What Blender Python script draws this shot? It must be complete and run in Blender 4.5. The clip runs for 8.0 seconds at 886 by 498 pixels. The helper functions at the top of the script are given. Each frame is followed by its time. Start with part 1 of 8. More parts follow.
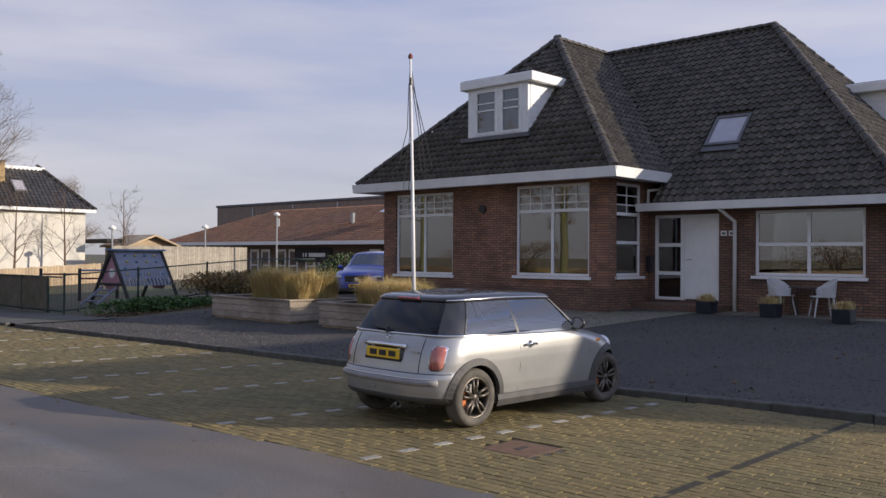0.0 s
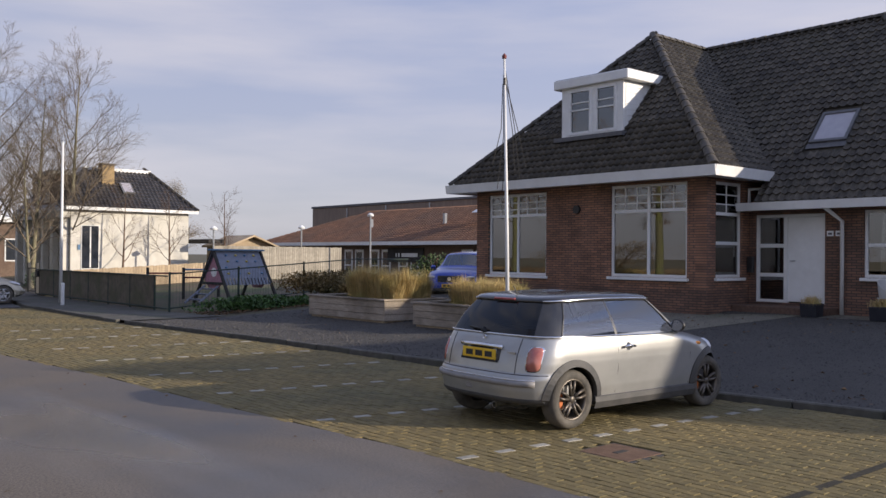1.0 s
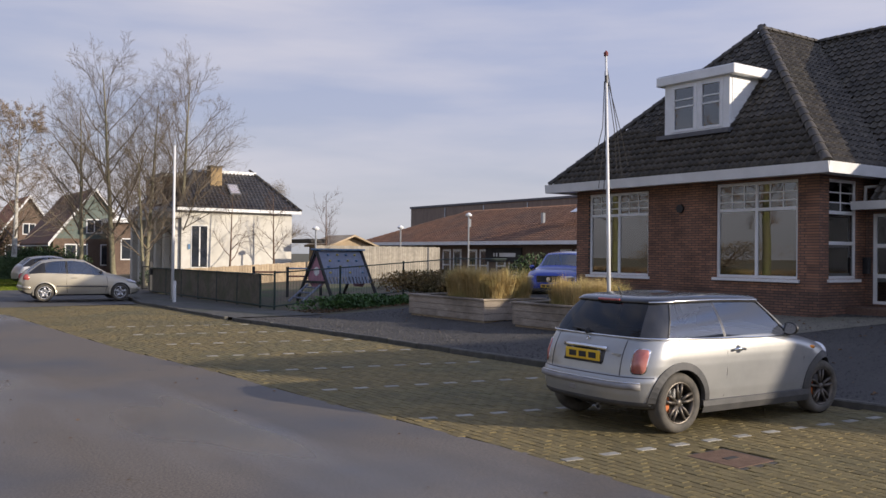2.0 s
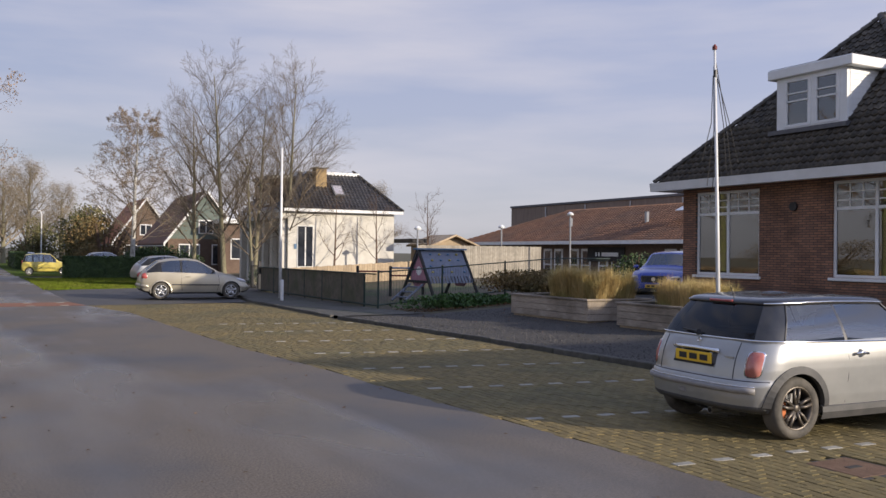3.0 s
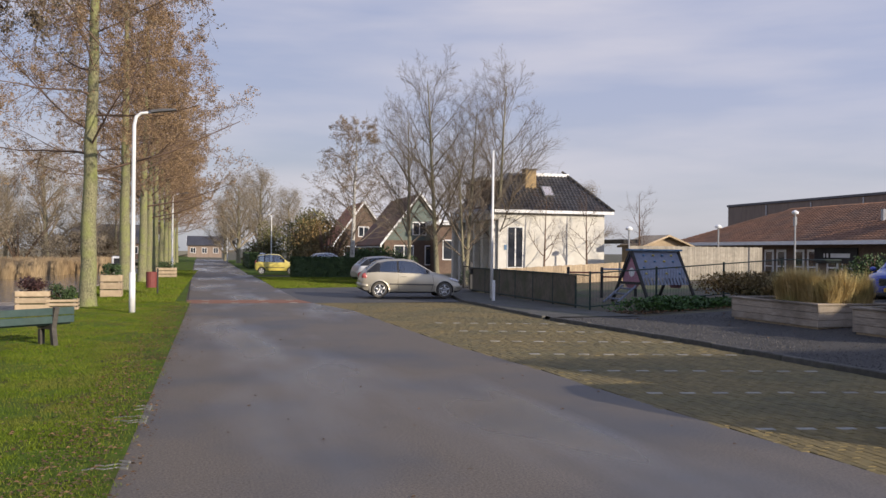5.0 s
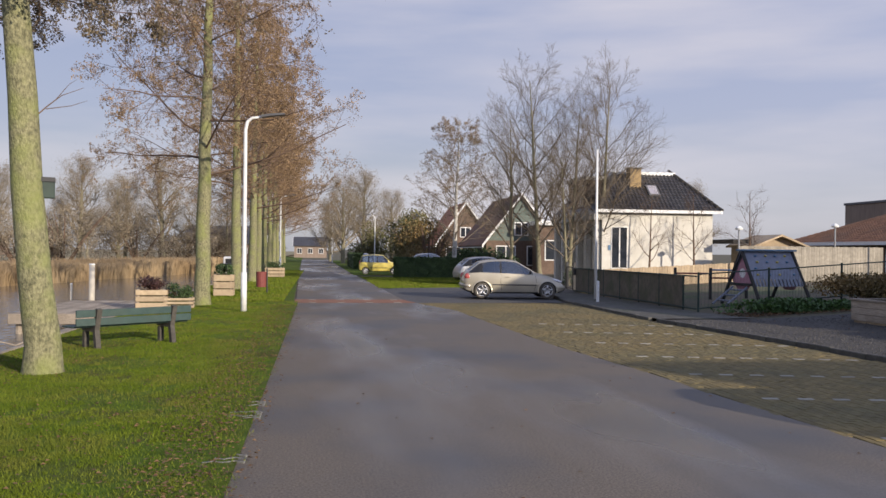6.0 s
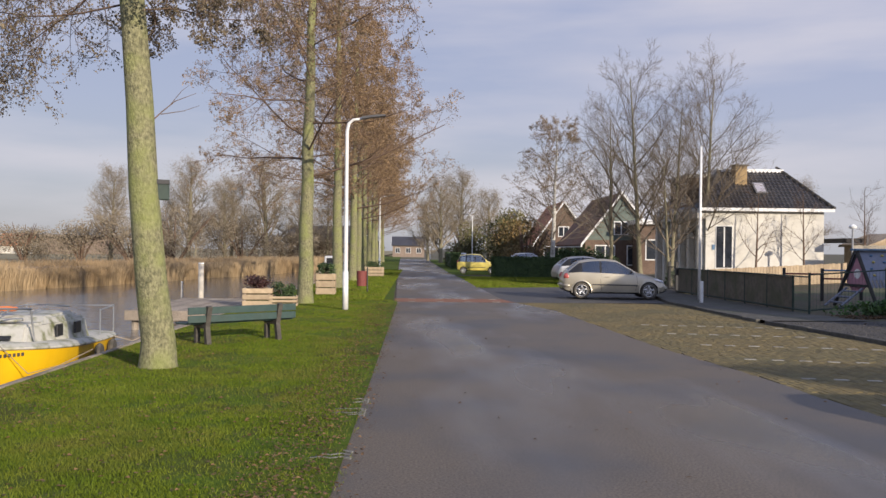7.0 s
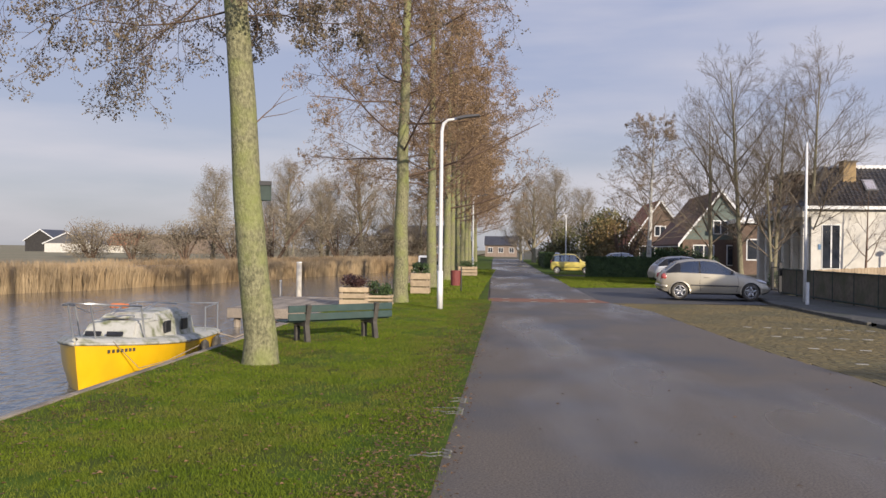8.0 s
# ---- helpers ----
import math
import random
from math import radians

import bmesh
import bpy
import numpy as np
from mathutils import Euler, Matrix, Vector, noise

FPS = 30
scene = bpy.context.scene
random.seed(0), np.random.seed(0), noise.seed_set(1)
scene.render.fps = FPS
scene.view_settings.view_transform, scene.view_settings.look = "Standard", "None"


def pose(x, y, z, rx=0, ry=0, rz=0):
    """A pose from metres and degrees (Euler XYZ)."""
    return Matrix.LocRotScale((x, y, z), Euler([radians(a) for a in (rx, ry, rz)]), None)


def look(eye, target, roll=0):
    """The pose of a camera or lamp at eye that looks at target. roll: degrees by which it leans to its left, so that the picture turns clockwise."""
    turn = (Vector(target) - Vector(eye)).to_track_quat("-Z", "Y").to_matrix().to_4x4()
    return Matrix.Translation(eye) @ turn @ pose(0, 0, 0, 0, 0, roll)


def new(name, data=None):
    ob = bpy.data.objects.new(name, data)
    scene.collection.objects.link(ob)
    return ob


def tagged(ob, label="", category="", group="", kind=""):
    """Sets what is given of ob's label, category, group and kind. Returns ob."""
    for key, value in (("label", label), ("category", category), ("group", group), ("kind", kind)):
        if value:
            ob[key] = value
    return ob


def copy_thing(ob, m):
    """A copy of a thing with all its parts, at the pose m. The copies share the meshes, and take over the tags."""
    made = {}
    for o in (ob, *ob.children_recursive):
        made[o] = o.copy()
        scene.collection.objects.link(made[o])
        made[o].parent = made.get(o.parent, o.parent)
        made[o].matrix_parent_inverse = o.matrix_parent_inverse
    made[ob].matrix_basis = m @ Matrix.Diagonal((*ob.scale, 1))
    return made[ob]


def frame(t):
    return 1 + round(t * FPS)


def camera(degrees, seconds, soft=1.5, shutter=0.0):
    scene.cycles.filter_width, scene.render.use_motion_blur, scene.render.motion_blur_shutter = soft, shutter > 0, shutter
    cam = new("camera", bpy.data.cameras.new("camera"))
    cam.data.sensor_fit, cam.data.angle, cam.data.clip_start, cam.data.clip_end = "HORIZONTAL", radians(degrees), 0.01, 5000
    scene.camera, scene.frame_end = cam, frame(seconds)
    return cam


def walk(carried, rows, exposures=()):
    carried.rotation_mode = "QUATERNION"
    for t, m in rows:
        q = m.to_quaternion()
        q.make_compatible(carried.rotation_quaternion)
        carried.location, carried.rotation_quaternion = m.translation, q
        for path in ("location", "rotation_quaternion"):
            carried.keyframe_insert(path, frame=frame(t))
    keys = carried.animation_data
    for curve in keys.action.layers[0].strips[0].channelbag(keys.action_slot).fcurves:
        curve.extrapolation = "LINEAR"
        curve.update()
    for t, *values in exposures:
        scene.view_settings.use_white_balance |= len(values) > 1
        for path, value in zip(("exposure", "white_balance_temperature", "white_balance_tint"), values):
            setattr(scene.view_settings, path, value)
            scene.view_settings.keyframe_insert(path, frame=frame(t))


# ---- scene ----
cam = camera(53.5, 8.0)
# seconds, eye x y z, yaw, pitch, roll
ROWS = [
    (0, 0.000, 0.000, 1.752, -46.84, 0.49, -0.39),
    (0.5, -0.021, 0.019, 1.752, -43.93, 0.48, -0.46),
    (1, -0.043, 0.038, 1.752, -40.92, 0.47, -0.52),
    (1.5, -0.066, 0.057, 1.752, -37.83, 0.44, -0.61),
    (3, -0.142, 0.108, 1.752, -28.11, 0.29, -0.63),
    (3.5, -0.168, 0.123, 1.752, -24.94, 0.26, -0.65),
    (4, -0.196, 0.137, 1.752, -21.52, 0.23, -0.62),
    (4.5, -0.225, 0.151, 1.752, -18.06, 0.21, -0.65),
    (6, -0.312, 0.182, 1.752, -8.09, 0.15, -0.62),
    (6.5, -0.340, 0.189, 1.752, -4.90, 0.10, -0.66),
    (7, -0.368, 0.196, 1.752, -1.78, 0.05, -0.63),
    (7.5, -0.396, 0.201, 1.752, 1.28, 0.01, -0.63),
    (8, -0.423, 0.206, 1.752, 4.24, -0.04, -0.66),
]
walk(cam, [(t, pose(x, y, z, 90 + pitch, roll, yaw)) for t, x, y, z, yaw, pitch, roll in ROWS], exposures=((0.0, 0.15, 6600, 12), (8.0, 0.15, 6600, 12)))

# ---- light: low winter sun from over the house, pale sky with thin cloud ----
SUN_ELEV, SUN_AZ = 16.5, -55.0   # azimuth: degrees of the sun's bearing from +x, towards -y negative
sun_dir = Vector((math.cos(radians(SUN_AZ)) * math.cos(radians(SUN_ELEV)), math.sin(radians(SUN_AZ)) * math.cos(radians(SUN_ELEV)), math.sin(radians(SUN_ELEV))))
sun = new("sun", bpy.data.lights.new("sun", "SUN"))
sun.data.energy, sun.data.angle, sun.data.color = 4.7, radians(0.6), (1.0, 0.89, 0.74)
sun.matrix_world = look((0, 0, 30), Vector((0, 0, 30)) - sun_dir)

world = bpy.data.worlds.new("sky")
scene.world = world
world.use_nodes = True
wn, wl = world.node_tree.nodes, world.node_tree.links
wn.clear()
w_out, w_bg = wn.new("ShaderNodeOutputWorld"), wn.new("ShaderNodeBackground")
w_sky = wn.new("ShaderNodeTexSky")
w_sky.sky_type, w_sky.sun_disc = "NISHITA", False
w_sky.sun_elevation, w_sky.sun_rotation = radians(SUN_ELEV), radians(90 - SUN_AZ)
w_sky.air_density, w_sky.dust_density, w_sky.ozone_density = 1.0, 1.2, 2.0
w_co, w_map = wn.new("ShaderNodeTexCoord"), wn.new("ShaderNodeMapping")
w_map.inputs["Scale"].default_value = (1.3, 1.3, 8.0)
w_map.inputs["Rotation"].default_value = (0.10, -0.16, 0.4)
# clear sky paling towards the horizon
w_sep, w_grad = wn.new("ShaderNodeSeparateXYZ"), wn.new("ShaderNodeValToRGB")
w_grad.color_ramp.elements[0].position, w_grad.color_ramp.elements[1].position = 0.0, 0.5
w_grad.color_ramp.elements[0].color, w_grad.color_ramp.elements[1].color = (0.53, 0.545, 0.605, 1), (0.30, 0.39, 0.68, 1)
w_mid = w_grad.color_ramp.elements.new(0.16)
w_mid.color = (0.47, 0.51, 0.69, 1)
w_gain = wn.new("ShaderNodeVectorMath")
w_gain.operation = "SCALE"
w_dot, w_side = wn.new("ShaderNodeVectorMath"), wn.new("ShaderNodeMapRange")
w_dot.operation = "DOT_PRODUCT"
w_dot.inputs[1].default_value = (math.cos(radians(SUN_AZ)), math.sin(radians(SUN_AZ)), 0.0)
w_side.inputs["From Min"].default_value, w_side.inputs["From Max"].default_value = -1.0, 1.0
w_side.inputs["To Min"].default_value, w_side.inputs["To Max"].default_value = 8.1, 11.4
w_near, w_pow, w_sum = wn.new("ShaderNodeVectorMath"), wn.new("ShaderNodeMath"), wn.new("ShaderNodeMath")
w_near.operation, w_pow.operation, w_sum.operation = "DOT_PRODUCT", "POWER", "MULTIPLY_ADD"
w_near.inputs[1].default_value = sun_dir
w_pow.use_clamp = True
w_pow.inputs[1].default_value = 5.0
w_sum.inputs[1].default_value = 13.0
w_pale = wn.new("ShaderNodeMix")
w_pale.data_type = "RGBA"
w_pale.inputs[0].default_value = 0.8
# thin cloud, mostly high up
w_noise, w_ramp = wn.new("ShaderNodeTexNoise"), wn.new("ShaderNodeValToRGB")
w_noise.inputs["Scale"].default_value, w_noise.inputs["Detail"].default_value, w_noise.inputs["Roughness"].default_value = 1.5, 6.0, 0.5
w_ramp.color_ramp.elements[0].position, w_ramp.color_ramp.elements[1].position = 0.43, 0.74
w_ramp.color_ramp.elements[0].color, w_ramp.color_ramp.elements[1].color = (0, 0, 0, 1), (0.75, 0.75, 0.75, 1)
w_mix = wn.new("ShaderNodeMix")
w_mix.data_type = "RGBA"
w_mix.inputs[7].default_value = (6.6, 6.4, 6.9, 1)
wl.new(w_co.outputs["Generated"], w_map.inputs["Vector"])
wl.new(w_co.outputs["Generated"], w_sep.inputs[0])
wl.new(w_sep.outputs[2], w_grad.inputs[0])
wl.new(w_grad.outputs[0], w_gain.inputs[0])
wl.new(w_co.outputs["Generated"], w_dot.inputs[0])
wl.new(w_dot.outputs["Value"], w_side.inputs["Value"])
wl.new(w_co.outputs["Generated"], w_near.inputs[0])
w_clip = wn.new("ShaderNodeClamp")
wl.new(w_near.outputs["Value"], w_clip.inputs["Value"])
wl.new(w_clip.outputs[0], w_pow.inputs[0])
wl.new(w_pow.outputs[0], w_sum.inputs[0])
wl.new(w_side.outputs[0], w_sum.inputs[2])
wl.new(w_sum.outputs[0], w_gain.inputs["Scale"])
wl.new(w_map.outputs[0], w_noise.inputs["Vector"])
wl.new(w_noise.outputs["Fac"], w_ramp.inputs[0])
wl.new(w_sky.outputs[0], w_pale.inputs[6])
wl.new(w_gain.outputs[0], w_pale.inputs[7])
wl.new(w_ramp.outputs[0], w_mix.inputs[0])
wl.new(w_pale.outputs[2], w_mix.inputs[6])
wl.new(w_mix.outputs[2], w_bg.inputs[0])
wl.new(w_bg.outputs[0], w_out.inputs[0])
w_bg.inputs[1].default_value = 0.1

# ---- materials ----
def mat(name, c1, c2=None, scale=4.0, rough=0.7, bump=0.0, bump_scale=60.0, metal=0.0, spot=None, spot_scale=0.6, spot_amount=0.35, vary=0.0, stretch=(1, 1, 1), rough_var=0.0, spec=0.5, coat=0.0, island=False):
    """Two colours over a fine noise, a third over a wide one, piece-to-piece variation and relief."""
    m = bpy.data.materials.new(name)
    m.use_nodes = True
    n, l = m.node_tree.nodes, m.node_tree.links
    b = n["Principled BSDF"]
    b.inputs["Roughness"].default_value, b.inputs["Metallic"].default_value = rough, metal
    b.inputs["Specular IOR Level"].default_value, b.inputs["Coat Weight"].default_value = spec, coat
    b.inputs["Coat Roughness"].default_value = 0.08
    co, mp = n.new("ShaderNodeTexCoord"), n.new("ShaderNodeMapping")
    mp.inputs["Scale"].default_value = stretch
    l.new(co.outputs["Object"], mp.inputs[0])
    fine = n.new("ShaderNodeTexNoise")
    fine.inputs["Scale"].default_value, fine.inputs["Detail"].default_value, fine.inputs["Roughness"].default_value = scale, 5.0, 0.6
    l.new(mp.outputs[0], fine.inputs["Vector"])
    ramp = n.new("ShaderNodeValToRGB")
    ramp.color_ramp.elements[0].position, ramp.color_ramp.elements[1].position = 0.33, 0.67
    ramp.color_ramp.elements[0].color, ramp.color_ramp.elements[1].color = (*c1, 1), (*(c2 or [v * 1.15 for v in c1]), 1)
    l.new(fine.outputs["Fac"], ramp.inputs[0])
    colour = ramp.outputs[0]
    if spot:
        wide = n.new("ShaderNodeTexNoise")
        wide.inputs["Scale"].default_value, wide.inputs["Detail"].default_value = spot_scale, 4.0
        l.new(co.outputs["Object"], wide.inputs["Vector"])
        wr = n.new("ShaderNodeMapRange")
        wr.inputs["From Min"].default_value, wr.inputs["From Max"].default_value, wr.inputs["To Max"].default_value = 0.45, 0.68, spot_amount
        l.new(wide.outputs["Fac"], wr.inputs["Value"])
        mx = n.new("ShaderNodeMix")
        mx.data_type = "RGBA"
        l.new(wr.outputs[0], mx.inputs[0])
        l.new(colour, mx.inputs[6])
        mx.inputs[7].default_value = (*spot, 1)
        colour = mx.outputs[2]
    if vary:
        src = n.new("ShaderNodeNewGeometry").outputs["Random Per Island"] if island else n.new("ShaderNodeObjectInfo").outputs["Random"]
        vr = n.new("ShaderNodeMapRange")
        vr.inputs["To Min"].default_value, vr.inputs["To Max"].default_value = 1 - vary, 1 + vary
        l.new(src, vr.inputs["Value"])
        hs = n.new("ShaderNodeHueSaturation")
        l.new(vr.outputs[0], hs.inputs["Value"])
        l.new(colour, hs.inputs["Color"])
        colour = hs.outputs[0]
    l.new(colour, b.inputs["Base Color"])
    if rough_var:
        rv = n.new("ShaderNodeMapRange")
        rv.inputs["To Min"].default_value, rv.inputs["To Max"].default_value = rough - rough_var, rough + rough_var
        l.new(fine.outputs["Fac"], rv.inputs["Value"])
        l.new(rv.outputs[0], b.inputs["Roughness"])
    if bump:
        bn, bp = n.new("ShaderNodeTexNoise"), n.new("ShaderNodeBump")
        bn.inputs["Scale"].default_value, bn.inputs["Detail"].default_value = bump_scale, 3.0
        l.new(mp.outputs[0], bn.inputs["Vector"])
        bp.inputs["Strength"].default_value, bp.inputs["Distance"].default_value = min(1.0, bump), 0.02
        l.new(bn.outputs["Fac"], bp.inputs["Height"])
        l.new(bp.outputs[0], b.inputs["Normal"])
    return m


def glass_mat(name, tint=(0.8, 0.85, 0.85), rough=0.0, clear=0.55, ior=2.2):
    """Thin window glass: a mirror coat over a tinted see-through sheet."""
    m = bpy.data.materials.new(name)
    m.use_nodes = True
    n, l = m.node_tree.nodes, m.node_tree.links
    n.remove(n["Principled BSDF"])
    fr, mx, tr, gl = n.new("ShaderNodeFresnel"), n.new("ShaderNodeMixShader"), n.new("ShaderNodeBsdfTransparent"), n.new("ShaderNodeBsdfGlossy")
    fr.inputs[0].default_value = ior
    tr.inputs[0].default_value = (*[v * clear for v in tint], 1)
    gl.inputs["Roughness"].default_value = rough
    l.new(fr.outputs[0], mx.inputs[0])
    l.new(tr.outputs[0], mx.inputs[1])
    l.new(gl.outputs[0], mx.inputs[2])
    l.new(mx.outputs[0], n["Material Output"].inputs[0])
    return m


def brick_mat(name, c1, c2, shaded_mortar, axis):
    """Brickwork in stretcher bond, 220 x 62 mm with joints coloured for their recess shadow, on a wall that runs along
    the given axis.
    """
    m = bpy.data.materials.new(name)
    m.use_nodes = True
    n, l = m.node_tree.nodes, m.node_tree.links
    b = n["Principled BSDF"]
    b.inputs["Roughness"].default_value = 0.88
    co, sp, cb = n.new("ShaderNodeTexCoord"), n.new("ShaderNodeSeparateXYZ"), n.new("ShaderNodeCombineXYZ")
    l.new(co.outputs["Object"], sp.inputs[0])
    l.new(sp.outputs[axis], cb.inputs[0])
    l.new(sp.outputs[2], cb.inputs[1])
    br = n.new("ShaderNodeTexBrick")
    br.inputs["Scale"].default_value = 1.0
    br.inputs["Brick Width"].default_value, br.inputs["Row Height"].default_value = 0.22, 0.0625
    br.inputs["Mortar Size"].default_value, br.inputs["Mortar Smooth"].default_value = 0.009, 0.2
    br.inputs["Color1"].default_value, br.inputs["Color2"].default_value, br.inputs["Mortar"].default_value = (*c1, 1), (*c2, 1), (*shaded_mortar, 1)
    l.new(cb.outputs[0], br.inputs["Vector"])
    ns = n.new("ShaderNodeTexNoise")
    ns.inputs["Scale"].default_value, ns.inputs["Detail"].default_value = 1.3, 6.0
    l.new(co.outputs["Object"], ns.inputs["Vector"])
    hs, vr = n.new("ShaderNodeHueSaturation"), n.new("ShaderNodeMapRange")
    vr.inputs["From Min"].default_value, vr.inputs["From Max"].default_value = 0.3, 0.7
    vr.inputs["To Min"].default_value, vr.inputs["To Max"].default_value = 0.7, 1.25
    l.new(ns.outputs["Fac"], vr.inputs["Value"])
    l.new(vr.outputs[0], hs.inputs["Value"])
    l.new(br.outputs["Color"], hs.inputs["Color"])
    l.new(hs.outputs[0], b.inputs["Base Color"])
    bp = n.new("ShaderNodeBump")
    bp.invert = True
    bp.inputs["Strength"].default_value, bp.inputs["Distance"].default_value = 0.8, 0.008
    l.new(br.outputs["Fac"], bp.inputs["Height"])
    l.new(bp.outputs[0], b.inputs["Normal"])
    return m


M_ASPHALT = mat("asphalt", (0.058, 0.046, 0.033), (0.222, 0.178, 0.128), 48, 0.6, 0.32, 120, spot=(0.070, 0.073, 0.080), spot_scale=0.38, spot_amount=0.8)


def damp_patches(m, scale, dry, wet, stretch):
    """Broad damp patches that shine more than the dry surface."""
    n, l = m.node_tree.nodes, m.node_tree.links
    co, mp, ns, mr = n.new("ShaderNodeTexCoord"), n.new("ShaderNodeMapping"), n.new("ShaderNodeTexNoise"), n.new("ShaderNodeMapRange")
    mp.inputs["Scale"].default_value = stretch
    ns.inputs["Scale"].default_value, ns.inputs["Detail"].default_value = scale, 3.0
    mr.inputs["From Min"].default_value, mr.inputs["From Max"].default_value = 0.46, 0.60
    mr.inputs["To Min"].default_value, mr.inputs["To Max"].default_value = dry, wet
    l.new(co.outputs["Object"], mp.inputs[0])
    l.new(mp.outputs[0], ns.inputs["Vector"])
    l.new(ns.outputs["Fac"], mr.inputs["Value"])
    l.new(mr.outputs[0], n["Principled BSDF"].inputs["Roughness"])


damp_patches(M_ASPHALT, 0.36, 0.62, 0.15, (1.0, 0.24, 1.0))
M_ASPHALT_DARK = mat("side_asphalt", (0.06, 0.058, 0.055), (0.09, 0.085, 0.08), 8, 0.7, 0.35, 160, spot=(0.10, 0.09, 0.08), spot_scale=0.4)
M_EARTH = mat("earth", (0.07, 0.055, 0.035), (0.12, 0.095, 0.06), 3, 0.95, 0.4, 40, spot=(0.06, 0.09, 0.025), spot_scale=0.4, spot_amount=0.8)
M_TURF = mat("turf", (0.055, 0.095, 0.008), (0.10, 0.15, 0.016), 5, 0.95, 0.8, 70, spec=0.15, spot=(0.075, 0.055, 0.022), spot_scale=0.9, spot_amount=0.7)
M_BLADE = mat("grass_blade", (0.084, 0.126, 0.008), (0.148, 0.186, 0.016), 1.6, 0.7, spec=0.15, spot=(0.150, 0.135, 0.034), spot_scale=0.8, spot_amount=0.6, vary=0.22, island=True)
M_GRAVEL = mat("gravel", (0.034, 0.031, 0.028), (0.080, 0.073, 0.065), 55, 0.9, 0.9, 70, spot=(0.10, 0.09, 0.075), spot_scale=0.5, spot_amount=0.3)
M_STONE_BIT = mat("gravel_stone", (0.035, 0.034, 0.033), (0.095, 0.09, 0.085), 6, 0.95, vary=0.35, island=True)
M_CLINKER = mat("clinker", (0.140, 0.104, 0.037), (0.212, 0.160, 0.061), 12, 0.85, 0.4, 120, spot=(0.075, 0.08, 0.04), spot_scale=0.5, spot_amount=0.5, vary=0.17)
M_CLINKER_I = mat("clinker_field", (0.140, 0.104, 0.037), (0.212, 0.160, 0.061), 12, 0.85, 0.4, 120, spot=(0.075, 0.08, 0.04), spot_scale=0.5, spot_amount=0.5, vary=0.17, island=True)
M_WHITE_CLINKER = mat("white_clinker", (0.25, 0.235, 0.195), (0.36, 0.34, 0.285), 14, 0.8, 0.2, 100, vary=0.2)
M_JOINT = mat("joint_sand", (0.022, 0.019, 0.012), (0.04, 0.034, 0.02), 10, 0.95, 0.5, 120)
M_KERB = mat("kerb_concrete", (0.06, 0.056, 0.046), (0.105, 0.098, 0.082), 6, 0.85, 0.3, 80, spot=(0.05, 0.06, 0.03), spot_scale=1.2, spot_amount=0.6, vary=0.15)
M_KERBPALE = mat("pale_concrete", (0.13, 0.13, 0.12), (0.19, 0.19, 0.175), 9, 0.9, 0.3, 80)
M_SLAB = mat("paving_slab", (0.13, 0.118, 0.088), (0.19, 0.172, 0.132), 5, 0.85, 0.25, 80, spot=(0.10, 0.11, 0.06), spot_scale=0.8, spot_amount=0.5, vary=0.12)
# last colour: joints darkened to paint in the shadow of their recess
M_BRICK_Y = brick_mat("red_brown_brick", (0.345, 0.168, 0.098), (0.205, 0.108, 0.070), (0.07, 0.06, 0.05), 1)
M_BRICK_X = brick_mat("red_brown_brick_return", (0.345, 0.168, 0.098), (0.205, 0.108, 0.070), (0.07, 0.06, 0.05), 0)
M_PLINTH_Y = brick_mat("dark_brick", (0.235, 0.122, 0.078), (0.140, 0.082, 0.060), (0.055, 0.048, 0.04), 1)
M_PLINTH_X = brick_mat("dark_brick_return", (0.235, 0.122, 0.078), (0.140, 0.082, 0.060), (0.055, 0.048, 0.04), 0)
M_WHITE = mat("white_paint", (0.74, 0.74, 0.72), (0.82, 0.82, 0.80), 3, 0.45, spot=(0.62, 0.62, 0.58), spot_scale=1.0, spot_amount=0.4)
M_RENDER = mat("white_render", (0.56, 0.535, 0.47), (0.66, 0.635, 0.565), 2.5, 0.85, 0.25, 60, spot=(0.55, 0.52, 0.44), spot_scale=0.5, spot_amount=0.5)
M_TILE = mat("dark_roof_tile", (0.040, 0.034, 0.027), (0.110, 0.094, 0.072), 7, 0.62, 0.3, 60, spec=0.35, spot=(0.085, 0.076, 0.05), spot_scale=0.9, spot_amount=0.35, vary=0.3)
M_TILE_I = mat("dark_roof_tile_field", (0.040, 0.034, 0.027), (0.110, 0.094, 0.072), 7, 0.62, 0.3, 60, spec=0.35, spot=(0.085, 0.076, 0.05), spot_scale=0.9, spot_amount=0.35, vary=0.3, island=True)
M_GLASS = glass_mat("window_glass", ior=2.6)
M_DARK = mat("dark_inside", (0.03, 0.028, 0.026), (0.05, 0.046, 0.042), 2, 0.9)
M_INSIDE = mat("inside_plaster", (0.30, 0.28, 0.25), (0.36, 0.34, 0.30), 2, 0.9)
M_CURTAIN = mat("white_curtain", (0.65, 0.64, 0.62), (0.75, 0.74, 0.72), 3, 0.9, stretch=(30, 30, 0.5))
M_LEAD = mat("lead_flashing", (0.09, 0.09, 0.095), (0.13, 0.13, 0.135), 6, 0.6, 0.1)
M_WATER = mat("canal_water", (0.045, 0.060, 0.075), (0.055, 0.072, 0.088), 1.0, 0.05, 0.55, 5.0, stretch=(1, 0.45, 1))
for node in M_WATER.node_tree.nodes:
    if node.bl_idname == "ShaderNodeBump":
        node.inputs["Distance"].default_value = 0.08


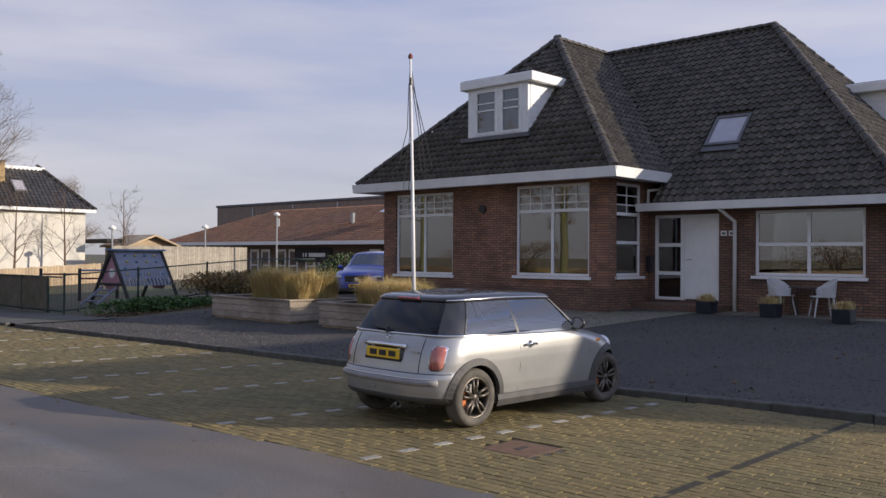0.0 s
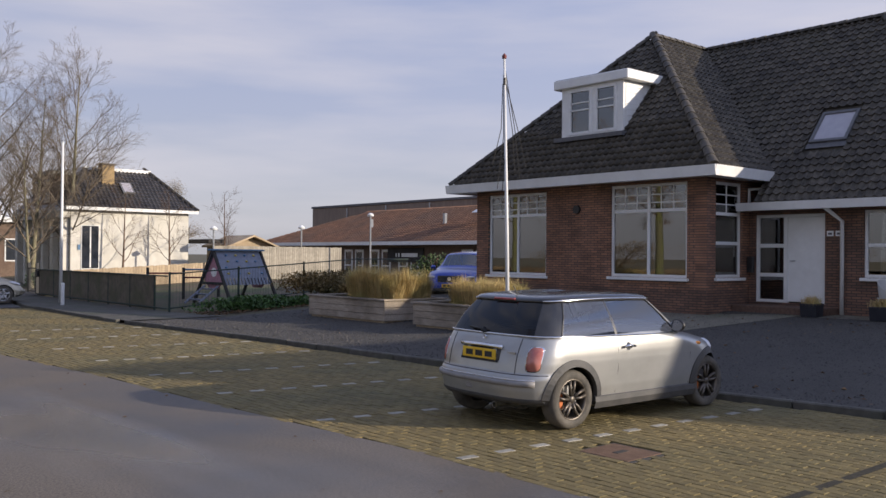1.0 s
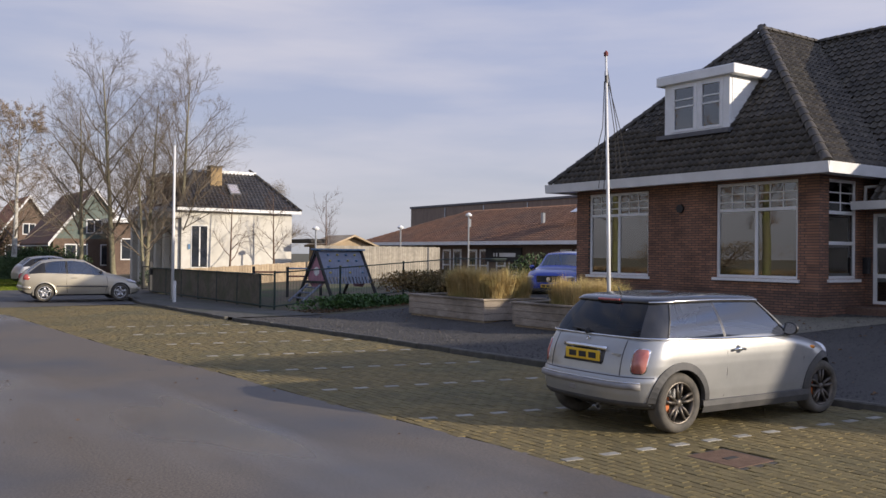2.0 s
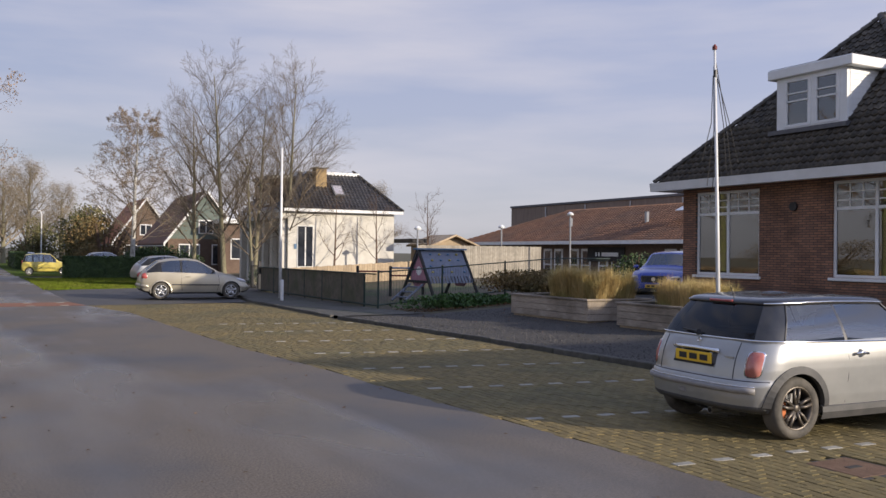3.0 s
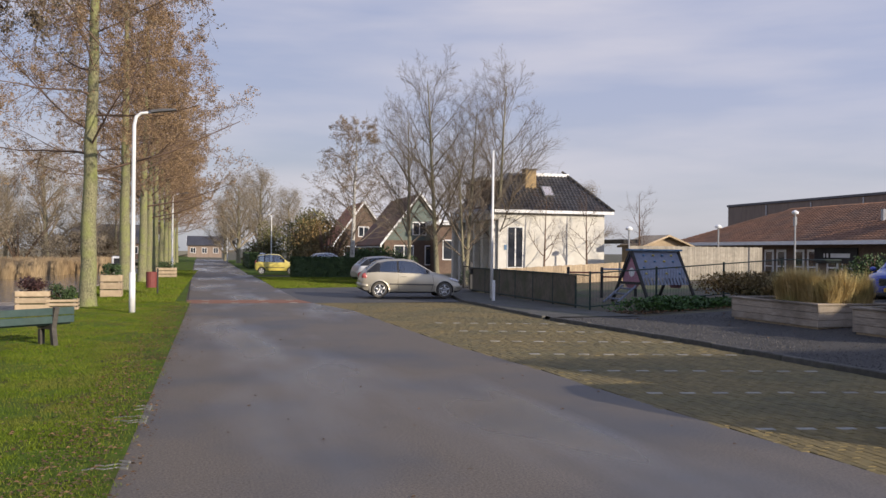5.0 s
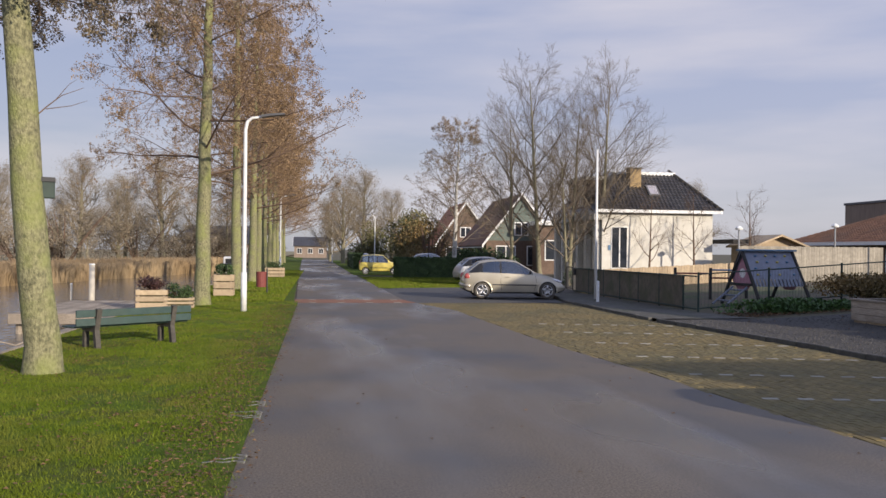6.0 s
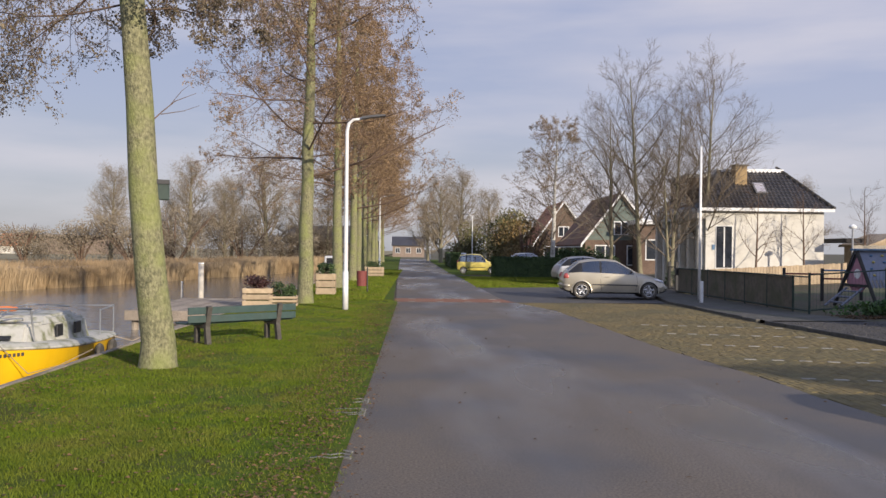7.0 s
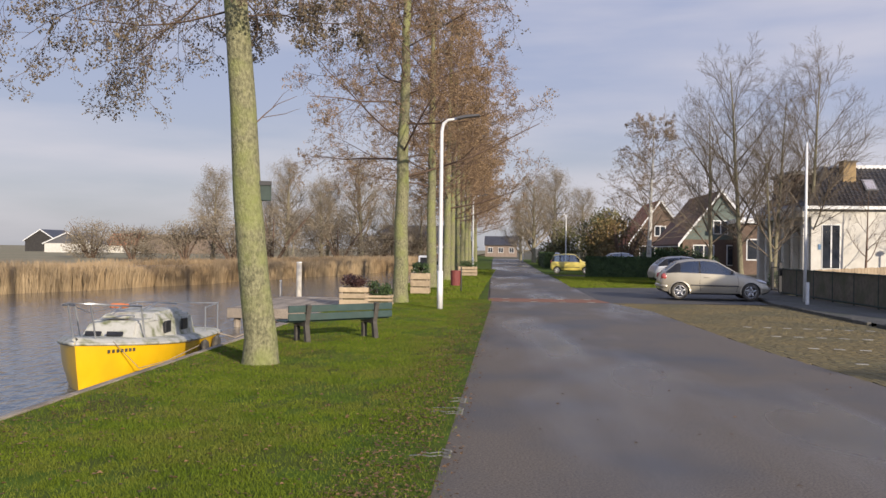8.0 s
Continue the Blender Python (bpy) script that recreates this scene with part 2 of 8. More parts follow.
# ---- building helpers ----
def part(name, bm, material, parent=None, label="", smooth=False):
    """Links a bmesh as one mesh object, under a thing or a part where one is given."""
    me = bpy.data.meshes.new(name)
    bm.to_mesh(me)
    bm.free()
    if smooth:
        for p in me.polygons:
            p.use_smooth = True
    for m in material if isinstance(material, (list, tuple)) else [material]:
        me.materials.append(m)
    ob = new(name, me)
    if parent:
        ob.parent = parent
    if label:
        ob["label"] = label
    return ob


def thing(name, label, category, m=None, group="", kind=""):
    """An Empty at the base of a thing, which parents its parts."""
    ob = tagged(new(name), label, category, group, kind)
    if m:
        ob.matrix_world = m
    return ob


def box(x0, x1, y0, y1, z0, z1, bevel=0.0, bm=None):
    bm = bm or bmesh.new()
    made = bmesh.ops.create_cube(bm, size=1.0)["verts"]
    for v in made:
        v.co = Vector((x0 + (v.co.x + 0.5) * (x1 - x0), y0 + (v.co.y + 0.5) * (y1 - y0), z0 + (v.co.z + 0.5) * (z1 - z0)))
    if bevel:
        es = list({e for v in made for e in v.link_edges})
        bmesh.ops.bevel(bm, geom=es, offset=bevel, segments=1, affect="EDGES", clamp_overlap=True)
    return bm


def tube(points, radii, seg=8, bm=None, cap=True):
    """A tapered round bar along a line of points."""
    bm = bm or bmesh.new()
    pts = [Vector(p) for p in points]
    if not isinstance(radii, (list, tuple)):
        radii = [radii] * len(pts)
    rings = []
    ref = None
    for k, p in enumerate(pts):
        d = ((pts[min(k + 1, len(pts) - 1)] - pts[max(k - 1, 0)])).normalized()
        if ref is None or abs(ref.dot(d)) > 0.95:
            ref = Vector((1, 0, 0)) if abs(d.x) < 0.9 else Vector((0, 1, 0))
        a = d.cross(ref).normalized()
        b = d.cross(a)
        rings.append([bm.verts.new(p + (a * math.cos(2 * math.pi * s / seg) + b * math.sin(2 * math.pi * s / seg)) * radii[k]) for s in range(seg)])
    for r0, r1 in zip(rings, rings[1:]):
        for s in range(seg):
            bm.faces.new((r0[s], r0[(s + 1) % seg], r1[(s + 1) % seg], r1[s]))
    if cap:
        bm.faces.new(rings[0][::-1])
        bm.faces.new(rings[-1])
    return bm


def prism(outline, axis, a, b, bm=None):
    """A flat outline (list of 2D points) pushed out along an axis from a to b."""
    bm = bm or bmesh.new()

    def at(p, w):
        return {0: (w, p[0], p[1]), 1: (p[0], w, p[1]), 2: (p[0], p[1], w)}[axis]

    v0, v1 = [bm.verts.new(at(p, a)) for p in outline], [bm.verts.new(at(p, b)) for p in outline]
    n = len(outline)
    fs = [bm.faces.new(v0), bm.faces.new(v1[::-1])] + [bm.faces.new((v0[k], v1[k], v1[(k + 1) % n], v0[(k + 1) % n])) for k in range(n)]
    bmesh.ops.recalc_face_normals(bm, faces=fs)
    return bm


def polys(faces, bm=None):
    bm = bm or bmesh.new()
    for f in faces:
        bm.faces.new([bm.verts.new(p) for p in f])
    bmesh.ops.remove_doubles(bm, verts=bm.verts, dist=0.0005)
    return bm


def rise(x):
    """Height of the ground: level at the road, climbing to the houses."""
    return min(0.5, max(0.0, 0.0555 * (x - 10)))

# ---- ground ----
KERB = [(10.25, -14.0), (10.15, 2.0), (10.04, 4.2), (9.76, 6.2), (9.14, 10.6), (8.98, 13.0), (8.90, 15.0), (8.66, 18.0), (8.50, 19.8), (8.28, 21.7)]


def yard(x):
    """Height of the gravel yard and what lies on it."""
    return max(0.055, rise(x))


BANK_X, WATER_Z = -5.4, -0.55


def ground_sheet():
    """One sheet from the canal to the horizon, climbing gently on the house side."""
    bm = bmesh.new()
    xs = [BANK_X, -3, -0.95, 2, 5, 8, 10, 12, 14, 16, 19, 25, 40, 80, 200, 900, 3000]
    ys = [-3000, -600, -150, -60, -30, -15, -8, -4, 0, 3, 6, 9, 12, 15, 18, 21, 24, 27, 30, 34, 40, 50, 60, 80, 110, 150, 200, 400, 1000, 3000]
    grid = [[bm.verts.new((x, y, rise(x) - 0.02)) for y in ys] for x in xs]
    for a, b in zip(grid, grid[1:]):
        for k in range(len(ys) - 1):
            bm.faces.new((a[k], b[k], b[k + 1], a[k + 1]))
    return tagged(part("ground", bm, M_EARTH), "dark earth and rough grass between the buildings", "ground", kind="structure")


ground_sheet()
bm = bmesh.new()
polys([[(-0.9, -60, 0.0), (5.0, -60, 0.0), (5.0, 6, 0.0), (4.85, 7.5, 0.0), (4.65, 10, 0.0), (4.5, 12.8, 0.0), (4.12, 16.2, 0.0), (3.97, 20, 0.0), (3.75, 26, 0.0), (3.0, 29.6, 0.0), (-1.05, 29.6, 0.0)], [(-1.05, 31.6, 0.0), (2.75, 31.6, 0.0), (2.6, 42, 0.0), (2.0, 100, 0.0), (1.7, 156, 0.0), (-3.1, 156, 0.0), (-2.2, 100, 0.0), (-1.3, 45, 0.0)]], bm)
road = tagged(part("road", bm, M_ASPHALT), "worn grey asphalt road with damp darker patches", "road", kind="structure")
water = tagged(part("water", polys([[(BANK_X, -300, WATER_Z), (BANK_X, 900, WATER_Z), (-900, 900, WATER_Z), (-900, -300, WATER_Z)]]), M_WATER), "grey-blue canal water with small ripples", "water", kind="structure")
bm = polys([[(BANK_X, -60, 0.01), (-0.95, -60, 0.01), (-0.95, 29.6, 0.01), (BANK_X, 29.6, 0.01)], [(BANK_X, 29.6, 0.01), (-1.1, 29.6, 0.01), (-1.35, 45, 0.01), (-2.3, 100, 0.01), (-4, 220, 0.01), (-12, 220, 0.01), (-7.0, 112, 0.01), (BANK_X, 70, 0.01)]])
verge = tagged(part("grass_verge", bm, M_TURF), "bright green mown grass verge with fallen leaves", "verge", kind="structure")
tagged(part("gravel_yard", polys([[(x + 0.1, y, 0.06) for x, y in KERB] + [(10.9, 21.9, 0.06), (10.9, -14, 0.06)], [(10.9, -14, 0.06), (10.9, 21.9, 0.06), (12.0, 21.8, rise(12) + 0.005), (19, 21.8, 0.505), (19, -14, 0.505)]]), M_GRAVEL), "dark grey gravel yard sloping up to the house", "gravel", kind="structure")
tagged(part("parking_bed", polys([[(4.5, -40, -0.018), (10.2, -40, -0.018), (10.1, 4, -0.018), (9.2, 10.6, -0.018), (8.9, 16, -0.018), (8.35, 22, -0.018), (8.2, 30, -0.018), (3.0, 29.6, -0.018), (3.4, 26, -0.018), (3.6, 16, -0.018)]]), M_JOINT), "dark sand bed under the parking bays", "paving bed", kind="structure")

# ---- brick house ----
house = thing("brick_house", "red-brown brick house with dark tiled hipped roof and white trim", "house", pose(0, 0, 0))
FA, FB, WS, WN, WE = 17.9, 19.75, 11.42, 19.2, 28.3   # front of the wing, front of the main part, wing's south wall, north wall, back wall
BS = 5.75                                              # south wall of the main part


def wall(name, axis, at, a, b, z0, z1, holes, material, thick=0.3, into=1):
    """A wall along an axis with holes that go through it; holes are (a0, a1, z0, z1)."""
    bm = bmesh.new()
    us = sorted({a, b, *[h for q in holes for h in q[:2]]})
    zs = sorted({z0, z1, *[h for q in holes for h in q[2:]]})
    full = {}
    for i in range(len(us) - 1):
        for j in range(len(zs) - 1):
            u, z = (us[i] + us[i + 1]) / 2, (zs[j] + zs[j + 1]) / 2
            full[i, j] = not any(q[0] < u < q[1] and q[2] < z < q[3] for q in holes)

    def p(d, u, z):
        return (at + d, u, z) if axis == "y" else (u, at + d, z)

    for (i, j), solid in full.items():
        if not solid:
            continue
        u0, u1, a0, a1 = us[i], us[i + 1], zs[j], zs[j + 1]
        t = thick * into
        for d in (0, t):
            bm.faces.new([bm.verts.new(p(d, *q)) for q in ((u0, a0), (u1, a0), (u1, a1), (u0, a1))])
        for di, dj, e in ((-1, 0, ((u0, a0), (u0, a1))), (1, 0, ((u1, a0), (u1, a1))), (0, -1, ((u0, a0), (u1, a0))), (0, 1, ((u0, a1), (u1, a1)))):
            if not full.get((i + di, j + dj), False):
                bm.faces.new([bm.verts.new(p(d, *q)) for d, q in ((0, e[0]), (0, e[1]), (t, e[1]), (t, e[0]))])
    bmesh.ops.remove_doubles(bm, verts=bm.verts, dist=0.0005)
    bmesh.ops.recalc_face_normals(bm, faces=bm.faces)
    return part(name, bm, material, house)


WIN_D, WIN_A, WIN_B = (16.42, 18.70, 1.24, 3.54), (11.95, 14.22, 1.28, 3.58), (18.28, 19.45, 1.30, 3.58)
WIN_C, DOOR = (6.22, 8.65, 1.36, 2.86), (9.52, 11.24, 0.72, 2.82)
wall("wall", "y", FA, WS + 0.302, WN, 1.0, 3.75, [WIN_D, WIN_A], M_BRICK_Y)
wall("wall", "x", WS, FA, 22.5, 1.0, 3.75, [WIN_B], M_BRICK_X)
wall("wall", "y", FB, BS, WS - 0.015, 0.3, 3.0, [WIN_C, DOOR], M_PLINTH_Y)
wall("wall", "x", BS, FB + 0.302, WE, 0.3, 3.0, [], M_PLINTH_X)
wall("wall", "x", WN, FA + 0.302, WE, 0.3, 3.7, [], M_BRICK_X, into=-1)
wall("wall", "y", WE, BS + 0.31, WN - 0.31, 0.3, 3.0, [], M_BRICK_Y, into=-1)
wall("plinth", "y", FA - 0.012, WS - 0.012, WN + 0.001, 0.3, 1.0, [], M_PLINTH_Y)
wall("plinth", "x", WS - 0.012, FA + 0.3, FB, 0.3, 1.0, [], M_PLINTH_X)
E0, RZ, RX = 3.84, 8.19, 24.0      # wing's eave, ridge height, main ridge
AY0, AY1, AX = 10.94, 19.81, 17.4
AYM = (AY0 + AY1) / 2
AP = 21.32                          # tip of the wing's hip
MX, ME, MS, MR = 19.25, 3.07, 5.21, 9.96   # main front eave, its height, south eave, ridge's south end
pitch = (RZ - ME) / (RX - MX)
vx = MX + (E0 - ME) / pitch         # where the wing's eave meets the main slope
roof_faces = [
    [(AX, AY0, E0), (AX, AY1, E0), (AP, AYM, RZ)],
    [(AX, AY0, E0), (AP, AYM, RZ), (RX, AYM, RZ), (vx, AY0, E0)],
    [(MX, MS, ME), (MX, AY0, ME), (vx, AY0, E0), (RX, AYM, RZ), (RX, MR, RZ)],
    [(MX, MS, ME), (RX, MR, RZ), (2 * RX - MX, MS, ME)],
    [(2 * RX - MX, MS, ME), (RX, MR, RZ), (RX, AYM, RZ), (2 * RX - MX, AY1 + 0.6, ME)],
    [(AX, AY1, E0), (2 * RX - MX, AY1 + 0.6, ME), (RX, AYM, RZ), (AP, AYM, RZ)],
]
part("roof", polys(roof_faces), M_TILE_I, house)


def mapped_box(axis, at, u0, u1, d0, d1, z0, z1, bevel=0.006, bm=None):
    """A box on a wall: u along it, d into it, z up."""
    return box(at + d0, at + d1, u0, u1, z0, z1, bevel, bm) if axis == "y" else box(u0, u1, at + d0, at + d1, z0, z1, bevel, bm)


def window(parent, axis, at, rect, uprights, rails, muntins=(), sill=True, depth=0.06, border=0.07, name="window", label=""):
    """A window in a hole: white border, uprights and rails, one pane a field, fine bars over chosen fields."""
    u0, u1, z0, z1 = rect
    win = part(name, mapped_box(axis, at, u0, u1, depth, depth + 0.07, z1 - border, z1), M_WHITE, parent, label)
    part("window_frame", mapped_box(axis, at, u0, u1, depth, depth + 0.07, z0, z0 + border), M_WHITE, win)
    for a in (u0, u1 - border):
        part("window_frame", mapped_box(axis, at, a, a + border, depth, depth + 0.07, z0 + border, z1 - border), M_WHITE, win)
    us = [u0 + border, *uprights, u1 - border]
    zs = [z0 + border, *rails, z1 - border]
    for u in uprights:
        part("mullion", mapped_box(axis, at, u - 0.04, u + 0.04, depth + 0.005, depth + 0.065, z0 + border, z1 - border), M_WHITE, win)
    for z in rails:
        for a, b in zip(us, us[1:]):
            part("transom", mapped_box(axis, at, a + (0.04 if a in uprights else 0), b - (0.04 if b in uprights else 0), depth + 0.005, depth + 0.065, z - 0.04, z + 0.04), M_WHITE, win)
    for i, (a, b) in enumerate(zip(us, us[1:])):
        for j, (c, e) in enumerate(zip(zs, zs[1:])):
            p = part("pane", mapped_box(axis, at, a, b, depth + 0.035, depth + 0.041, c, e, 0), M_GLASS, win)
            p.visible_shadow = False
            for jj, nu, nz in muntins:
                if jj == j:
                    bm = bmesh.new()
                    for k in range(1, nu):
                        x = a + (b - a) * k / nu
                        mapped_box(axis, at, x - 0.014, x + 0.014, depth + 0.018, depth + 0.034, c, e, 0, bm)
                    for k in range(1, nz):
                        z = c + (e - c) * k / nz
                        mapped_box(axis, at, a, b, depth + 0.016, depth + 0.033, z - 0.014, z + 0.014, 0, bm)
                    part("glazing_grid", bm, M_WHITE, win)
    if sill:
        part("window_sill", mapped_box(axis, at, u0 - 0.06, u1 + 0.06, -0.07, depth + 0.02, z0 - 0.075, z0 - 0.004), M_WHITE, win)
    return win


window(house, "y", FA, WIN_D, [17.56], [2.92], [(1, 3, 3)], label="tall white window with barred top lights")
window(house, "y", FA, WIN_A, [13.09], [2.92], [(1, 3, 3)], label="tall white window with barred top lights")
window(house, "x", WS, WIN_B, [], [2.12, 2.82], [(2, 2, 3)], label="narrow white window with barred top light")
window(house, "y", FB, WIN_C, [7.43], [2.08], label="wide white four-pane window")

# rooms behind the windows
for a, b, c, e in ((FA + 0.32, FB + 2.5, WS + 0.32, WN - 0.32), (FB + 0.32, FB + 3.0, BS + 0.32, WS - 0.05)):
    room = bmesh.new()
    polys([[(b, c, 0.76), (b, e, 0.76), (b, e, 2.99), (b, c, 2.99)]], room)
    polys([[(a, c, 0.76), (b, c, 0.76), (b, e, 0.76), (a, e, 0.76)]], room)
    polys([[(a, c, 2.99), (b, c, 2.99), (b, e, 2.99), (a, e, 2.99)]], room)
    part("room_lining", room, M_INSIDE, house)
bm = bmesh.new()
for k in range(14):
    y = 8.0 + 0.6 * k / 13
    tube([(FB + 0.42 + 0.03 * (k % 2), y, 1.3), (FB + 0.42 + 0.03 * (k % 2), y, 2.85)], 0.03, 6, bm)
part("curtain", bm, M_CURTAIN, house, "pleated white curtain")

# front door with side light
d_u0, d_u1, d_z0, d_z1 = DOOR
door = part("front_door", mapped_box("y", FB, d_u0 + 0.07, 10.44, 0.07, 0.12, d_z0 + 0.03, d_z1 - 0.07, 0.008), M_WHITE, house, "plain white front door, closed")
M_STEEL = mat("brushed_steel", (0.45, 0.45, 0.45), (0.55, 0.55, 0.55), 20, 0.35, metal=1.0)
part("door_handle", tube([(FB + 0.02, 10.36, 1.72), (FB + 0.02, 10.24, 1.72)], 0.012, 8, tube([(FB + 0.07, 10.36, 1.72), (FB + 0.02, 10.36, 1.72)], 0.012)), M_STEEL, door)
for a, b, c, e in ((d_u0, d_u1, d_z1 - 0.07, d_z1), (d_u0, d_u0 + 0.07, d_z0, d_z1 - 0.07), (d_u1 - 0.08, d_u1, d_z0, d_z1 - 0.07), (10.44, 10.54, d_z0, d_z1 - 0.07), (10.54, d_u1 - 0.08, d_z0, d_z0 + 0.07), (10.54, d_u1 - 0.08, 1.33, 1.42), (10.54, d_u1 - 0.08, 2.03, 2.12)):
    part("door_frame", mapped_box("y", FB, a, b, 0.04, 0.13, c, e), M_WHITE, house)
for c, e in ((d_z0 + 0.07, 1.33), (1.42, 2.03), (2.12, d_z1 - 0.07)):
    part("side_light_pane", mapped_box("y", FB, 10.54, d_u1 - 0.08, 0.08, 0.086, c, e, 0), M_GLASS, house).visible_shadow = False
M_BRICKSTEP = mat("step_brick", (0.10, 0.06, 0.045), (0.16, 0.10, 0.07), 14, 0.9, 0.3, 60)
part("door_step", box(18.95, FB - 0.003, 9.2, 11.4, 0.45, 0.66, 0.012), M_BRICKSTEP, house, "low brick step before the door")
M_BLACK = mat("black_plastic", (0.012, 0.012, 0.013), (0.022, 0.022, 0.024), 10, 0.45)
part("letter_box", box(FB - 0.13, FB - 0.002, 11.26, 11.40, 1.42, 1.80, 0.01), M_BLACK, house, "black letter box")
for y in (9.12, 9.32):
    part("name_plate", box(FB - 0.015, FB - 0.002, y, y + 0.15, 2.29, 2.41, 0.003), M_WHITE, house, "small white plate with a grey bar")
    part("plate_bar", box(FB - 0.018, FB - 0.014, y + 0.03, y + 0.12, 2.32, 2.37), M_LEAD, house)

# eaves: gutter boards, soffits, down pipes
part("gutter_board", prism([(AX - 0.10, 3.62), (AX - 0.14, 3.86), (AX + 0.02, 3.86), (AX + 0.02, 3.62)], 1, AY0 - 0.12, AY1 + 0.12), M_WHITE, house)
part("gutter_board", prism([(AY0 - 0.10, 3.62), (AY0 - 0.14, 3.86), (AY0 + 0.02, 3.86), (AY0 + 0.02, 3.62)], 0, AX - 0.10, 20.35), M_WHITE, house)
part("gutter_board", prism([(AY1 + 0.10, 3.62), (AY1 + 0.14, 3.86), (AY1 - 0.02, 3.86), (AY1 - 0.02, 3.62)], 0, AX, 24.0), M_WHITE, house)
part("gutter_board", prism([(MX - 0.10, 2.90), (MX - 0.13, 3.09), (MX + 0.02, 3.09), (MX + 0.02, 2.90)], 1, MS - 0.1, WS - 0.003), M_WHITE, house)
part("gutter_board", prism([(MS - 0.10, 2.90), (MS - 0.13, 3.09), (MS + 0.02, 3.09), (MS + 0.02, 2.90)], 0, MX, 28.7), M_WHITE, house)
part("soffit", box(AX - 0.05, FA + 0.3, AY0 - 0.05, AY1 + 0.05, 3.66, 3.70), M_WHITE, house)
part("soffit", box(FA + 0.3, 20.3, AY0 - 0.05, WS + 0.28, 3.66, 3.70), M_WHITE, house)
part("soffit", box(MX - 0.03, FB + 0.28, MS - 0.02, WS - 0.01, 2.93, 2.97), M_WHITE, house)
part("down_pipe", tube([(MX - 0.02, 9.28, 2.92), (FB - 0.06, 9.10, 2.62), (FB - 0.06, 9.10, 0.5)], 0.045, 10), M_WHITE, house, smooth=True)
part("down_pipe", tube([(20.0, AY0 - 0.02, 3.63), (20.0, AY0 + 0.1, 3.48), (19.62, WS - 0.08, 3.44), (19.62, WS - 0.08, 3.02)], 0.045, 10), M_WHITE, house, smooth=True)
part("wall_vent", tube([(FA - 0.06, 15.32, 3.02), (FA + 0.02, 15.32, 3.02)], [0.11, 0.12], 16), M_BLACK, house, "round black wall vent")

# dormer on the wing's front slope
def dormer(axis, at, u0, u1, z0, z1, back, wins):
    body = part("dormer", mapped_box(axis, at, u0, u1, 0.10, back, z0 - 0.9, z1), M_WHITE, house, "white boarded dormer with flat roof")
    for k in range(9):
        zz = z0 + (z1 - z0) * k / 9
        for u in (u0, u1):
            part("cheek_board", mapped_box(axis, at, u - 0.014, u + 0.014, 0.10, back, zz, zz + (z1 - z0) / 9 - 0.012, 0), M_WHITE, body)
    part("dormer_roof", mapped_box(axis, at, u0 - 0.22, u1 + 0.22, -0.12, back + 0.1, z1, z1 + 0.25, 0.02), M_WHITE, body)
    part("roof_felt", mapped_box(axis, at, u0 - 0.18, u1 + 0.18, -0.08, back + 0.1, z1 + 0.253, z1 + 0.268, 0), M_LEAD, body)
    for a, b, c, e in ((u0, u1, z1 - 0.06, z1), (u0, u1, z0, z0 + 0.08), (u0, wins[0][0], z0 + 0.08, z1 - 0.06), (wins[-1][1], u1, z0 + 0.08, z1 - 0.06)):
        part("dormer_front", mapped_box(axis, at, a, b, 0.0, 0.10, c, e, 0), M_WHITE, body)
    for w0, w1 in zip(wins, wins[1:]):
        part("dormer_front", mapped_box(axis, at, w0[1], w1[0], 0.0, 0.10, z0 + 0.08, z1 - 0.06, 0), M_WHITE, body)
    for w0, w1 in wins:
        part("dormer_dark", mapped_box(axis, at, w0, w1, 0.085, 0.098, z0 + 0.08, z1 - 0.06, 0), M_DARK, body)
        for a, b, c, e in ((w0, w1, z0 + 0.08, z0 + 0.15), (w0, w1, z1 - 0.13, z1 - 0.06), (w0, w0 + 0.10, z0 + 0.15, z1 - 0.13), (w1 - 0.10, w1, z0 + 0.15, z1 - 0.13), (w0 + 0.06, w1 - 0.06, z0 + 0.72, z0 + 0.76), (w0 + 0.06, w1 - 0.06, z0 + 0.92, z0 + 0.955)):
            part("window_frame", mapped_box(axis, at, a, b, -0.02, 0.04, c, e, 0.004), M_WHITE, body)
        part("pane", mapped_box(axis, at, w0 + 0.06, w1 - 0.06, 0.02, 0.026, z0 + 0.15, z1 - 0.13, 0), M_GLASS, body)
        part("blind", mapped_box(axis, at, w0 + 0.06, w1 - 0.06, 0.05, 0.06, z1 - 0.42, z1 - 0.13, 0), M_CURTAIN, body)
    part("flashing", mapped_box(axis, at, u0 - 0.12, u1 + 0.12, -0.20, 0.02, z0 - 0.10, z0 + 0.01, 0), M_LEAD, body)


dormer("y", 18.4, 14.22, 16.32, 5.02, 6.39, 1.55, [(14.42, 15.17), (15.25, 16.08)])
dormer("x", 6.9, 24.6, 27.0, 5.0, 6.15, 1.6, [(24.9, 25.7), (25.8, 26.7)])

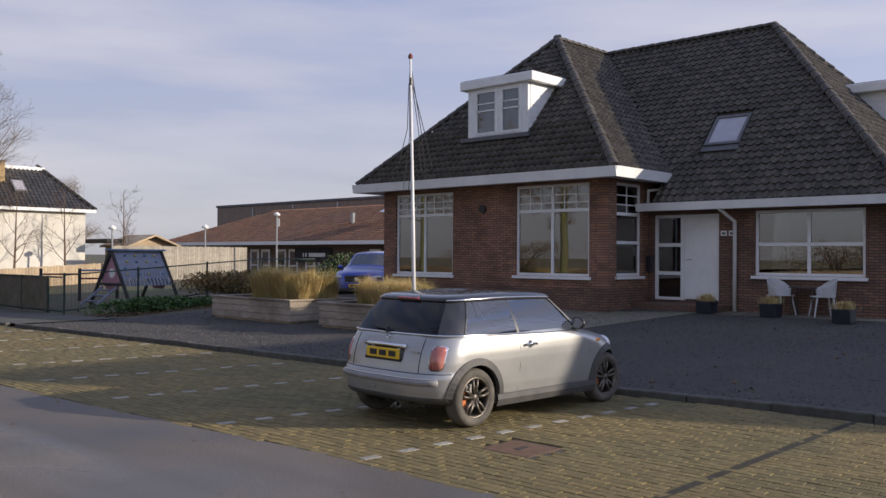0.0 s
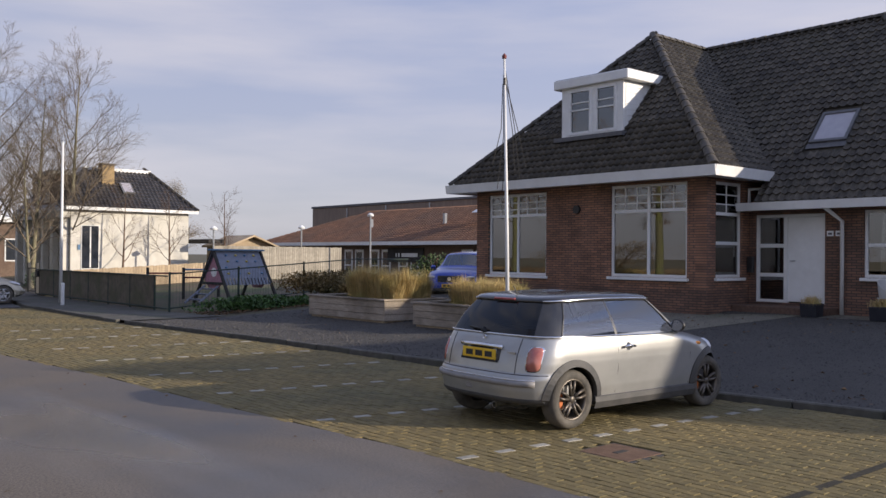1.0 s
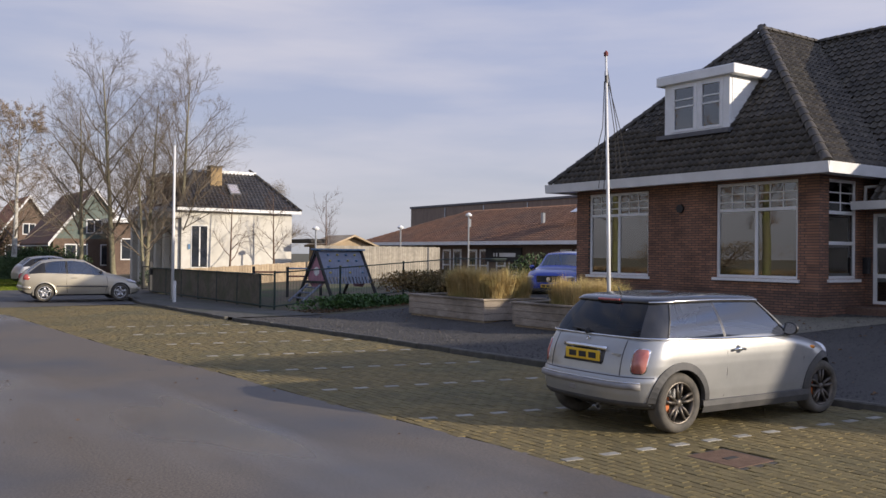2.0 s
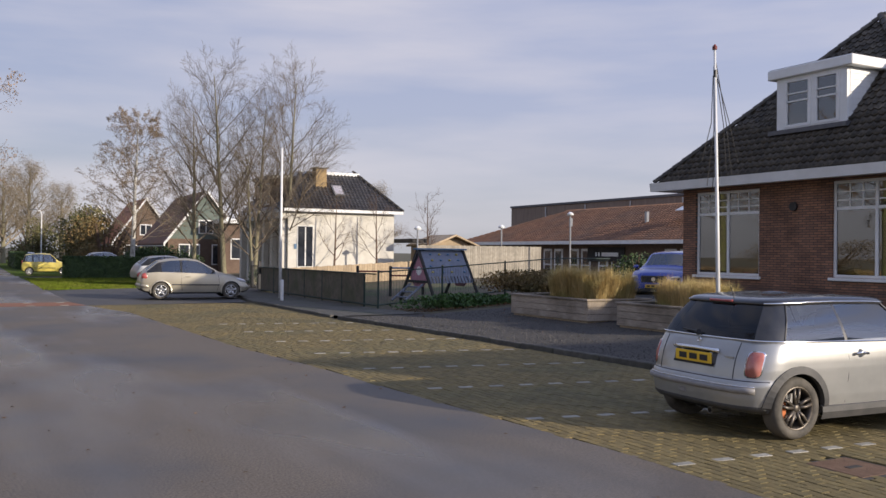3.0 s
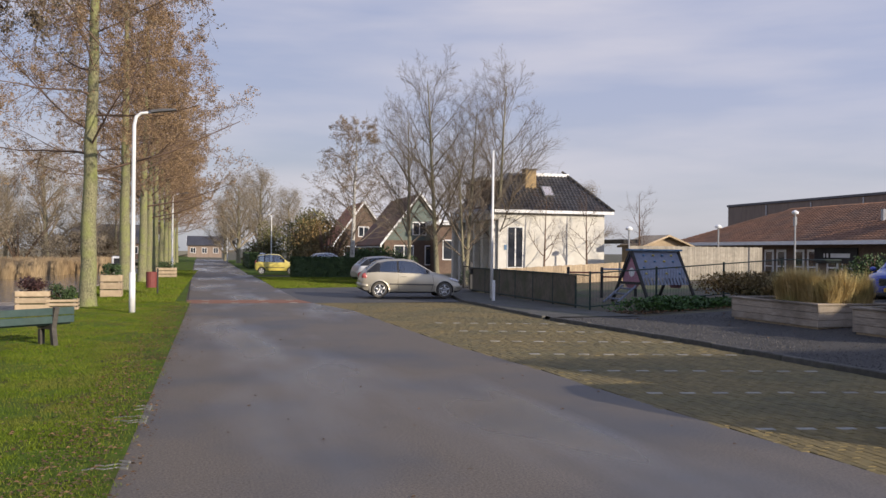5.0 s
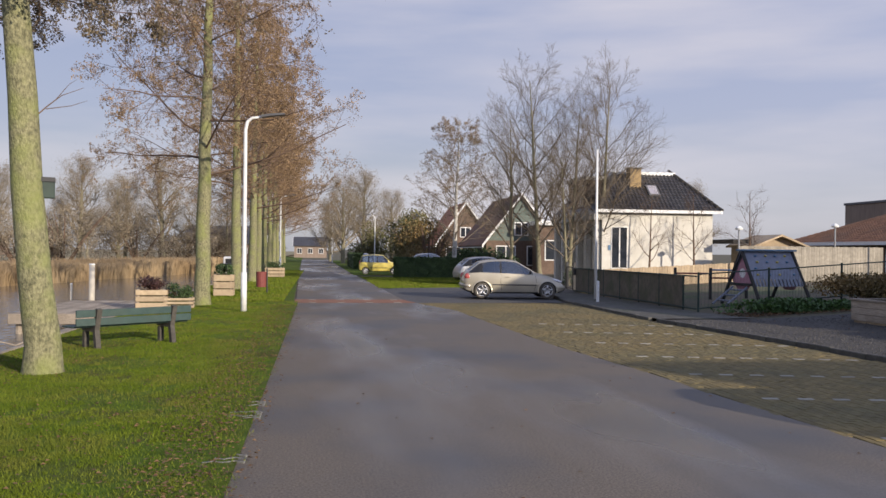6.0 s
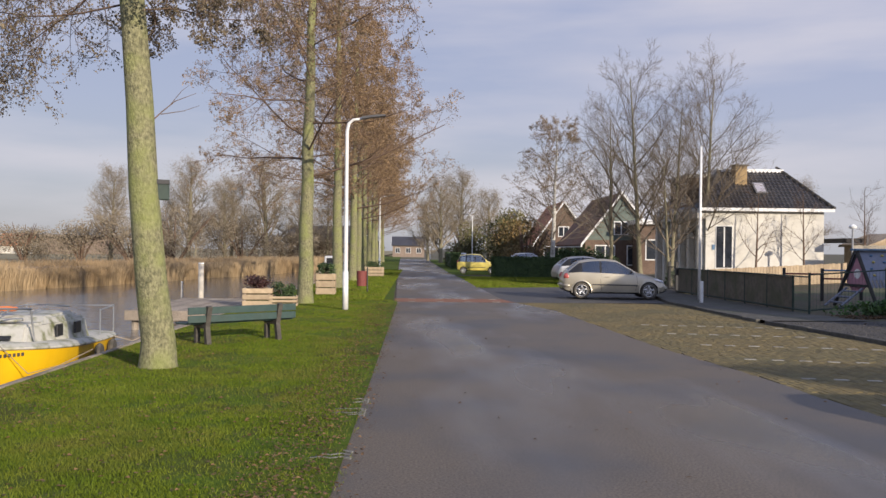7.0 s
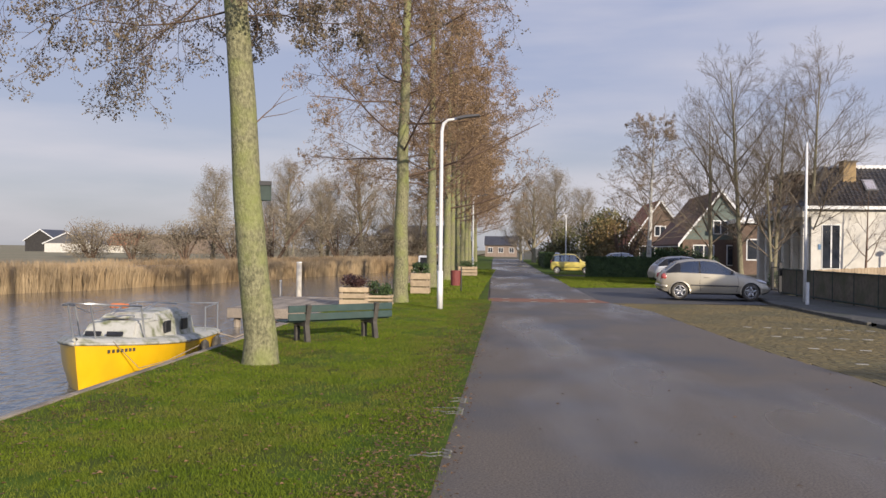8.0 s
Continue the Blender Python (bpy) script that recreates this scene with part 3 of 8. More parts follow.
# roof window, lying on the main slope
sky = part("roof_window", bmesh.new(), M_LEAD, house, "grey roof window lying in the tiles")
sl = Matrix.Translation((20.97, 9.86, 4.93)) @ Matrix.Rotation(-math.atan(pitch), 4, "Y")
for a, b, c, e in ((-0.56, 0.56, -0.46, -0.38), (-0.56, 0.56, 0.38, 0.46), (-0.56, -0.47, -0.38, 0.38), (0.47, 0.56, -0.38, 0.38)):
    bm = box(a, b, c, e, -0.02, 0.10, 0.006)
    bm.transform(sl)
    part("roof_window_frame", bm, M_LEAD, sky)
bm = box(-0.47, 0.47, -0.38, 0.38, 0.06, 0.07)
bm.transform(sl)
M_PALEGLASS = mat("pale_roof_glass", (0.34, 0.32, 0.35), (0.42, 0.40, 0.42), 2, 0.08, coat=0.6)
part("pane", bm, M_PALEGLASS, sky)
bm = box(-0.74, -0.565, -0.5, 0.5, 0.035, 0.05)
bm.transform(sl)
part("flashing", bm, M_LEAD, sky)


# ---- roof tiles ----
def pantile():
    """One pantile: S-shaped across, lifted at its lower edge, 0.30 wide."""
    bm = bmesh.new()
    prof = [(-0.15, 0.033), (-0.11, 0.009), (-0.05, 0.0), (0.02, 0.005), (0.07, 0.026), (0.115, 0.041), (0.15, 0.033)]
    lo = [bm.verts.new((x, -0.19, z * 1.5 + 0.040)) for x, z in prof]
    hi = [bm.verts.new((x, 0.19, z * 1.5)) for x, z in prof]
    un = [bm.verts.new((x, -0.185, z + 0.005)) for x, z in prof]
    for k in range(6):
        f = bm.faces.new((lo[k], lo[k + 1], hi[k + 1], hi[k]))
        f.smooth = True
        bm.faces.new((un[k], un[k + 1], lo[k + 1], lo[k]))
    me = bpy.data.meshes.new("tile")
    bm.to_mesh(me)
    bm.free()
    return me


def inside(p, poly):
    odd = False
    for (x0, y0), (x1, y1) in zip(poly, poly[1:] + poly[:1]):
        if (y0 > p[1]) != (y1 > p[1]) and p[0] < (x1 - x0) * (p[1] - y0) / (y1 - y0) + x0:
            odd = not odd
    return odd


def tile_places(face, wide=0.20, step=0.235):
    """Places of the tiles of one roof face: rows along its eave, which its first edge or lowest line gives."""
    vs = [Vector(v) for v in face]
    nrm = (vs[1] - vs[0]).cross(vs[2] - vs[0]).normalized()
    if nrm.z < 0:
        nrm = -nrm
    u = Vector((0, 0, 1)).cross(nrm).normalized()
    v = nrm.cross(u)
    o = min(vs, key=lambda q: q.z)
    flat = [((q - o).dot(u), (q - o).dot(v)) for q in vs]
    out = []
    v1 = max(q[1] for q in flat)
    a0, a1 = min(q[0] for q in flat), max(q[0] for q in flat)
    j = 0
    while j * step < v1:
        cv = j * step + 0.14
        k = 0
        while a0 + k * wide < a1:
            cu = a0 + (k + 0.5) * wide
            if inside((cu, min(cv, v1 - 0.02)), flat):
                m = Matrix((u, v, nrm)).transposed().to_4x4()
                m.translation = o + u * cu + v * cv + nrm * 0.012
                out.append(m @ Matrix.Diagonal((wide / 0.30, step / 0.34, 0.9, 1)))
            k += 1
        j += 1
    return out


def ridge_cap():
    bm = bmesh.new()
    for k in range(7):
        a = math.pi * k / 6
        for y, g in ((-0.19, 1.12), (0.19, 0.95)):
            bm.verts.new((math.cos(a) * 0.115 * g, y, math.sin(a) * 0.10 * g - 0.02))
    bm.verts.ensure_lookup_table()
    for k in range(6):
        bm.faces.new((bm.verts[2 * k], bm.verts[2 * k + 2], bm.verts[2 * k + 3], bm.verts[2 * k + 1])).smooth = True
    bm.faces.new([bm.verts[2 * k] for k in range(7)])
    me = bpy.data.meshes.new("ridge_tile")
    bm.to_mesh(me)
    bm.free()
    return me


def piece(name, mesh, parent, m):
    ob = new(name, mesh)
    ob.parent = parent
    ob.matrix_basis = m
    return ob


def joined(name, mesh, places, material, parent, label=""):
    """Many pieces of one shape joined into one part."""
    v0 = np.array([v.co[:] for v in mesh.vertices])
    f0 = [tuple(p.vertices) for p in mesh.polygons]
    vs, fs = [], []
    for k, m in enumerate(places):
        a = np.array(m)
        vs.append(v0 @ a[:3, :3].T + a[:3, 3])
        fs += [tuple(i + k * len(v0) for i in f) for f in f0]
    me = bpy.data.meshes.new(name)
    me.from_pydata(np.concatenate(vs).tolist(), [], fs)
    me.materials.append(material)
    ob = new(name, me)
    ob.parent = parent
    ob["kind"] = "stuff"
    if label:
        ob["label"] = label
    return ob


roof = [o for o in house.children if o.name.startswith("roof") and not o.name.startswith("roof_")][0]
TILE, CAP = pantile(), ridge_cap()
TILE.materials.append(M_TILE)
CAP.materials.append(M_TILE)
rt = random.Random(4)


def jitter(m, r, s=0.004, w=0.012):
    return m @ Matrix.Translation((r.uniform(-s, s), r.uniform(-s, s), r.uniform(0, s))) @ Matrix.Rotation(r.uniform(-w, w), 4, "Z") @ Matrix.Rotation(r.uniform(-w, w), 4, "X")


front_tiles = [jitter(m, rt) for m in tile_places(roof_faces[0])]
for m in front_tiles[:300]:
    piece("tile", TILE, roof, m)
rest = front_tiles[300:] + [jitter(m, rt) for f in (1, 2, 3) for m in tile_places(roof_faces[f])]
joined("tile_field", TILE, [m for m in rest if not (20.4 < m.translation.x < 21.5 and 9.34 < m.translation.y < 10.38 and m.translation.z < 5.6)], M_TILE_I, roof)


def caps(a, b, parent=None):
    a, b = Vector(a), Vector(b)
    d = (b - a).normalized()
    n = int((b - a).length / 0.34)
    side = d.cross(Vector((0, 0, 1))).normalized()
    up = side.cross(d)
    for k in range(n + 1):
        m = Matrix((side, d, up)).transposed().to_4x4()
        m.translation = a + d * (0.17 + k * 0.34) + up * 0.05
        piece("ridge_tile", CAP, parent or roof, jitter(m, rt, 0.004, 0.02))


caps((AX, AY0, E0), (AP, AYM, RZ))
caps((AX, AY1, E0), (AP, AYM, RZ))
caps((AP, AYM, RZ), (RX, AYM, RZ))
caps((RX, MR, RZ), (RX, AYM, RZ))
caps((MX, MS, ME), (RX, MR, RZ))
caps((2 * RX - MX, MS, ME), (RX, MR, RZ))

# ---- cars ----
M_SILVER = mat("silver_car_paint", (0.355, 0.357, 0.345), (0.415, 0.417, 0.403), 3, 0.32, metal=0.5, coat=0.6, spot=(0.42, 0.41, 0.39), spot_scale=1.5, spot_amount=0.35)
M_BEIGE = mat("beige_silver_car_paint", (0.40, 0.36, 0.275), (0.47, 0.425, 0.33), 3, 0.34, metal=0.4, coat=0.6, spot=(0.19, 0.17, 0.14), spot_scale=1.5, spot_amount=0.35)
M_BLUE = mat("blue_car_paint", (0.02, 0.05, 0.33), (0.03, 0.07, 0.40), 3, 0.28, metal=0.3, coat=0.9)
M_YELLOW = mat("yellow_car_paint", (0.62, 0.50, 0.10), (0.68, 0.55, 0.13), 3, 0.4, coat=0.6, spot=(0.5, 0.42, 0.12), spot_scale=2, spot_amount=0.3)
M_GREYCAR = mat("grey_car_paint", (0.30, 0.31, 0.33), (0.36, 0.37, 0.39), 3, 0.35, metal=0.6, coat=0.7)
M_BLACKROOF = mat("black_car_paint", (0.012, 0.012, 0.014), (0.02, 0.02, 0.022), 3, 0.25, coat=0.8)
M_TRIM = mat("grey_black_trim", (0.045, 0.045, 0.045), (0.075, 0.072, 0.068), 6, 0.6, 0.1, 120)
M_RUBBER = mat("tyre_rubber", (0.045, 0.042, 0.036), (0.10, 0.09, 0.074), 8, 0.85, 0.2, 60, spot=(0.17, 0.15, 0.12), spot_scale=3.0, spot_amount=0.5)
M_ALLOY = mat("dusty_alloy", (0.085, 0.075, 0.062), (0.15, 0.13, 0.11), 8, 0.45, metal=0.7)
M_ALLOY_LIGHT = mat("light_alloy", (0.5, 0.5, 0.5), (0.6, 0.6, 0.6), 8, 0.35, metal=0.8)
M_CARGLASS = glass_mat("car_glass", (0.84, 0.90, 0.86), 0.02, 0.9, 2.7)
M_REDLAMP = mat("red_lamp", (0.35, 0.05, 0.045), (0.48, 0.12, 0.10), 12, 0.2, coat=0.6)
M_TAILLAMP = mat("faded_tail_lamp", (0.34, 0.085, 0.07), (0.48, 0.19, 0.155), 6, 0.25, coat=0.5)
M_AMBER = mat("amber_lamp", (0.6, 0.2, 0.02), (0.7, 0.26, 0.03), 12, 0.2, coat=0.6)
M_LAMPGLASS = mat("head_lamp_glass", (0.5, 0.5, 0.52), (0.65, 0.65, 0.68), 10, 0.15, coat=1.0)
M_PLATE = mat("yellow_plate", (0.70, 0.42, 0.02), (0.78, 0.50, 0.03), 6, 0.5)
M_CHROME = mat("chrome", (0.7, 0.7, 0.7), (0.8, 0.8, 0.8), 10, 0.12, metal=1.0)
M_SEAT = mat("car_seat_cloth", (0.03, 0.03, 0.032), (0.05, 0.05, 0.052), 20, 0.9)
M_CALIPER = mat("orange_caliper", (0.45, 0.10, 0.02), (0.55, 0.15, 0.03), 10, 0.6)


def lathe(profile, seg=28, bm=None):
    """Rounds a profile of (radius, y) about the y axis."""
    bm = bm or bmesh.new()
    rings = [[bm.verts.new((r * math.cos(2 * math.pi * k / seg), y, r * math.sin(2 * math.pi * k / seg))) for k in range(seg)] for r, y in profile]
    for a, b in zip(rings, rings[1:]):
        for k in range(seg):
            bm.faces.new((a[k], a[(k + 1) % seg], b[(k + 1) % seg], b[k]))
    return bm


def wheel(parent, at, r, side, spokes, rim_mat, caliper=False, twin=True):
    """A tyre with a rim and spokes; side -1 shows its face to -y."""
    w = 0.19
    tyre = part("wheel", lathe([(r * 0.66, 0.02), (r * 0.72, -0.005), (r * 0.93, 0.0), (r * 0.985, 0.03), (r, 0.06), (r, w - 0.06), (r * 0.985, w - 0.03), (r * 0.9, w), (r * 0.66, w - 0.02)]), M_RUBBER, parent, smooth=True)
    tyre.matrix_basis = Matrix.Translation(at) @ (Matrix.Identity(4) if side < 0 else Matrix.Rotation(math.pi, 4, "Z"))
    part("rim", lathe([(r * 0.70, 0.01), (r * 0.66, 0.0), (r * 0.62, 0.03), (r * 0.60, 0.12), (r * 0.70, 0.15)]), rim_mat, tyre, smooth=True)
    bm = bmesh.new()
    for k in range(spokes):
        a = 2 * math.pi * k / spokes + 0.3
        for off in ((-0.16, 0.16) if twin else (0.0,)):
            p0 = Vector((math.cos(a + off * 0.9) * r * 0.12, 0.03, math.sin(a + off * 0.9) * r * 0.12))
            p1 = Vector((math.cos(a + off * 1.5) * r * 0.40, 0.018, math.sin(a + off * 1.5) * r * 0.40))
            p2 = Vector((math.cos(a + off) * r * 0.64, 0.02, math.sin(a + off) * r * 0.64))
            tube([p0, p1, p2], [0.022, 0.017, 0.02] if twin else [0.04, 0.032, 0.036], 6, bm)
    part("spokes", bm, rim_mat, tyre, smooth=True)
    part("hub_cap", lathe([(0.001, 0.005), (0.035, 0.005), (0.045, 0.02), (0.05, 0.06)], 14), rim_mat, tyre, smooth=True)
    part("brake_disc", lathe([(0.001, 0.085), (r * 0.44, 0.085), (r * 0.44, 0.1)], 20), M_STEEL, tyre)
    part("wheel_back", lathe([(0.001, 0.125), (r * 0.64, 0.125)], 20), M_BLACK, tyre)
    if caliper:
        part("brake_caliper", box(-r * 0.5, -r * 0.28, 0.055, 0.085, -0.10, 0.06, 0.01), M_CALIPER, tyre)
    return tyre


class Shell:
    """A car's skin, lofted over stations from tail to nose: s, bottom, belt, top, half widths at sill, belt and top."""

    def __init__(self, rows, length, n=110, soft=2):
        rows = np.array(rows, float)
        self.s = np.linspace(0, length, n)
        cols = [np.interp(self.s, rows[:, 0], rows[:, k]) for k in range(1, 7)]
        for _ in range(soft):
            cols = [np.r_[c[0], (c[:-2] + 2 * c[1:-1] + c[2:]) / 4, c[-1]] for c in cols]
        self.c = np.array(cols)

    def at(self, s):
        return [float(np.interp(s, self.s, c)) for c in self.c]

    def ring(self, s):
        zb, ze, zt, ws, we, wt = self.at(s)
        h = max(zt - ze, 0.02)
        return [(0.0, zb), (ws * 0.85, zb), (ws * 0.97, zb + 0.05), (ws, zb + 0.14), (max(ws, we) + 0.012, zb + (ze - zb) * 0.55), (we + 0.012, ze - (ze - zb) * 0.14), (we, ze),
                (we + (wt - we) * 0.5 + 0.01, ze + h * 0.48), (wt + 0.015, zt - min(0.05, h * 0.4)), (wt - 0.06, zt - 0.006), (wt * 0.5, zt + 0.018), (0.0, zt + 0.024)]

    def side(self, s, z):
        """Half width of the skin at s and height z."""
        r = self.ring(s)
        for (y0, z0), (y1, z1) in zip(r[3:], r[4:]):
            if z0 <= z <= z1 and z1 > z0:
                return y0 + (y1 - y0) * (z - z0) / (z1 - z0)
        return r[4][0]


def car(name, label, m, rows, length, wheels, r, paint, side_windows, rear_window, windscreen, roof_mat=None, rim=None, spokes=5, caliper=False, twin=True, group=""):
    """A car on its wheels; its own x runs from tail to nose. Returns the thing and its skin."""
    top = thing(name, label, "car", m, group)
    sh = Shell(rows, length)
    bm = bmesh.new()
    rings = []
    for s in sh.s:
        half = sh.ring(s)
        rings.append([bm.verts.new((s, -y, z)) for y, z in half] + [bm.verts.new((s, y, z)) for y, z in half[-2:0:-1]])
    n = len(rings[0])
    k_top = 11

    def within(s, spans):
        return any(a <= s <= b for a, b in spans)

    for a, b, s0, s1 in zip(rings, rings[1:], sh.s, sh.s[1:]):
        mid = (s0 + s1) / 2
        for k in range(n):
            f = bm.faces.new((a[k], a[(k + 1) % n], b[(k + 1) % n], b[k]))
            f.smooth = True
            kk = k if k < k_top else n - 1 - k
            if kk in (6, 7) and within(mid, side_windows):
                f.material_index = 1
            elif kk in (9, 10) and (within(mid, [rear_window]) or within(mid, [windscreen])):
                f.material_index = 1
            elif kk in (8, 9, 10) and rear_window[1] < mid < windscreen[0]:
                f.material_index = 3 if roof_mat else 0
            elif kk in (6, 7, 8) and rear_window[0] < mid < windscreen[1] and kk != 8:
                f.material_index = 2 if mid < windscreen[0] else 0
            elif kk in (0, 1):
                f.material_index = 2
    bm.faces.new(rings[0][::-1])
    bm.faces.new(rings[-1])
    bmesh.ops.recalc_face_normals(bm, faces=bm.faces)
    me = bpy.data.meshes.new("shell")
    bm.to_mesh(me)
    bm.free()
    for mm in (paint, M_CARGLASS, M_BLACK, roof_mat or paint):
        me.materials.append(mm)
    ob = new("shell", me)
    cut = bmesh.new()
    for x in wheels:
        for y0, y1 in ((-1.4, -0.52), (0.52, 1.4)):
            c = lathe([(0.0005, y0), (r + 0.045, y0), (r + 0.045, y1), (0.0005, y1)], 28)
            c.transform(Matrix.Translation((x, 0, r)))
            tmp = bpy.data.meshes.new("tmp")
            c.to_mesh(tmp)
            c.free()
            cut.from_mesh(tmp)
            bpy.data.meshes.remove(tmp)
    bmesh.ops.remove_doubles(cut, verts=cut.verts, dist=0.002)
    bmesh.ops.recalc_face_normals(cut, faces=cut.faces)
    for f in cut.faces:
        f.material_index = 2
    cm = bpy.data.meshes.new("cutter")
    cut.to_mesh(cm)
    cut.free()
    for mm in (paint, M_CARGLASS, M_BLACK):
        cm.materials.append(mm)
    co = new("cutter", cm)
    mod = ob.modifiers.new("arches", "BOOLEAN")
    mod.operation, mod.object, mod.solver = "DIFFERENCE", co, "EXACT"
    cutme = bpy.data.meshes.new_from_object(ob.evaluated_get(bpy.context.evaluated_depsgraph_get()))
    bpy.data.objects.remove(co)
    bpy.data.objects.remove(ob)
    for index, nm in ((0, "body"), (1, "glass"), (2, "underbody"), (3, "roof")):
        bm = bmesh.new()
        bm.from_mesh(cutme)
        bmesh.ops.delete(bm, geom=[f for f in bm.faces if f.material_index != index], context="FACES")
        if not bm.faces:
            bm.free()
            continue
        for f in bm.faces:
            f.material_index = 0
        part(nm, bm, (paint, M_CARGLASS, M_BLACK, roof_mat or paint)[index], top)
    for x in wheels:
        for side in (-1, 1):
            y = sh.at(x)[3] - 0.015
            wheel(top, (x, side * y, r), r, side, spokes, rim or M_ALLOY, caliper, twin)
    # seats, dashboard and wheel seen through the glass
    zb = sh.at(length * 0.5)[1]
    for y in (-0.36, 0.36):
        part("seat", box(length * 0.42, length * 0.47, y - 0.22, y + 0.22, 0.35, zb + 0.05, 0.04, box(length * 0.43, length * 0.56, y - 0.24, y + 0.24, 0.3, 0.5, 0.04)), M_SEAT, top)
        part("head_rest", box(length * 0.415, length * 0.44, y - 0.12, y + 0.12, zb + 0.08, zb + 0.26, 0.03), M_SEAT, top)
    part("rear_seat", box(length * 0.2, length * 0.25, -0.55, 0.55, 0.35, zb + 0.02, 0.04), M_SEAT, top)
    part("dashboard", box(length * 0.64, length * 0.72, -0.6, 0.6, 0.5, zb - 0.02, 0.05), M_SEAT, top)
    return top, sh


def along(sh, pts, side=-1, out=0.004):
    """Points on a car's flank from (s, z) pairs."""
    return [(s, side * (sh.side(s, z) + out), z) for s, z in pts]


def arch(parent, sh, x, r, material, wide=0.06, side=-1):
    """A lip round a wheel opening."""
    bm = bmesh.new()
    prev = None
    for k in range(25):
        a = math.radians(-14 + 208 * k / 24)
        ring = []
        for rr, d in ((r + 0.035, -0.03), (r + 0.035, 0.022), (r + 0.045 + wide, 0.012), (r + 0.045 + wide, -0.03)):
            s, z = x + math.cos(a) * rr, r + math.sin(a) * rr
            z = max(z, 0.2)
            ring.append(bm.verts.new((s, side * (sh.side(s, z) + d), z)))
        if prev:
            for q in range(4):
                bm.faces.new((prev[q], prev[(q + 1) % 4], ring[(q + 1) % 4], ring[q]))
        prev = ring
    bmesh.ops.recalc_face_normals(bm, faces=bm.faces)
    return part("wheel_arch", bm, material, parent, smooth=False)


def mirror(parent, s, y, z, paint, side=-1):
    bm = bmesh.new()
    bmesh.ops.create_uvsphere(bm, u_segments=12, v_segments=8, radius=1.0)
    for v in bm.verts:
        v.co.x = max(v.co.x, -0.15)
    bm.transform(Matrix.Translation((s, side * (y + 0.13), z + 0.06)) @ Matrix.Diagonal((0.085, 0.10, 0.075, 1)))
    mi = part("door_mirror", bm, paint, parent, smooth=True)
    part("mirror_arm", tube([(s + 0.02, side * (y - 0.01), z), (s, side * (y + 0.07), z + 0.03)], 0.022, 6), M_BLACK, mi)
    bm = lathe([(0.001, 0), (0.062, 0)], 14)
    bm.transform(Matrix.Translation((s - 0.016, side * (y + 0.13), z + 0.06)) @ Matrix.Diagonal((1, 1.4, 1.0, 1)) @ Matrix.Rotation(math.radians(90), 4, "Z"))
    part("mirror_glass", bm, M_CHROME, mi)


def plate(parent, s, z, facing):
    pl = part("number_plate", box(s - 0.008, s + 0.008, -0.26, 0.26, z - 0.055, z + 0.055, 0.004), M_PLATE, parent, "yellow plate with plain dark bars")
    bm = bmesh.new()
    for y0, y1 in ((-0.21, -0.10), (-0.06, 0.05), (0.09, 0.20)):
        x = s + 0.009 * facing
        box(x - 0.002, x + 0.002, y0, y1, z - 0.03, z + 0.03, 0, bm)
    part("plate_bars", bm, M_BLACK, pl)
    part("plate_holder", box(s - 0.012 if facing < 0 else s - 0.009, s + 0.009 if facing < 0 else s + 0.012, -0.28, 0.28, z - 0.078, z - 0.056), M_BLACK, pl)


def blob(parent, name, material, at, size, turn=0.0, tilt=0.0):
    bm = bmesh.new()
    bmesh.ops.create_uvsphere(bm, u_segments=14, v_segments=9, radius=1.0)
    bm.transform(Matrix.Translation(at) @ Matrix.Rotation(radians(turn), 4, "Z") @ Matrix.Rotation(radians(tilt), 4, "Y") @ Matrix.Diagonal((*size, 1)))
    return part(name, bm, material, parent, smooth=True)


# small silver hatchback in the parking bay: body and glass house are stacks of rounded outlines
M_REARGLASS = glass_mat("dark_rear_glass", (0.5, 0.52, 0.55), 0.02, 0.35, 1.55)
M_PILLAR = mat("satin_black_pillar", (0.016, 0.016, 0.017), (0.03, 0.03, 0.031), 6, 0.3, coat=0.5)
M_BUMPERTRIM = mat("grey_bumper_strip", (0.20, 0.19, 0.185), (0.27, 0.26, 0.25), 6, 0.45)


class Stack:
    """A car body as outlines stacked in height: z, tail s, nose s, half width."""
    REAR, NOSE = 0.46, 0.85

    def __init__(self, rows):
        self.rows = np.array(rows, float)

    def level(self, z):
        return [float(np.interp(z, self.rows[:, 0], self.rows[:, k])) for k in (1, 2, 3)]

    def side(self, s, z):
        s0, s1, w = self.level(z)
        u = max(0.0, 1 - (s - s0) / self.REAR)
        v = max(0.0, 1 - (s1 - s) / self.NOSE)
        bow = 1 - 0.025 * ((s - 1.7) / 1.8) ** 2
        return w * bow * max(0.0, 1 - min(1, u) ** 3.2) ** (1 / 3.2) * max(0.0, 1 - min(1, v) ** 2.3) ** (1 / 2.3)

    def tail(self, y, z):
        """How far forward the tail's skin lies at y and z."""
        s0, s1, w = self.level(z)
        lo, hi = s0, s0 + self.REAR
        for _ in range(24):
            mid = (lo + hi) / 2
            lo, hi = (mid, hi) if self.side(mid, z) < abs(y) else (lo, mid)
        return hi

    def ring(self, z, n=18):
        s0, s1, w = self.level(z)
        ss = [s0 + self.REAR * (1 - math.sin(math.pi / 2 * (1 - k / n)) ** 1.0) for k in range(n)]
        ss += list(np.linspace(s0 + self.REAR, s1 - self.NOSE, 34))
        ss += [s1 - self.NOSE * (1 - math.sin(math.pi / 2 * k / n)) for k in range(1, n + 1)]
        half = [(q, self.side(q, z)) for q in ss]
        return [(q, -y, z) for q, y in half] + [(q, y, z) for q, y in half[-2:0:-1]]


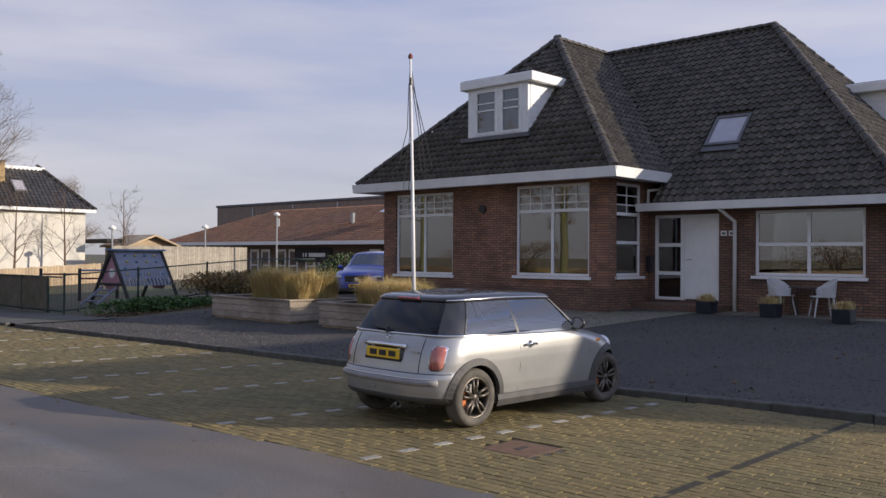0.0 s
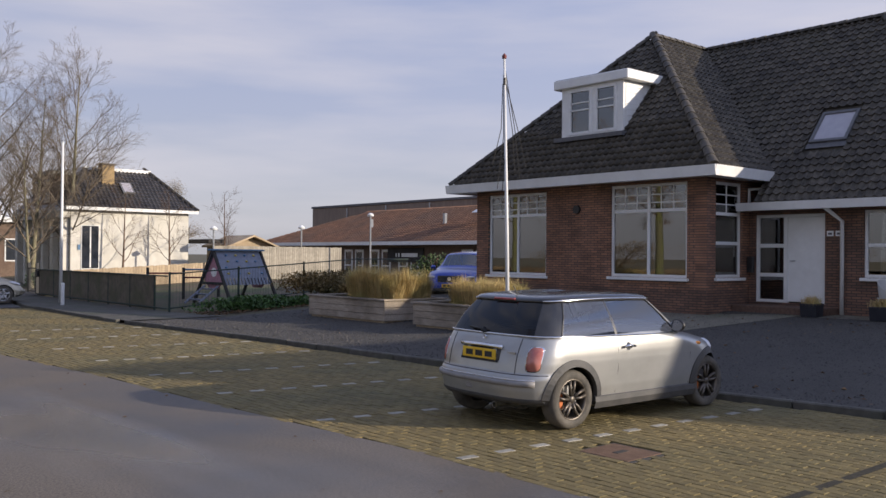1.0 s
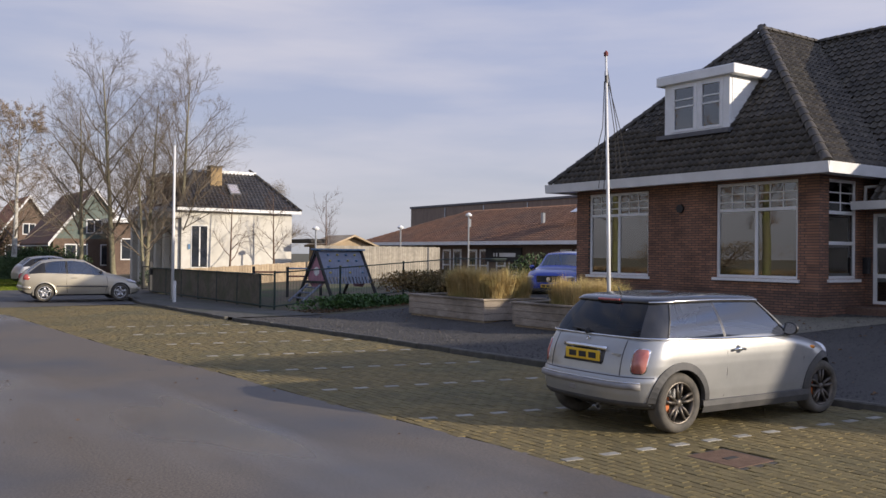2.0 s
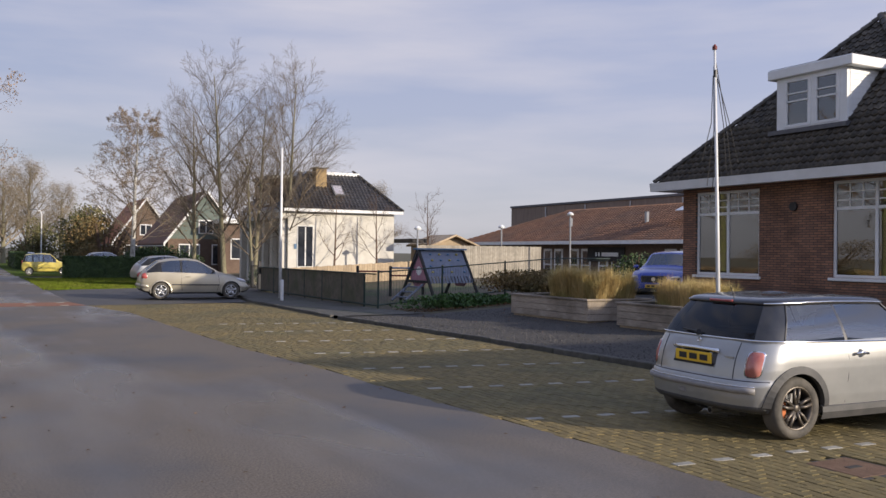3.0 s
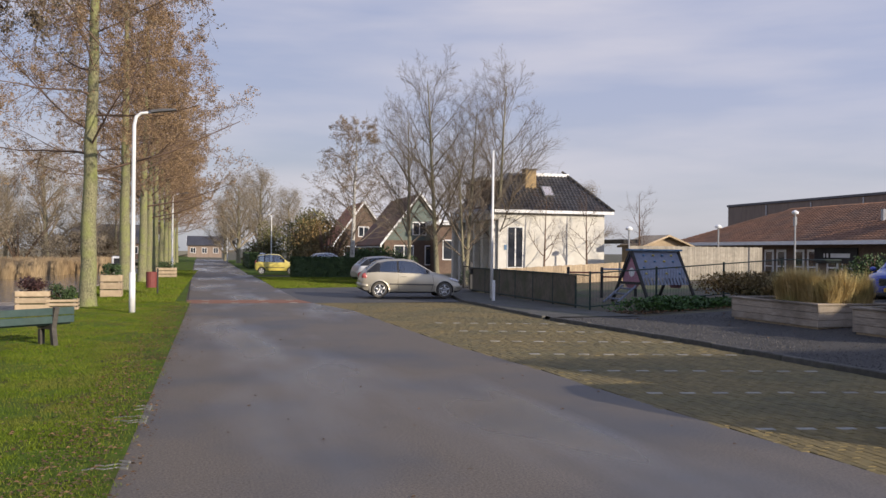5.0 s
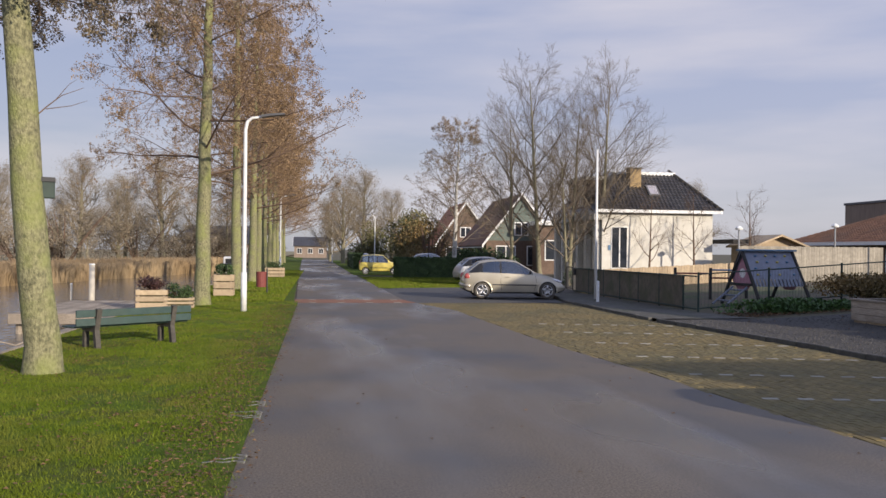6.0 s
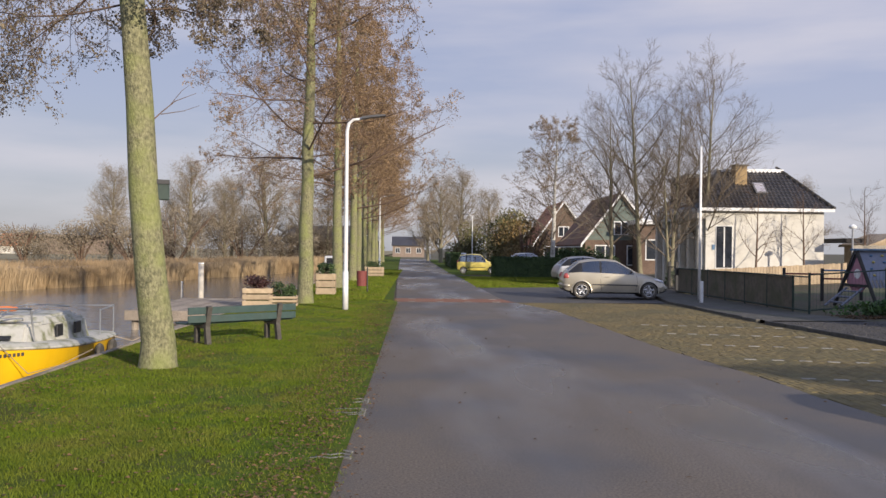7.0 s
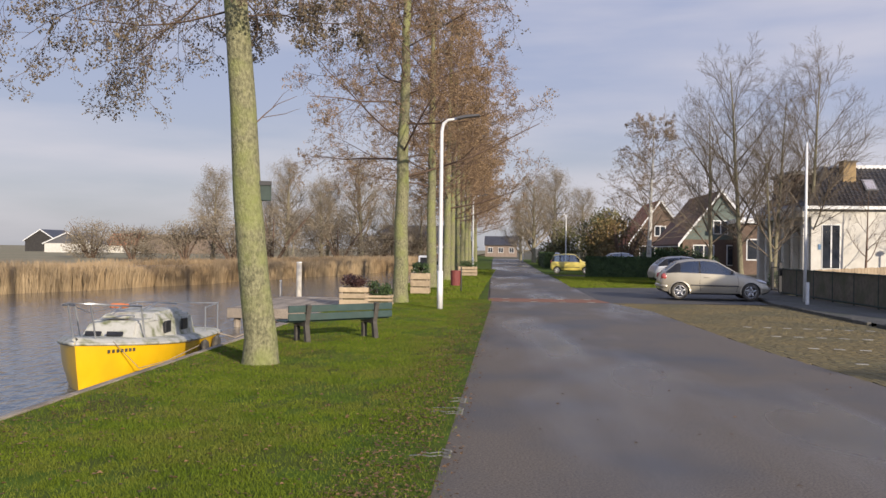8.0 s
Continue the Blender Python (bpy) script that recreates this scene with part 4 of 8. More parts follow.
def skin(rings, cap=True, smooth=True):
    bm = bmesh.new()
    vs = [[bm.verts.new(p) for p in r] for r in rings]
    n = len(vs[0])
    for p, q in zip(vs, vs[1:]):
        for k in range(n):
            bm.faces.new((p[k], p[(k + 1) % n], q[(k + 1) % n], q[k])).smooth = smooth
    if cap:
        bm.faces.new(vs[0][::-1])
        bm.faces.new(vs[-1])
    bmesh.ops.recalc_face_normals(bm, faces=bm.faces)
    return bm


def mesh_of(bm, name):
    me = bpy.data.meshes.new(name)
    bm.to_mesh(me)
    bm.free()
    return me


hatch = thing("silver_hatchback", "dusty silver small hatchback with black roof, parked in a bay", "car", pose(6.24, 6.762, 0, 0, 0, -2.5))
hatch.scale = (0.965, 1.0, 0.965)
hs = Stack([(0.21, 0.62, 3.46, 0.74), (0.262, 0.16, 3.53, 0.785), (0.285, 0.07, 3.56, 0.80), (0.33, 0.03, 3.59, 0.815), (0.42, 0.012, 3.62, 0.828), (0.54, 0.008, 3.625, 0.834), (0.575, 0.018, 3.62, 0.835), (0.592, 0.045, 3.61, 0.836), (0.70, 0.062, 3.57, 0.84), (0.78, 0.082, 3.49, 0.838), (0.84, 0.104, 3.36, 0.832),
            (0.88, 0.122, 3.20, 0.826), (0.92, 0.142, 2.98, 0.818), (0.95, 0.158, 2.80, 0.811), (0.972, 0.175, 2.72, 0.803), (0.985, 0.20, 2.68, 0.788)])
levels = sorted({*[r[0] for r in hs.rows], *np.linspace(0.215, 0.98, 18)})
shell = new("shell", mesh_of(skin([hs.ring(z) for z in levels]), "shell"))
cut = bmesh.new()
for x in (0.645, 3.07):
    for y0, y1 in ((-1.4, -0.52), (0.52, 1.4)):
        c = lathe([(0.0005, y0), (0.36, y0), (0.36, y1), (0.0005, y1)], 32)
        c.transform(Matrix.Translation((x, 0, 0.315)))
        tmp = mesh_of(c, "tmp")
        cut.from_mesh(tmp)
        bpy.data.meshes.remove(tmp)
bmesh.ops.remove_doubles(cut, verts=cut.verts, dist=0.002)
bmesh.ops.recalc_face_normals(cut, faces=cut.faces)
for f in cut.faces:
    f.material_index = 1
cutter = new("cutter", mesh_of(cut, "cutter"))
for ob in (shell, cutter):
    ob.data.materials.append(M_SILVER)
    ob.data.materials.append(M_BLACK)
arches = shell.modifiers.new("arches", "BOOLEAN")
arches.operation, arches.object, arches.solver = "DIFFERENCE", cutter, "EXACT"
cutme = bpy.data.meshes.new_from_object(shell.evaluated_get(bpy.context.evaluated_depsgraph_get()))
bpy.data.objects.remove(cutter)
bpy.data.objects.remove(shell)
for index, nm, mm in ((0, "body", M_SILVER), (1, "wheel_well", M_BLACK)):
    bm = bmesh.new()
    bm.from_mesh(cutme)
    bmesh.ops.delete(bm, geom=[f for f in bm.faces if f.material_index != index], context="FACES")
    for f in bm.faces:
        f.material_index = 0
    if index:
        for sx in (-1, 1):
            for sy in (-1, 1):
                well = bm.copy()
                bmesh.ops.delete(well, geom=[f for f in well.faces if (f.calc_center_median().x - 1.8) * sx < 0 or f.calc_center_median().y * sy < 0], context="FACES")
                part(nm, well, mm, hatch)
        bm.free()
    else:
        part(nm, bm, mm, hatch)

# glass house: (s, y) at the belt and at the roof's edge, from the tail's middle to the windscreen's
HOUSE = [((0.185, 0.0), (0.455, 0.0)), ((0.195, 0.30), (0.462, 0.26)), ((0.225, 0.55), (0.485, 0.45)), ((0.25, 0.63), (0.505, 0.515)), ((0.31, 0.71), (0.555, 0.563)), ((0.41, 0.762), (0.63, 0.592)), ((0.50, 0.778), (0.69, 0.603)), ((0.95, 0.800), (1.0, 0.622)),
         ((1.32, 0.806), (1.285, 0.628)), ((1.36, 0.806), (1.32, 0.628)), ((1.9, 0.800), (1.74, 0.622)), ((2.45, 0.772), (2.06, 0.600)), ((2.545, 0.745), (2.125, 0.575)), ((2.64, 0.5), (2.20, 0.42)), ((2.70, 0.0), (2.25, 0.0))]
KINDS = ["rear", "rear", "rear", "pillar", "pillar", "pillar", "quarter", "quarter", "post", "door", "door", "front_post", "screen", "screen"]


def house_point(q, t, side, out=0.0):
    (s0, y0), (s1, y1) = q
    belt, top = 0.984 - 0.02 * s0, 1.335 + 0.022 * math.sin(math.pi * min(1, max(0, (s1 - 0.45) / 1.8)))
    bulge = 0.022 * math.sin(math.pi * t)
    k = 1 + (bulge + out) / 0.8
    return ((s0 + (s1 - s0) * t - (bulge + out) * (1 if s0 < 0.4 else 0)), side * (y0 + (y1 - y0) * t) * k, belt + (top - belt) * t)


for kind, nm, mm in (("rear", "rear_window", M_REARGLASS), ("pillar", "rear_pillar", M_PILLAR), ("quarter", "quarter_window", M_CARGLASS), ("post", "door_post", M_PILLAR), ("door", "door_window", M_CARGLASS), ("front_post", "windscreen_post", M_SILVER), ("screen", "windscreen", M_CARGLASS)):
    for sides in ((-1, 1),) if kind in ("rear", "screen") else ((-1,), (1,)):
        bm = bmesh.new()
        for side in sides:
            for k, kd in enumerate(KINDS):
                if kd == kind:
                    for j in range(6):
                        bm.faces.new([bm.verts.new(house_point(HOUSE[a], t, side)) for a, t in ((k, j / 6), (k + 1, j / 6), (k + 1, (j + 1) / 6), (k, (j + 1) / 6))]).smooth = True
        bmesh.ops.remove_doubles(bm, verts=bm.verts, dist=0.0008)
        bmesh.ops.recalc_face_normals(bm, faces=bm.faces)
        part(nm, bm, mm, hatch)
edge_ring = [house_point(q, 1.0, -1) for q in HOUSE] + [house_point(q, 1.0, 1) for q in HOUSE[-2:0:-1]]


def roof_ring(shrink, dz):
    return [(1.34 + (x - 1.34) * shrink, y * shrink, z + dz) for x, y, z in edge_ring]


part("roof", skin([roof_ring(0.985, -0.02), roof_ring(1.022, -0.012), roof_ring(1.024, 0.012), roof_ring(0.985, 0.036), roof_ring(0.90, 0.054), roof_ring(0.6, 0.072), roof_ring(0.25, 0.078)]), M_BLACKROOF, hatch, "black painted roof")
part("drip_rail", tube([(x, y, z + 0.002) for x, y, z in roof_ring(1.026, 0)[3:13]], 0.009, 6), M_CHROME, hatch, smooth=True)
part("drip_rail", tube([(x, y, z + 0.002) for x, y, z in roof_ring(1.026, 0)[16:26]], 0.009, 6), M_CHROME, hatch, smooth=True)
belt_ring = [house_point(q, 0.0, -1, 0.012) for q in HOUSE[:12]]
part("belt_strip", tube([(x, y, z + 0.004) for x, y, z in belt_ring[::-1]] + [(x, -y, z + 0.004) for x, y, z in belt_ring[1:]], 0.010, 6), M_CHROME, hatch, smooth=True)
for side in (-1, 1):
    rail = [house_point(q, t, side, 0.004) for q, t in ((HOUSE[6], 0.02), (HOUSE[6], 0.5), (HOUSE[6], 0.97))]
    part("window_seal", tube(rail, 0.009, 5), M_BLACK, hatch)
    part("window_seal", tube([house_point(HOUSE[11], t, side, 0.004) for t in (0.02, 0.5, 0.97)], 0.010, 5), M_BLACK, hatch)
    part("window_seal", tube([house_point(q, 0.965, side, 0.004) for q in HOUSE[6:12]], 0.011, 5), M_BLACK, hatch)


def tail_patch(name, material, yc, zc, hy, hz, out, label="", power=4.0, thick=0.02):
    """A rounded panel that follows the tail's skin."""
    bm = bmesh.new()
    lo, hi, n = [], [], 28
    for k in range(n):
        a = 2 * math.pi * k / n
        y = yc + hy * math.copysign(abs(math.cos(a)) ** (2 / power), math.cos(a))
        z = zc + hz * math.copysign(abs(math.sin(a)) ** (2 / power), math.sin(a))
        s = hs.tail(y, z)
        lo.append(bm.verts.new((s + thick, y, z)))
        hi.append(bm.verts.new((s - out * 0.4, y * (1 + out * 0.6), z)))
    mid = bm.verts.new((hs.tail(yc, zc) - out, yc * (1 + out * 0.6), zc))
    for k in range(n):
        bm.faces.new((lo[k], lo[(k + 1) % n], hi[(k + 1) % n], hi[k]))
        bm.faces.new((hi[k], hi[(k + 1) % n], mid)).smooth = True
    bmesh.ops.recalc_face_normals(bm, faces=bm.faces)
    return part(name, bm, material, hatch, label)


def tail_line(z, y1, out, n=22):
    return [(hs.tail(y, z) - out, y, z) for y in np.linspace(-y1, y1, n)]


for x in (0.645, 3.07):
    for side in (-1, 1):
        arch(hatch, hs, x, 0.315, M_TRIM, 0.065, side)
        wheel(hatch, (x, side * (hs.side(x, 0.4) - 0.005), 0.315), 0.315, side, 5, M_ALLOY, True, True)
for side in (-1, 1):
    bm = bmesh.new()
    prev = None
    for s in np.linspace(0.975, 2.74, 20):
        w = hs.side(s, 0.4)
        cur = [bm.verts.new(p) for p in ((s, side * (w - 0.08), 0.185), (s, side * (w - 0.01), 0.19), (s, side * (w + 0.012), 0.26), (s, side * (w + 0.008), 0.315), (s, side * (w - 0.02), 0.33))]
        if prev:
            for q in range(4):
                bm.faces.new((prev[q], prev[q + 1], cur[q + 1], cur[q]))
        prev = cur
    bmesh.ops.recalc_face_normals(bm, faces=bm.faces)
    part("sill_cover", bm, M_TRIM, hatch)
    part("door_seam", tube(along(hs, [(1.34, 0.955), (1.34, 0.8), (1.335, 0.6), (1.30, 0.34)], side, -0.003), 0.0055, 5), M_BLACK, hatch)
    part("door_seam", tube(along(hs, [(2.60, 0.92), (2.64, 0.7), (2.62, 0.34)], side, -0.003), 0.0055, 5), M_BLACK, hatch)
    part("door_handle", tube(along(hs, [(1.42, 0.835), (1.505, 0.845), (1.59, 0.835)], side, 0.03), 0.015, 8), M_CHROME, hatch, smooth=True)
    part("handle_cup", tube(along(hs, [(1.505, 0.836), (1.506, 0.836)], side, 0.0), 0.045, 12), M_CHROME, hatch)
    mirror(hatch, 2.40, hs.side(2.42, 0.93) - 0.075, 0.965, M_BLACK, side)
    blob(hatch, "side_indicator", M_AMBER, (2.82, side * (hs.side(2.82, 0.80) - 0.002), 0.80), (0.06, 0.014, 0.024))
    tail_patch("tail_light_bezel", M_CHROME, side * 0.690, 0.755, 0.070, 0.132, 0.006)
    tail_patch("tail_light", M_TAILLAMP, side * 0.690, 0.755, 0.060, 0.121, 0.018, "faded red tail light")
    blob(hatch, "head_light", M_LAMPGLASS, (3.27, side * 0.55, 0.70), (0.12, 0.12, 0.12))
tail_patch("plate_recess", M_TRIM, 0.0, 0.775, 0.30, 0.075, 0.003, power=10)
plate(hatch, 0.058, 0.772, -1)
part("boot_handle", tube([(hs.tail(y, 0.862) - 0.022, y, 0.862 - 0.02 * abs(y)) for y in np.linspace(-0.32, 0.32, 9)], 0.024, 8), M_CHROME, hatch, smooth=True)
for z0, z1, out, mm, nm in ((0.468, 0.535, 0.022, M_BUMPERTRIM, "bumper_strip"),):
    pts = tail_line((z0 + z1) / 2, 0.74, out * 0.4)
    part(nm, tube(pts, 0.034, 10), mm, hatch, smooth=True)
part("bumper_chrome", tube(tail_line(0.540, 0.74, 0.012), 0.007, 6), M_CHROME, hatch, smooth=True)
part("bumper_seam", tube(tail_line(0.590, 0.80, 0.002, 30), 0.006, 5), M_BLACK, hatch)
for side in (-1, 1):
    part("boot_seam", tube([(hs.tail(side * 0.52, z) - 0.001, side * 0.52, z) for z in np.linspace(0.60, 0.955, 9)], 0.0045, 5), M_BLACK, hatch)
bm = bmesh.new()
prev = None
for y in np.linspace(-0.765, 0.765, 33):
    cur = [bm.verts.new((hs.tail(y, z) + d, y, z)) for z, d in ((0.345, -0.003), (0.325, -0.014), (0.285, -0.014), (0.262, 0.02))]
    if prev:
        for q in range(3):
            bm.faces.new((prev[q], prev[q + 1], cur[q + 1], cur[q])).smooth = True
    prev = cur
bmesh.ops.recalc_face_normals(bm, faces=bm.faces)
part("rear_valance", bm, M_TRIM, hatch)
part("tow_cover", box(hs.tail(0.1, 0.415) - 0.006, hs.tail(0.1, 0.415) + 0.01, 0.06, 0.15, 0.39, 0.44, 0.004), M_BUMPERTRIM, hatch)
part("exhaust_pipe", lathe([(0.03, 0), (0.035, 0.0), (0.035, 0.3), (0.03, 0.0)], 12), M_STEEL, hatch).matrix_basis = Matrix.Translation((0.10, -0.20, 0.235)) @ Matrix.Rotation(radians(-90), 4, "Z")
part("silencer", tube([(0.34, -0.42, 0.27), (0.34, 0.20, 0.27)], 0.08, 10), M_STEEL, hatch)
part("rear_wiper", tube([(0.17, 0.04, 1.02), (0.19, 0.30, 1.035)], 0.010, 6, tube([(0.165, 0.06, 1.01), (0.165, 0.03, 1.02)], 0.03, 8)), M_BLACK, hatch)
part("aerial", tube([(0.62, 0, 1.40), (0.56, 0, 1.49)], 0.006, 5), M_BLACK, hatch)
part("boot_badge", lathe([(0.001, 0), (0.030, 0), (0.028, -0.01)], 14), M_CHROME, hatch).matrix_basis = Matrix.Translation((hs.tail(0, 0.935) - 0.006, 0.0, 0.935)) @ Matrix.Rotation(radians(-90), 4, "Z")
part("boot_lettering", box(hs.tail(-0.44, 0.80) - 0.004, hs.tail(-0.44, 0.80) + 0.01, -0.50, -0.38, 0.795, 0.815), M_STEEL, hatch)
part("brake_light", tube([(0.432, -0.16, 1.352), (0.432, 0.16, 1.352)], 0.013, 8), M_REDLAMP, hatch)
for y in (-0.36, 0.36):
    part("seat", box(1.52, 1.70, y - 0.22, y + 0.22, 0.35, 1.0, 0.04, box(1.56, 2.03, y - 0.24, y + 0.24, 0.3, 0.5, 0.04)), M_SEAT, hatch)
    part("head_rest", box(1.50, 1.60, y - 0.12, y + 0.12, 1.03, 1.2, 0.03), M_SEAT, hatch)
part("rear_seat", box(0.72, 0.90, -0.55, 0.55, 0.35, 1.02, 0.04), M_SEAT, hatch)
part("dashboard", box(2.32, 2.62, -0.6, 0.6, 0.5, 0.99, 0.05), M_SEAT, hatch)
part("steering_wheel", tube([(2.22 + 0.06 * math.cos(a), 0.36 + 0.17 * math.sin(a), 0.98 + 0.17 * math.cos(a)) for a in np.linspace(0, 2 * math.pi, 18)], 0.014, 6), M_SEAT, hatch)

# beige-silver hatchback with its nose towards the fence
hatch2_rows = [(0.0, 0.36, 0.58, 0.62, 0.62, 0.70, 0.56), (0.06, 0.28, 0.74, 0.82, 0.74, 0.76, 0.60), (0.18, 0.24, 0.93, 1.0, 0.78, 0.78, 0.60), (0.60, 0.2, 0.96, 1.34, 0.81, 0.80, 0.56), (1.0, 0.19, 0.95, 1.41, 0.82, 0.81, 0.57),
               (1.6, 0.19, 0.93, 1.43, 0.82, 0.81, 0.57), (2.0, 0.19, 0.91, 1.38, 0.82, 0.80, 0.56), (2.75, 0.19, 0.88, 0.95, 0.82, 0.79, 0.62), (3.2, 0.2, 0.78, 0.84, 0.81, 0.75, 0.56), (3.6, 0.22, 0.62, 0.70, 0.76, 0.66, 0.5), (3.78, 0.28, 0.45, 0.52, 0.66, 0.58, 0.42), (3.83, 0.34, 0.42, 0.45, 0.58, 0.52, 0.38)]
hatch2, hs2 = car("beige_hatchback", "beige-silver hatchback parked with its nose at the fence", pose(5.05, 32.85, 0.03, 0, 0, -3), hatch2_rows, 3.83, (0.68, 3.12), 0.30, M_BEIGE, [(0.72, 1.35), (1.42, 2.55)], (0.22, 0.58), (2.06, 2.66), None, M_ALLOY_LIGHT, 5, False, False)
for x in (0.68, 3.12):
    arch(hatch2, hs2, x, 0.30, M_BEIGE, 0.03, -1)
for side in (-1, 1):
    part("rub_strip", tube(along(hs2, [(1.05, 0.52), (1.8, 0.51), (2.7, 0.50)], side, 0.004), 0.022, 6), M_TRIM, hatch2)
    part("door_seam", tube(along(hs2, [(1.38, 0.90), (1.36, 0.6), (1.4, 0.3)], side, -0.002), 0.006, 5), M_BLACK, hatch2)
    part("door_seam", tube(along(hs2, [(2.66, 0.86), (2.7, 0.6), (2.62, 0.3)], side, -0.002), 0.006, 5), M_BLACK, hatch2)
    part("door_handle", tube(along(hs2, [(1.52, 0.80), (1.68, 0.80)], side, 0.02), 0.016, 6), M_BEIGE, hatch2)
    mirror(hatch2, 2.42, hs2.side(2.42, 0.88), 0.93, M_BLACK, side)
    blob(hatch2, "tail_light", M_REDLAMP, (0.14, side * 0.72, 0.80), (0.12, 0.075, 0.13), side * 20, -20)
    blob(hatch2, "head_light", M_LAMPGLASS, (3.50, side * 0.60, 0.66), (0.24, 0.12, 0.07), -side * 20, 16)
part("rear_bumper", tube([(0.25, -0.80, 0.46), (0.06, -0.72, 0.48), (-0.01, -0.4, 0.49), (-0.01, 0.4, 0.49), (0.06, 0.72, 0.48), (0.25, 0.80, 0.46)], 0.06, 8), M_BEIGE, hatch2, smooth=True)
plate(hatch2, 0.02, 0.62, -1)

# blue estate car beside the house, nose towards the road
suv_rows = [(0.0, 0.4, 0.8, 0.9, 0.75, 0.8, 0.65), (0.15, 0.3, 1.05, 1.12, 0.86, 0.86, 0.7), (0.7, 0.26, 1.1, 1.6, 0.9, 0.88, 0.64), (1.5, 0.25, 1.08, 1.66, 0.92, 0.9, 0.65), (2.4, 0.25, 1.06, 1.6, 0.92, 0.9, 0.64), (3.15, 0.25, 1.04, 1.10, 0.92, 0.88, 0.72),
            (3.9, 0.26, 0.95, 1.03, 0.9, 0.84, 0.66), (4.25, 0.28, 0.82, 0.93, 0.85, 0.76, 0.58), (4.38, 0.32, 0.66, 0.74, 0.76, 0.70, 0.54), (4.42, 0.38, 0.56, 0.6, 0.70, 0.64, 0.5)]
suv, ss = car("blue_estate_car", "bright blue tall car with black grille beside the house", pose(22.9, 24.3, 0.25, 0, 0, 213), suv_rows, 4.42, (0.85, 3.55), 0.35, M_BLUE, [(0.8, 1.5), (1.58, 2.3), (2.38, 3.0)], (0.25, 0.7), (2.46, 3.06), None, M_ALLOY_LIGHT)
part("grille", box(4.37, 4.43, -0.42, 0.42, 0.62, 0.86, 0.03), M_BLACK, suv)
part("lower_grille", box(4.36, 4.435, -0.60, 0.60, 0.32, 0.46, 0.03), M_BLACK, suv)
part("grille_badge", lathe([(0.001, 0), (0.07, 0), (0.07, 0.02)], 16), M_CHROME, suv).matrix_basis = Matrix.Translation((4.44, 0, 0.74)) @ Matrix.Rotation(radians(90), 4, "Z")
for side in (-1, 1):
    blob(suv, "head_light", M_LAMPGLASS, (4.22, side * 0.66, 0.80), (0.16, 0.17, 0.06))
    mirror(suv, 2.9, ss.side(2.9, 1.04), 1.06, M_BLUE, side)
    arch(suv, ss, 3.55, 0.35, M_TRIM, 0.04, side)
plate(suv, 4.45, 0.52, 1)

# small yellow car along the road
box_rows = [(0.0, 0.4, 0.7, 0.76, 0.6, 0.7, 0.58), (0.08, 0.3, 0.98, 1.05, 0.72, 0.76, 0.62), (0.25, 0.26, 1.0, 1.55, 0.76, 0.77, 0.6), (1.2, 0.25, 1.0, 1.66, 0.78, 0.78, 0.62), (2.0, 0.25, 0.98, 1.62, 0.78, 0.78, 0.6), (2.65, 0.25, 0.97, 1.04, 0.78, 0.76, 0.62), (3.2, 0.26, 0.86, 0.93, 0.76, 0.70, 0.56), (3.45, 0.3, 0.6, 0.68, 0.68, 0.6, 0.48), (3.5, 0.36, 0.5, 0.54, 0.6, 0.55, 0.42)]
yel, ys_ = car("yellow_car", "small tall yellow car on the grass edge", pose(2.72, 65.6, 0.0, 0, 0, -4), box_rows, 3.5, (0.55, 2.9), 0.29, M_YELLOW, [(0.3, 0.75), (0.84, 1.5), (1.58, 2.4)], (0.1, 0.22), (2.05, 2.6), None, M_ALLOY_LIGHT)
for side in (-1, 1):
    blob(yel, "tail_light", M_REDLAMP, (0.06, side * 0.68, 0.95), (0.05, 0.06, 0.16))
    part("rub_strip", tube(along(ys_, [(0.9, 0.55), (2.4, 0.55)], side, 0.004), 0.025, 6), M_TRIM, yel)
yel.scale = (0.88, 0.88, 0.88)
# further parked cars behind the hedge
grey, gs = car("grey_saloon", "grey car parked behind the hedge", pose(6.8, 45.5, 0.05, 0, 0, 4), hatch2_rows, 3.83, (0.68, 3.12), 0.30, M_GREYCAR, [(0.72, 1.35), (1.42, 2.55)], (0.22, 0.58), (2.06, 2.66), None, M_ALLOY_LIGHT, 5, False, False, "cars parked by the gardens")
copy_thing(grey, pose(6.5, 66.5, 0.15, 0, 0, 6))
white, ws_ = car("white_saloon", "white car parked beyond the garden trees", pose(4.2, 92, 0.0, 0, 0, 80), hatch2_rows, 3.83, (0.68, 3.12), 0.30, M_WHITE, [(0.72, 1.35), (1.42, 2.55)], (0.22, 0.58), (2.06, 2.66), None, M_ALLOY_LIGHT, 5, False, False, "cars parked by the gardens")
copy_thing(white, pose(12.5, 84, 0.25, 0, 0, 10))
copy_thing(white, pose(17.0, 84, 0.4, 0, 0, 8))

# ---- trees ----
M_BARK = mat("mossy_bark", (0.095, 0.092, 0.05), (0.30, 0.285, 0.155), 26, 0.95, 1.0, 42, spot=(0.225, 0.25, 0.075), spot_scale=2.2, spot_amount=0.75, stretch=(1, 1, 0.6))
M_BARK_GREY = mat("grey_bark", (0.17, 0.155, 0.10), (0.27, 0.245, 0.16), 8, 0.95, 0.6, 40, spot=(0.17, 0.16, 0.07), spot_scale=1.0, spot_amount=0.5)
M_BIRCH = mat("birch_bark", (0.42, 0.40, 0.36), (0.58, 0.56, 0.50), 5, 0.85, 0.3, 30, spot=(0.08, 0.07, 0.06), spot_scale=3.0, spot_amount=0.7, stretch=(1, 1, 3))
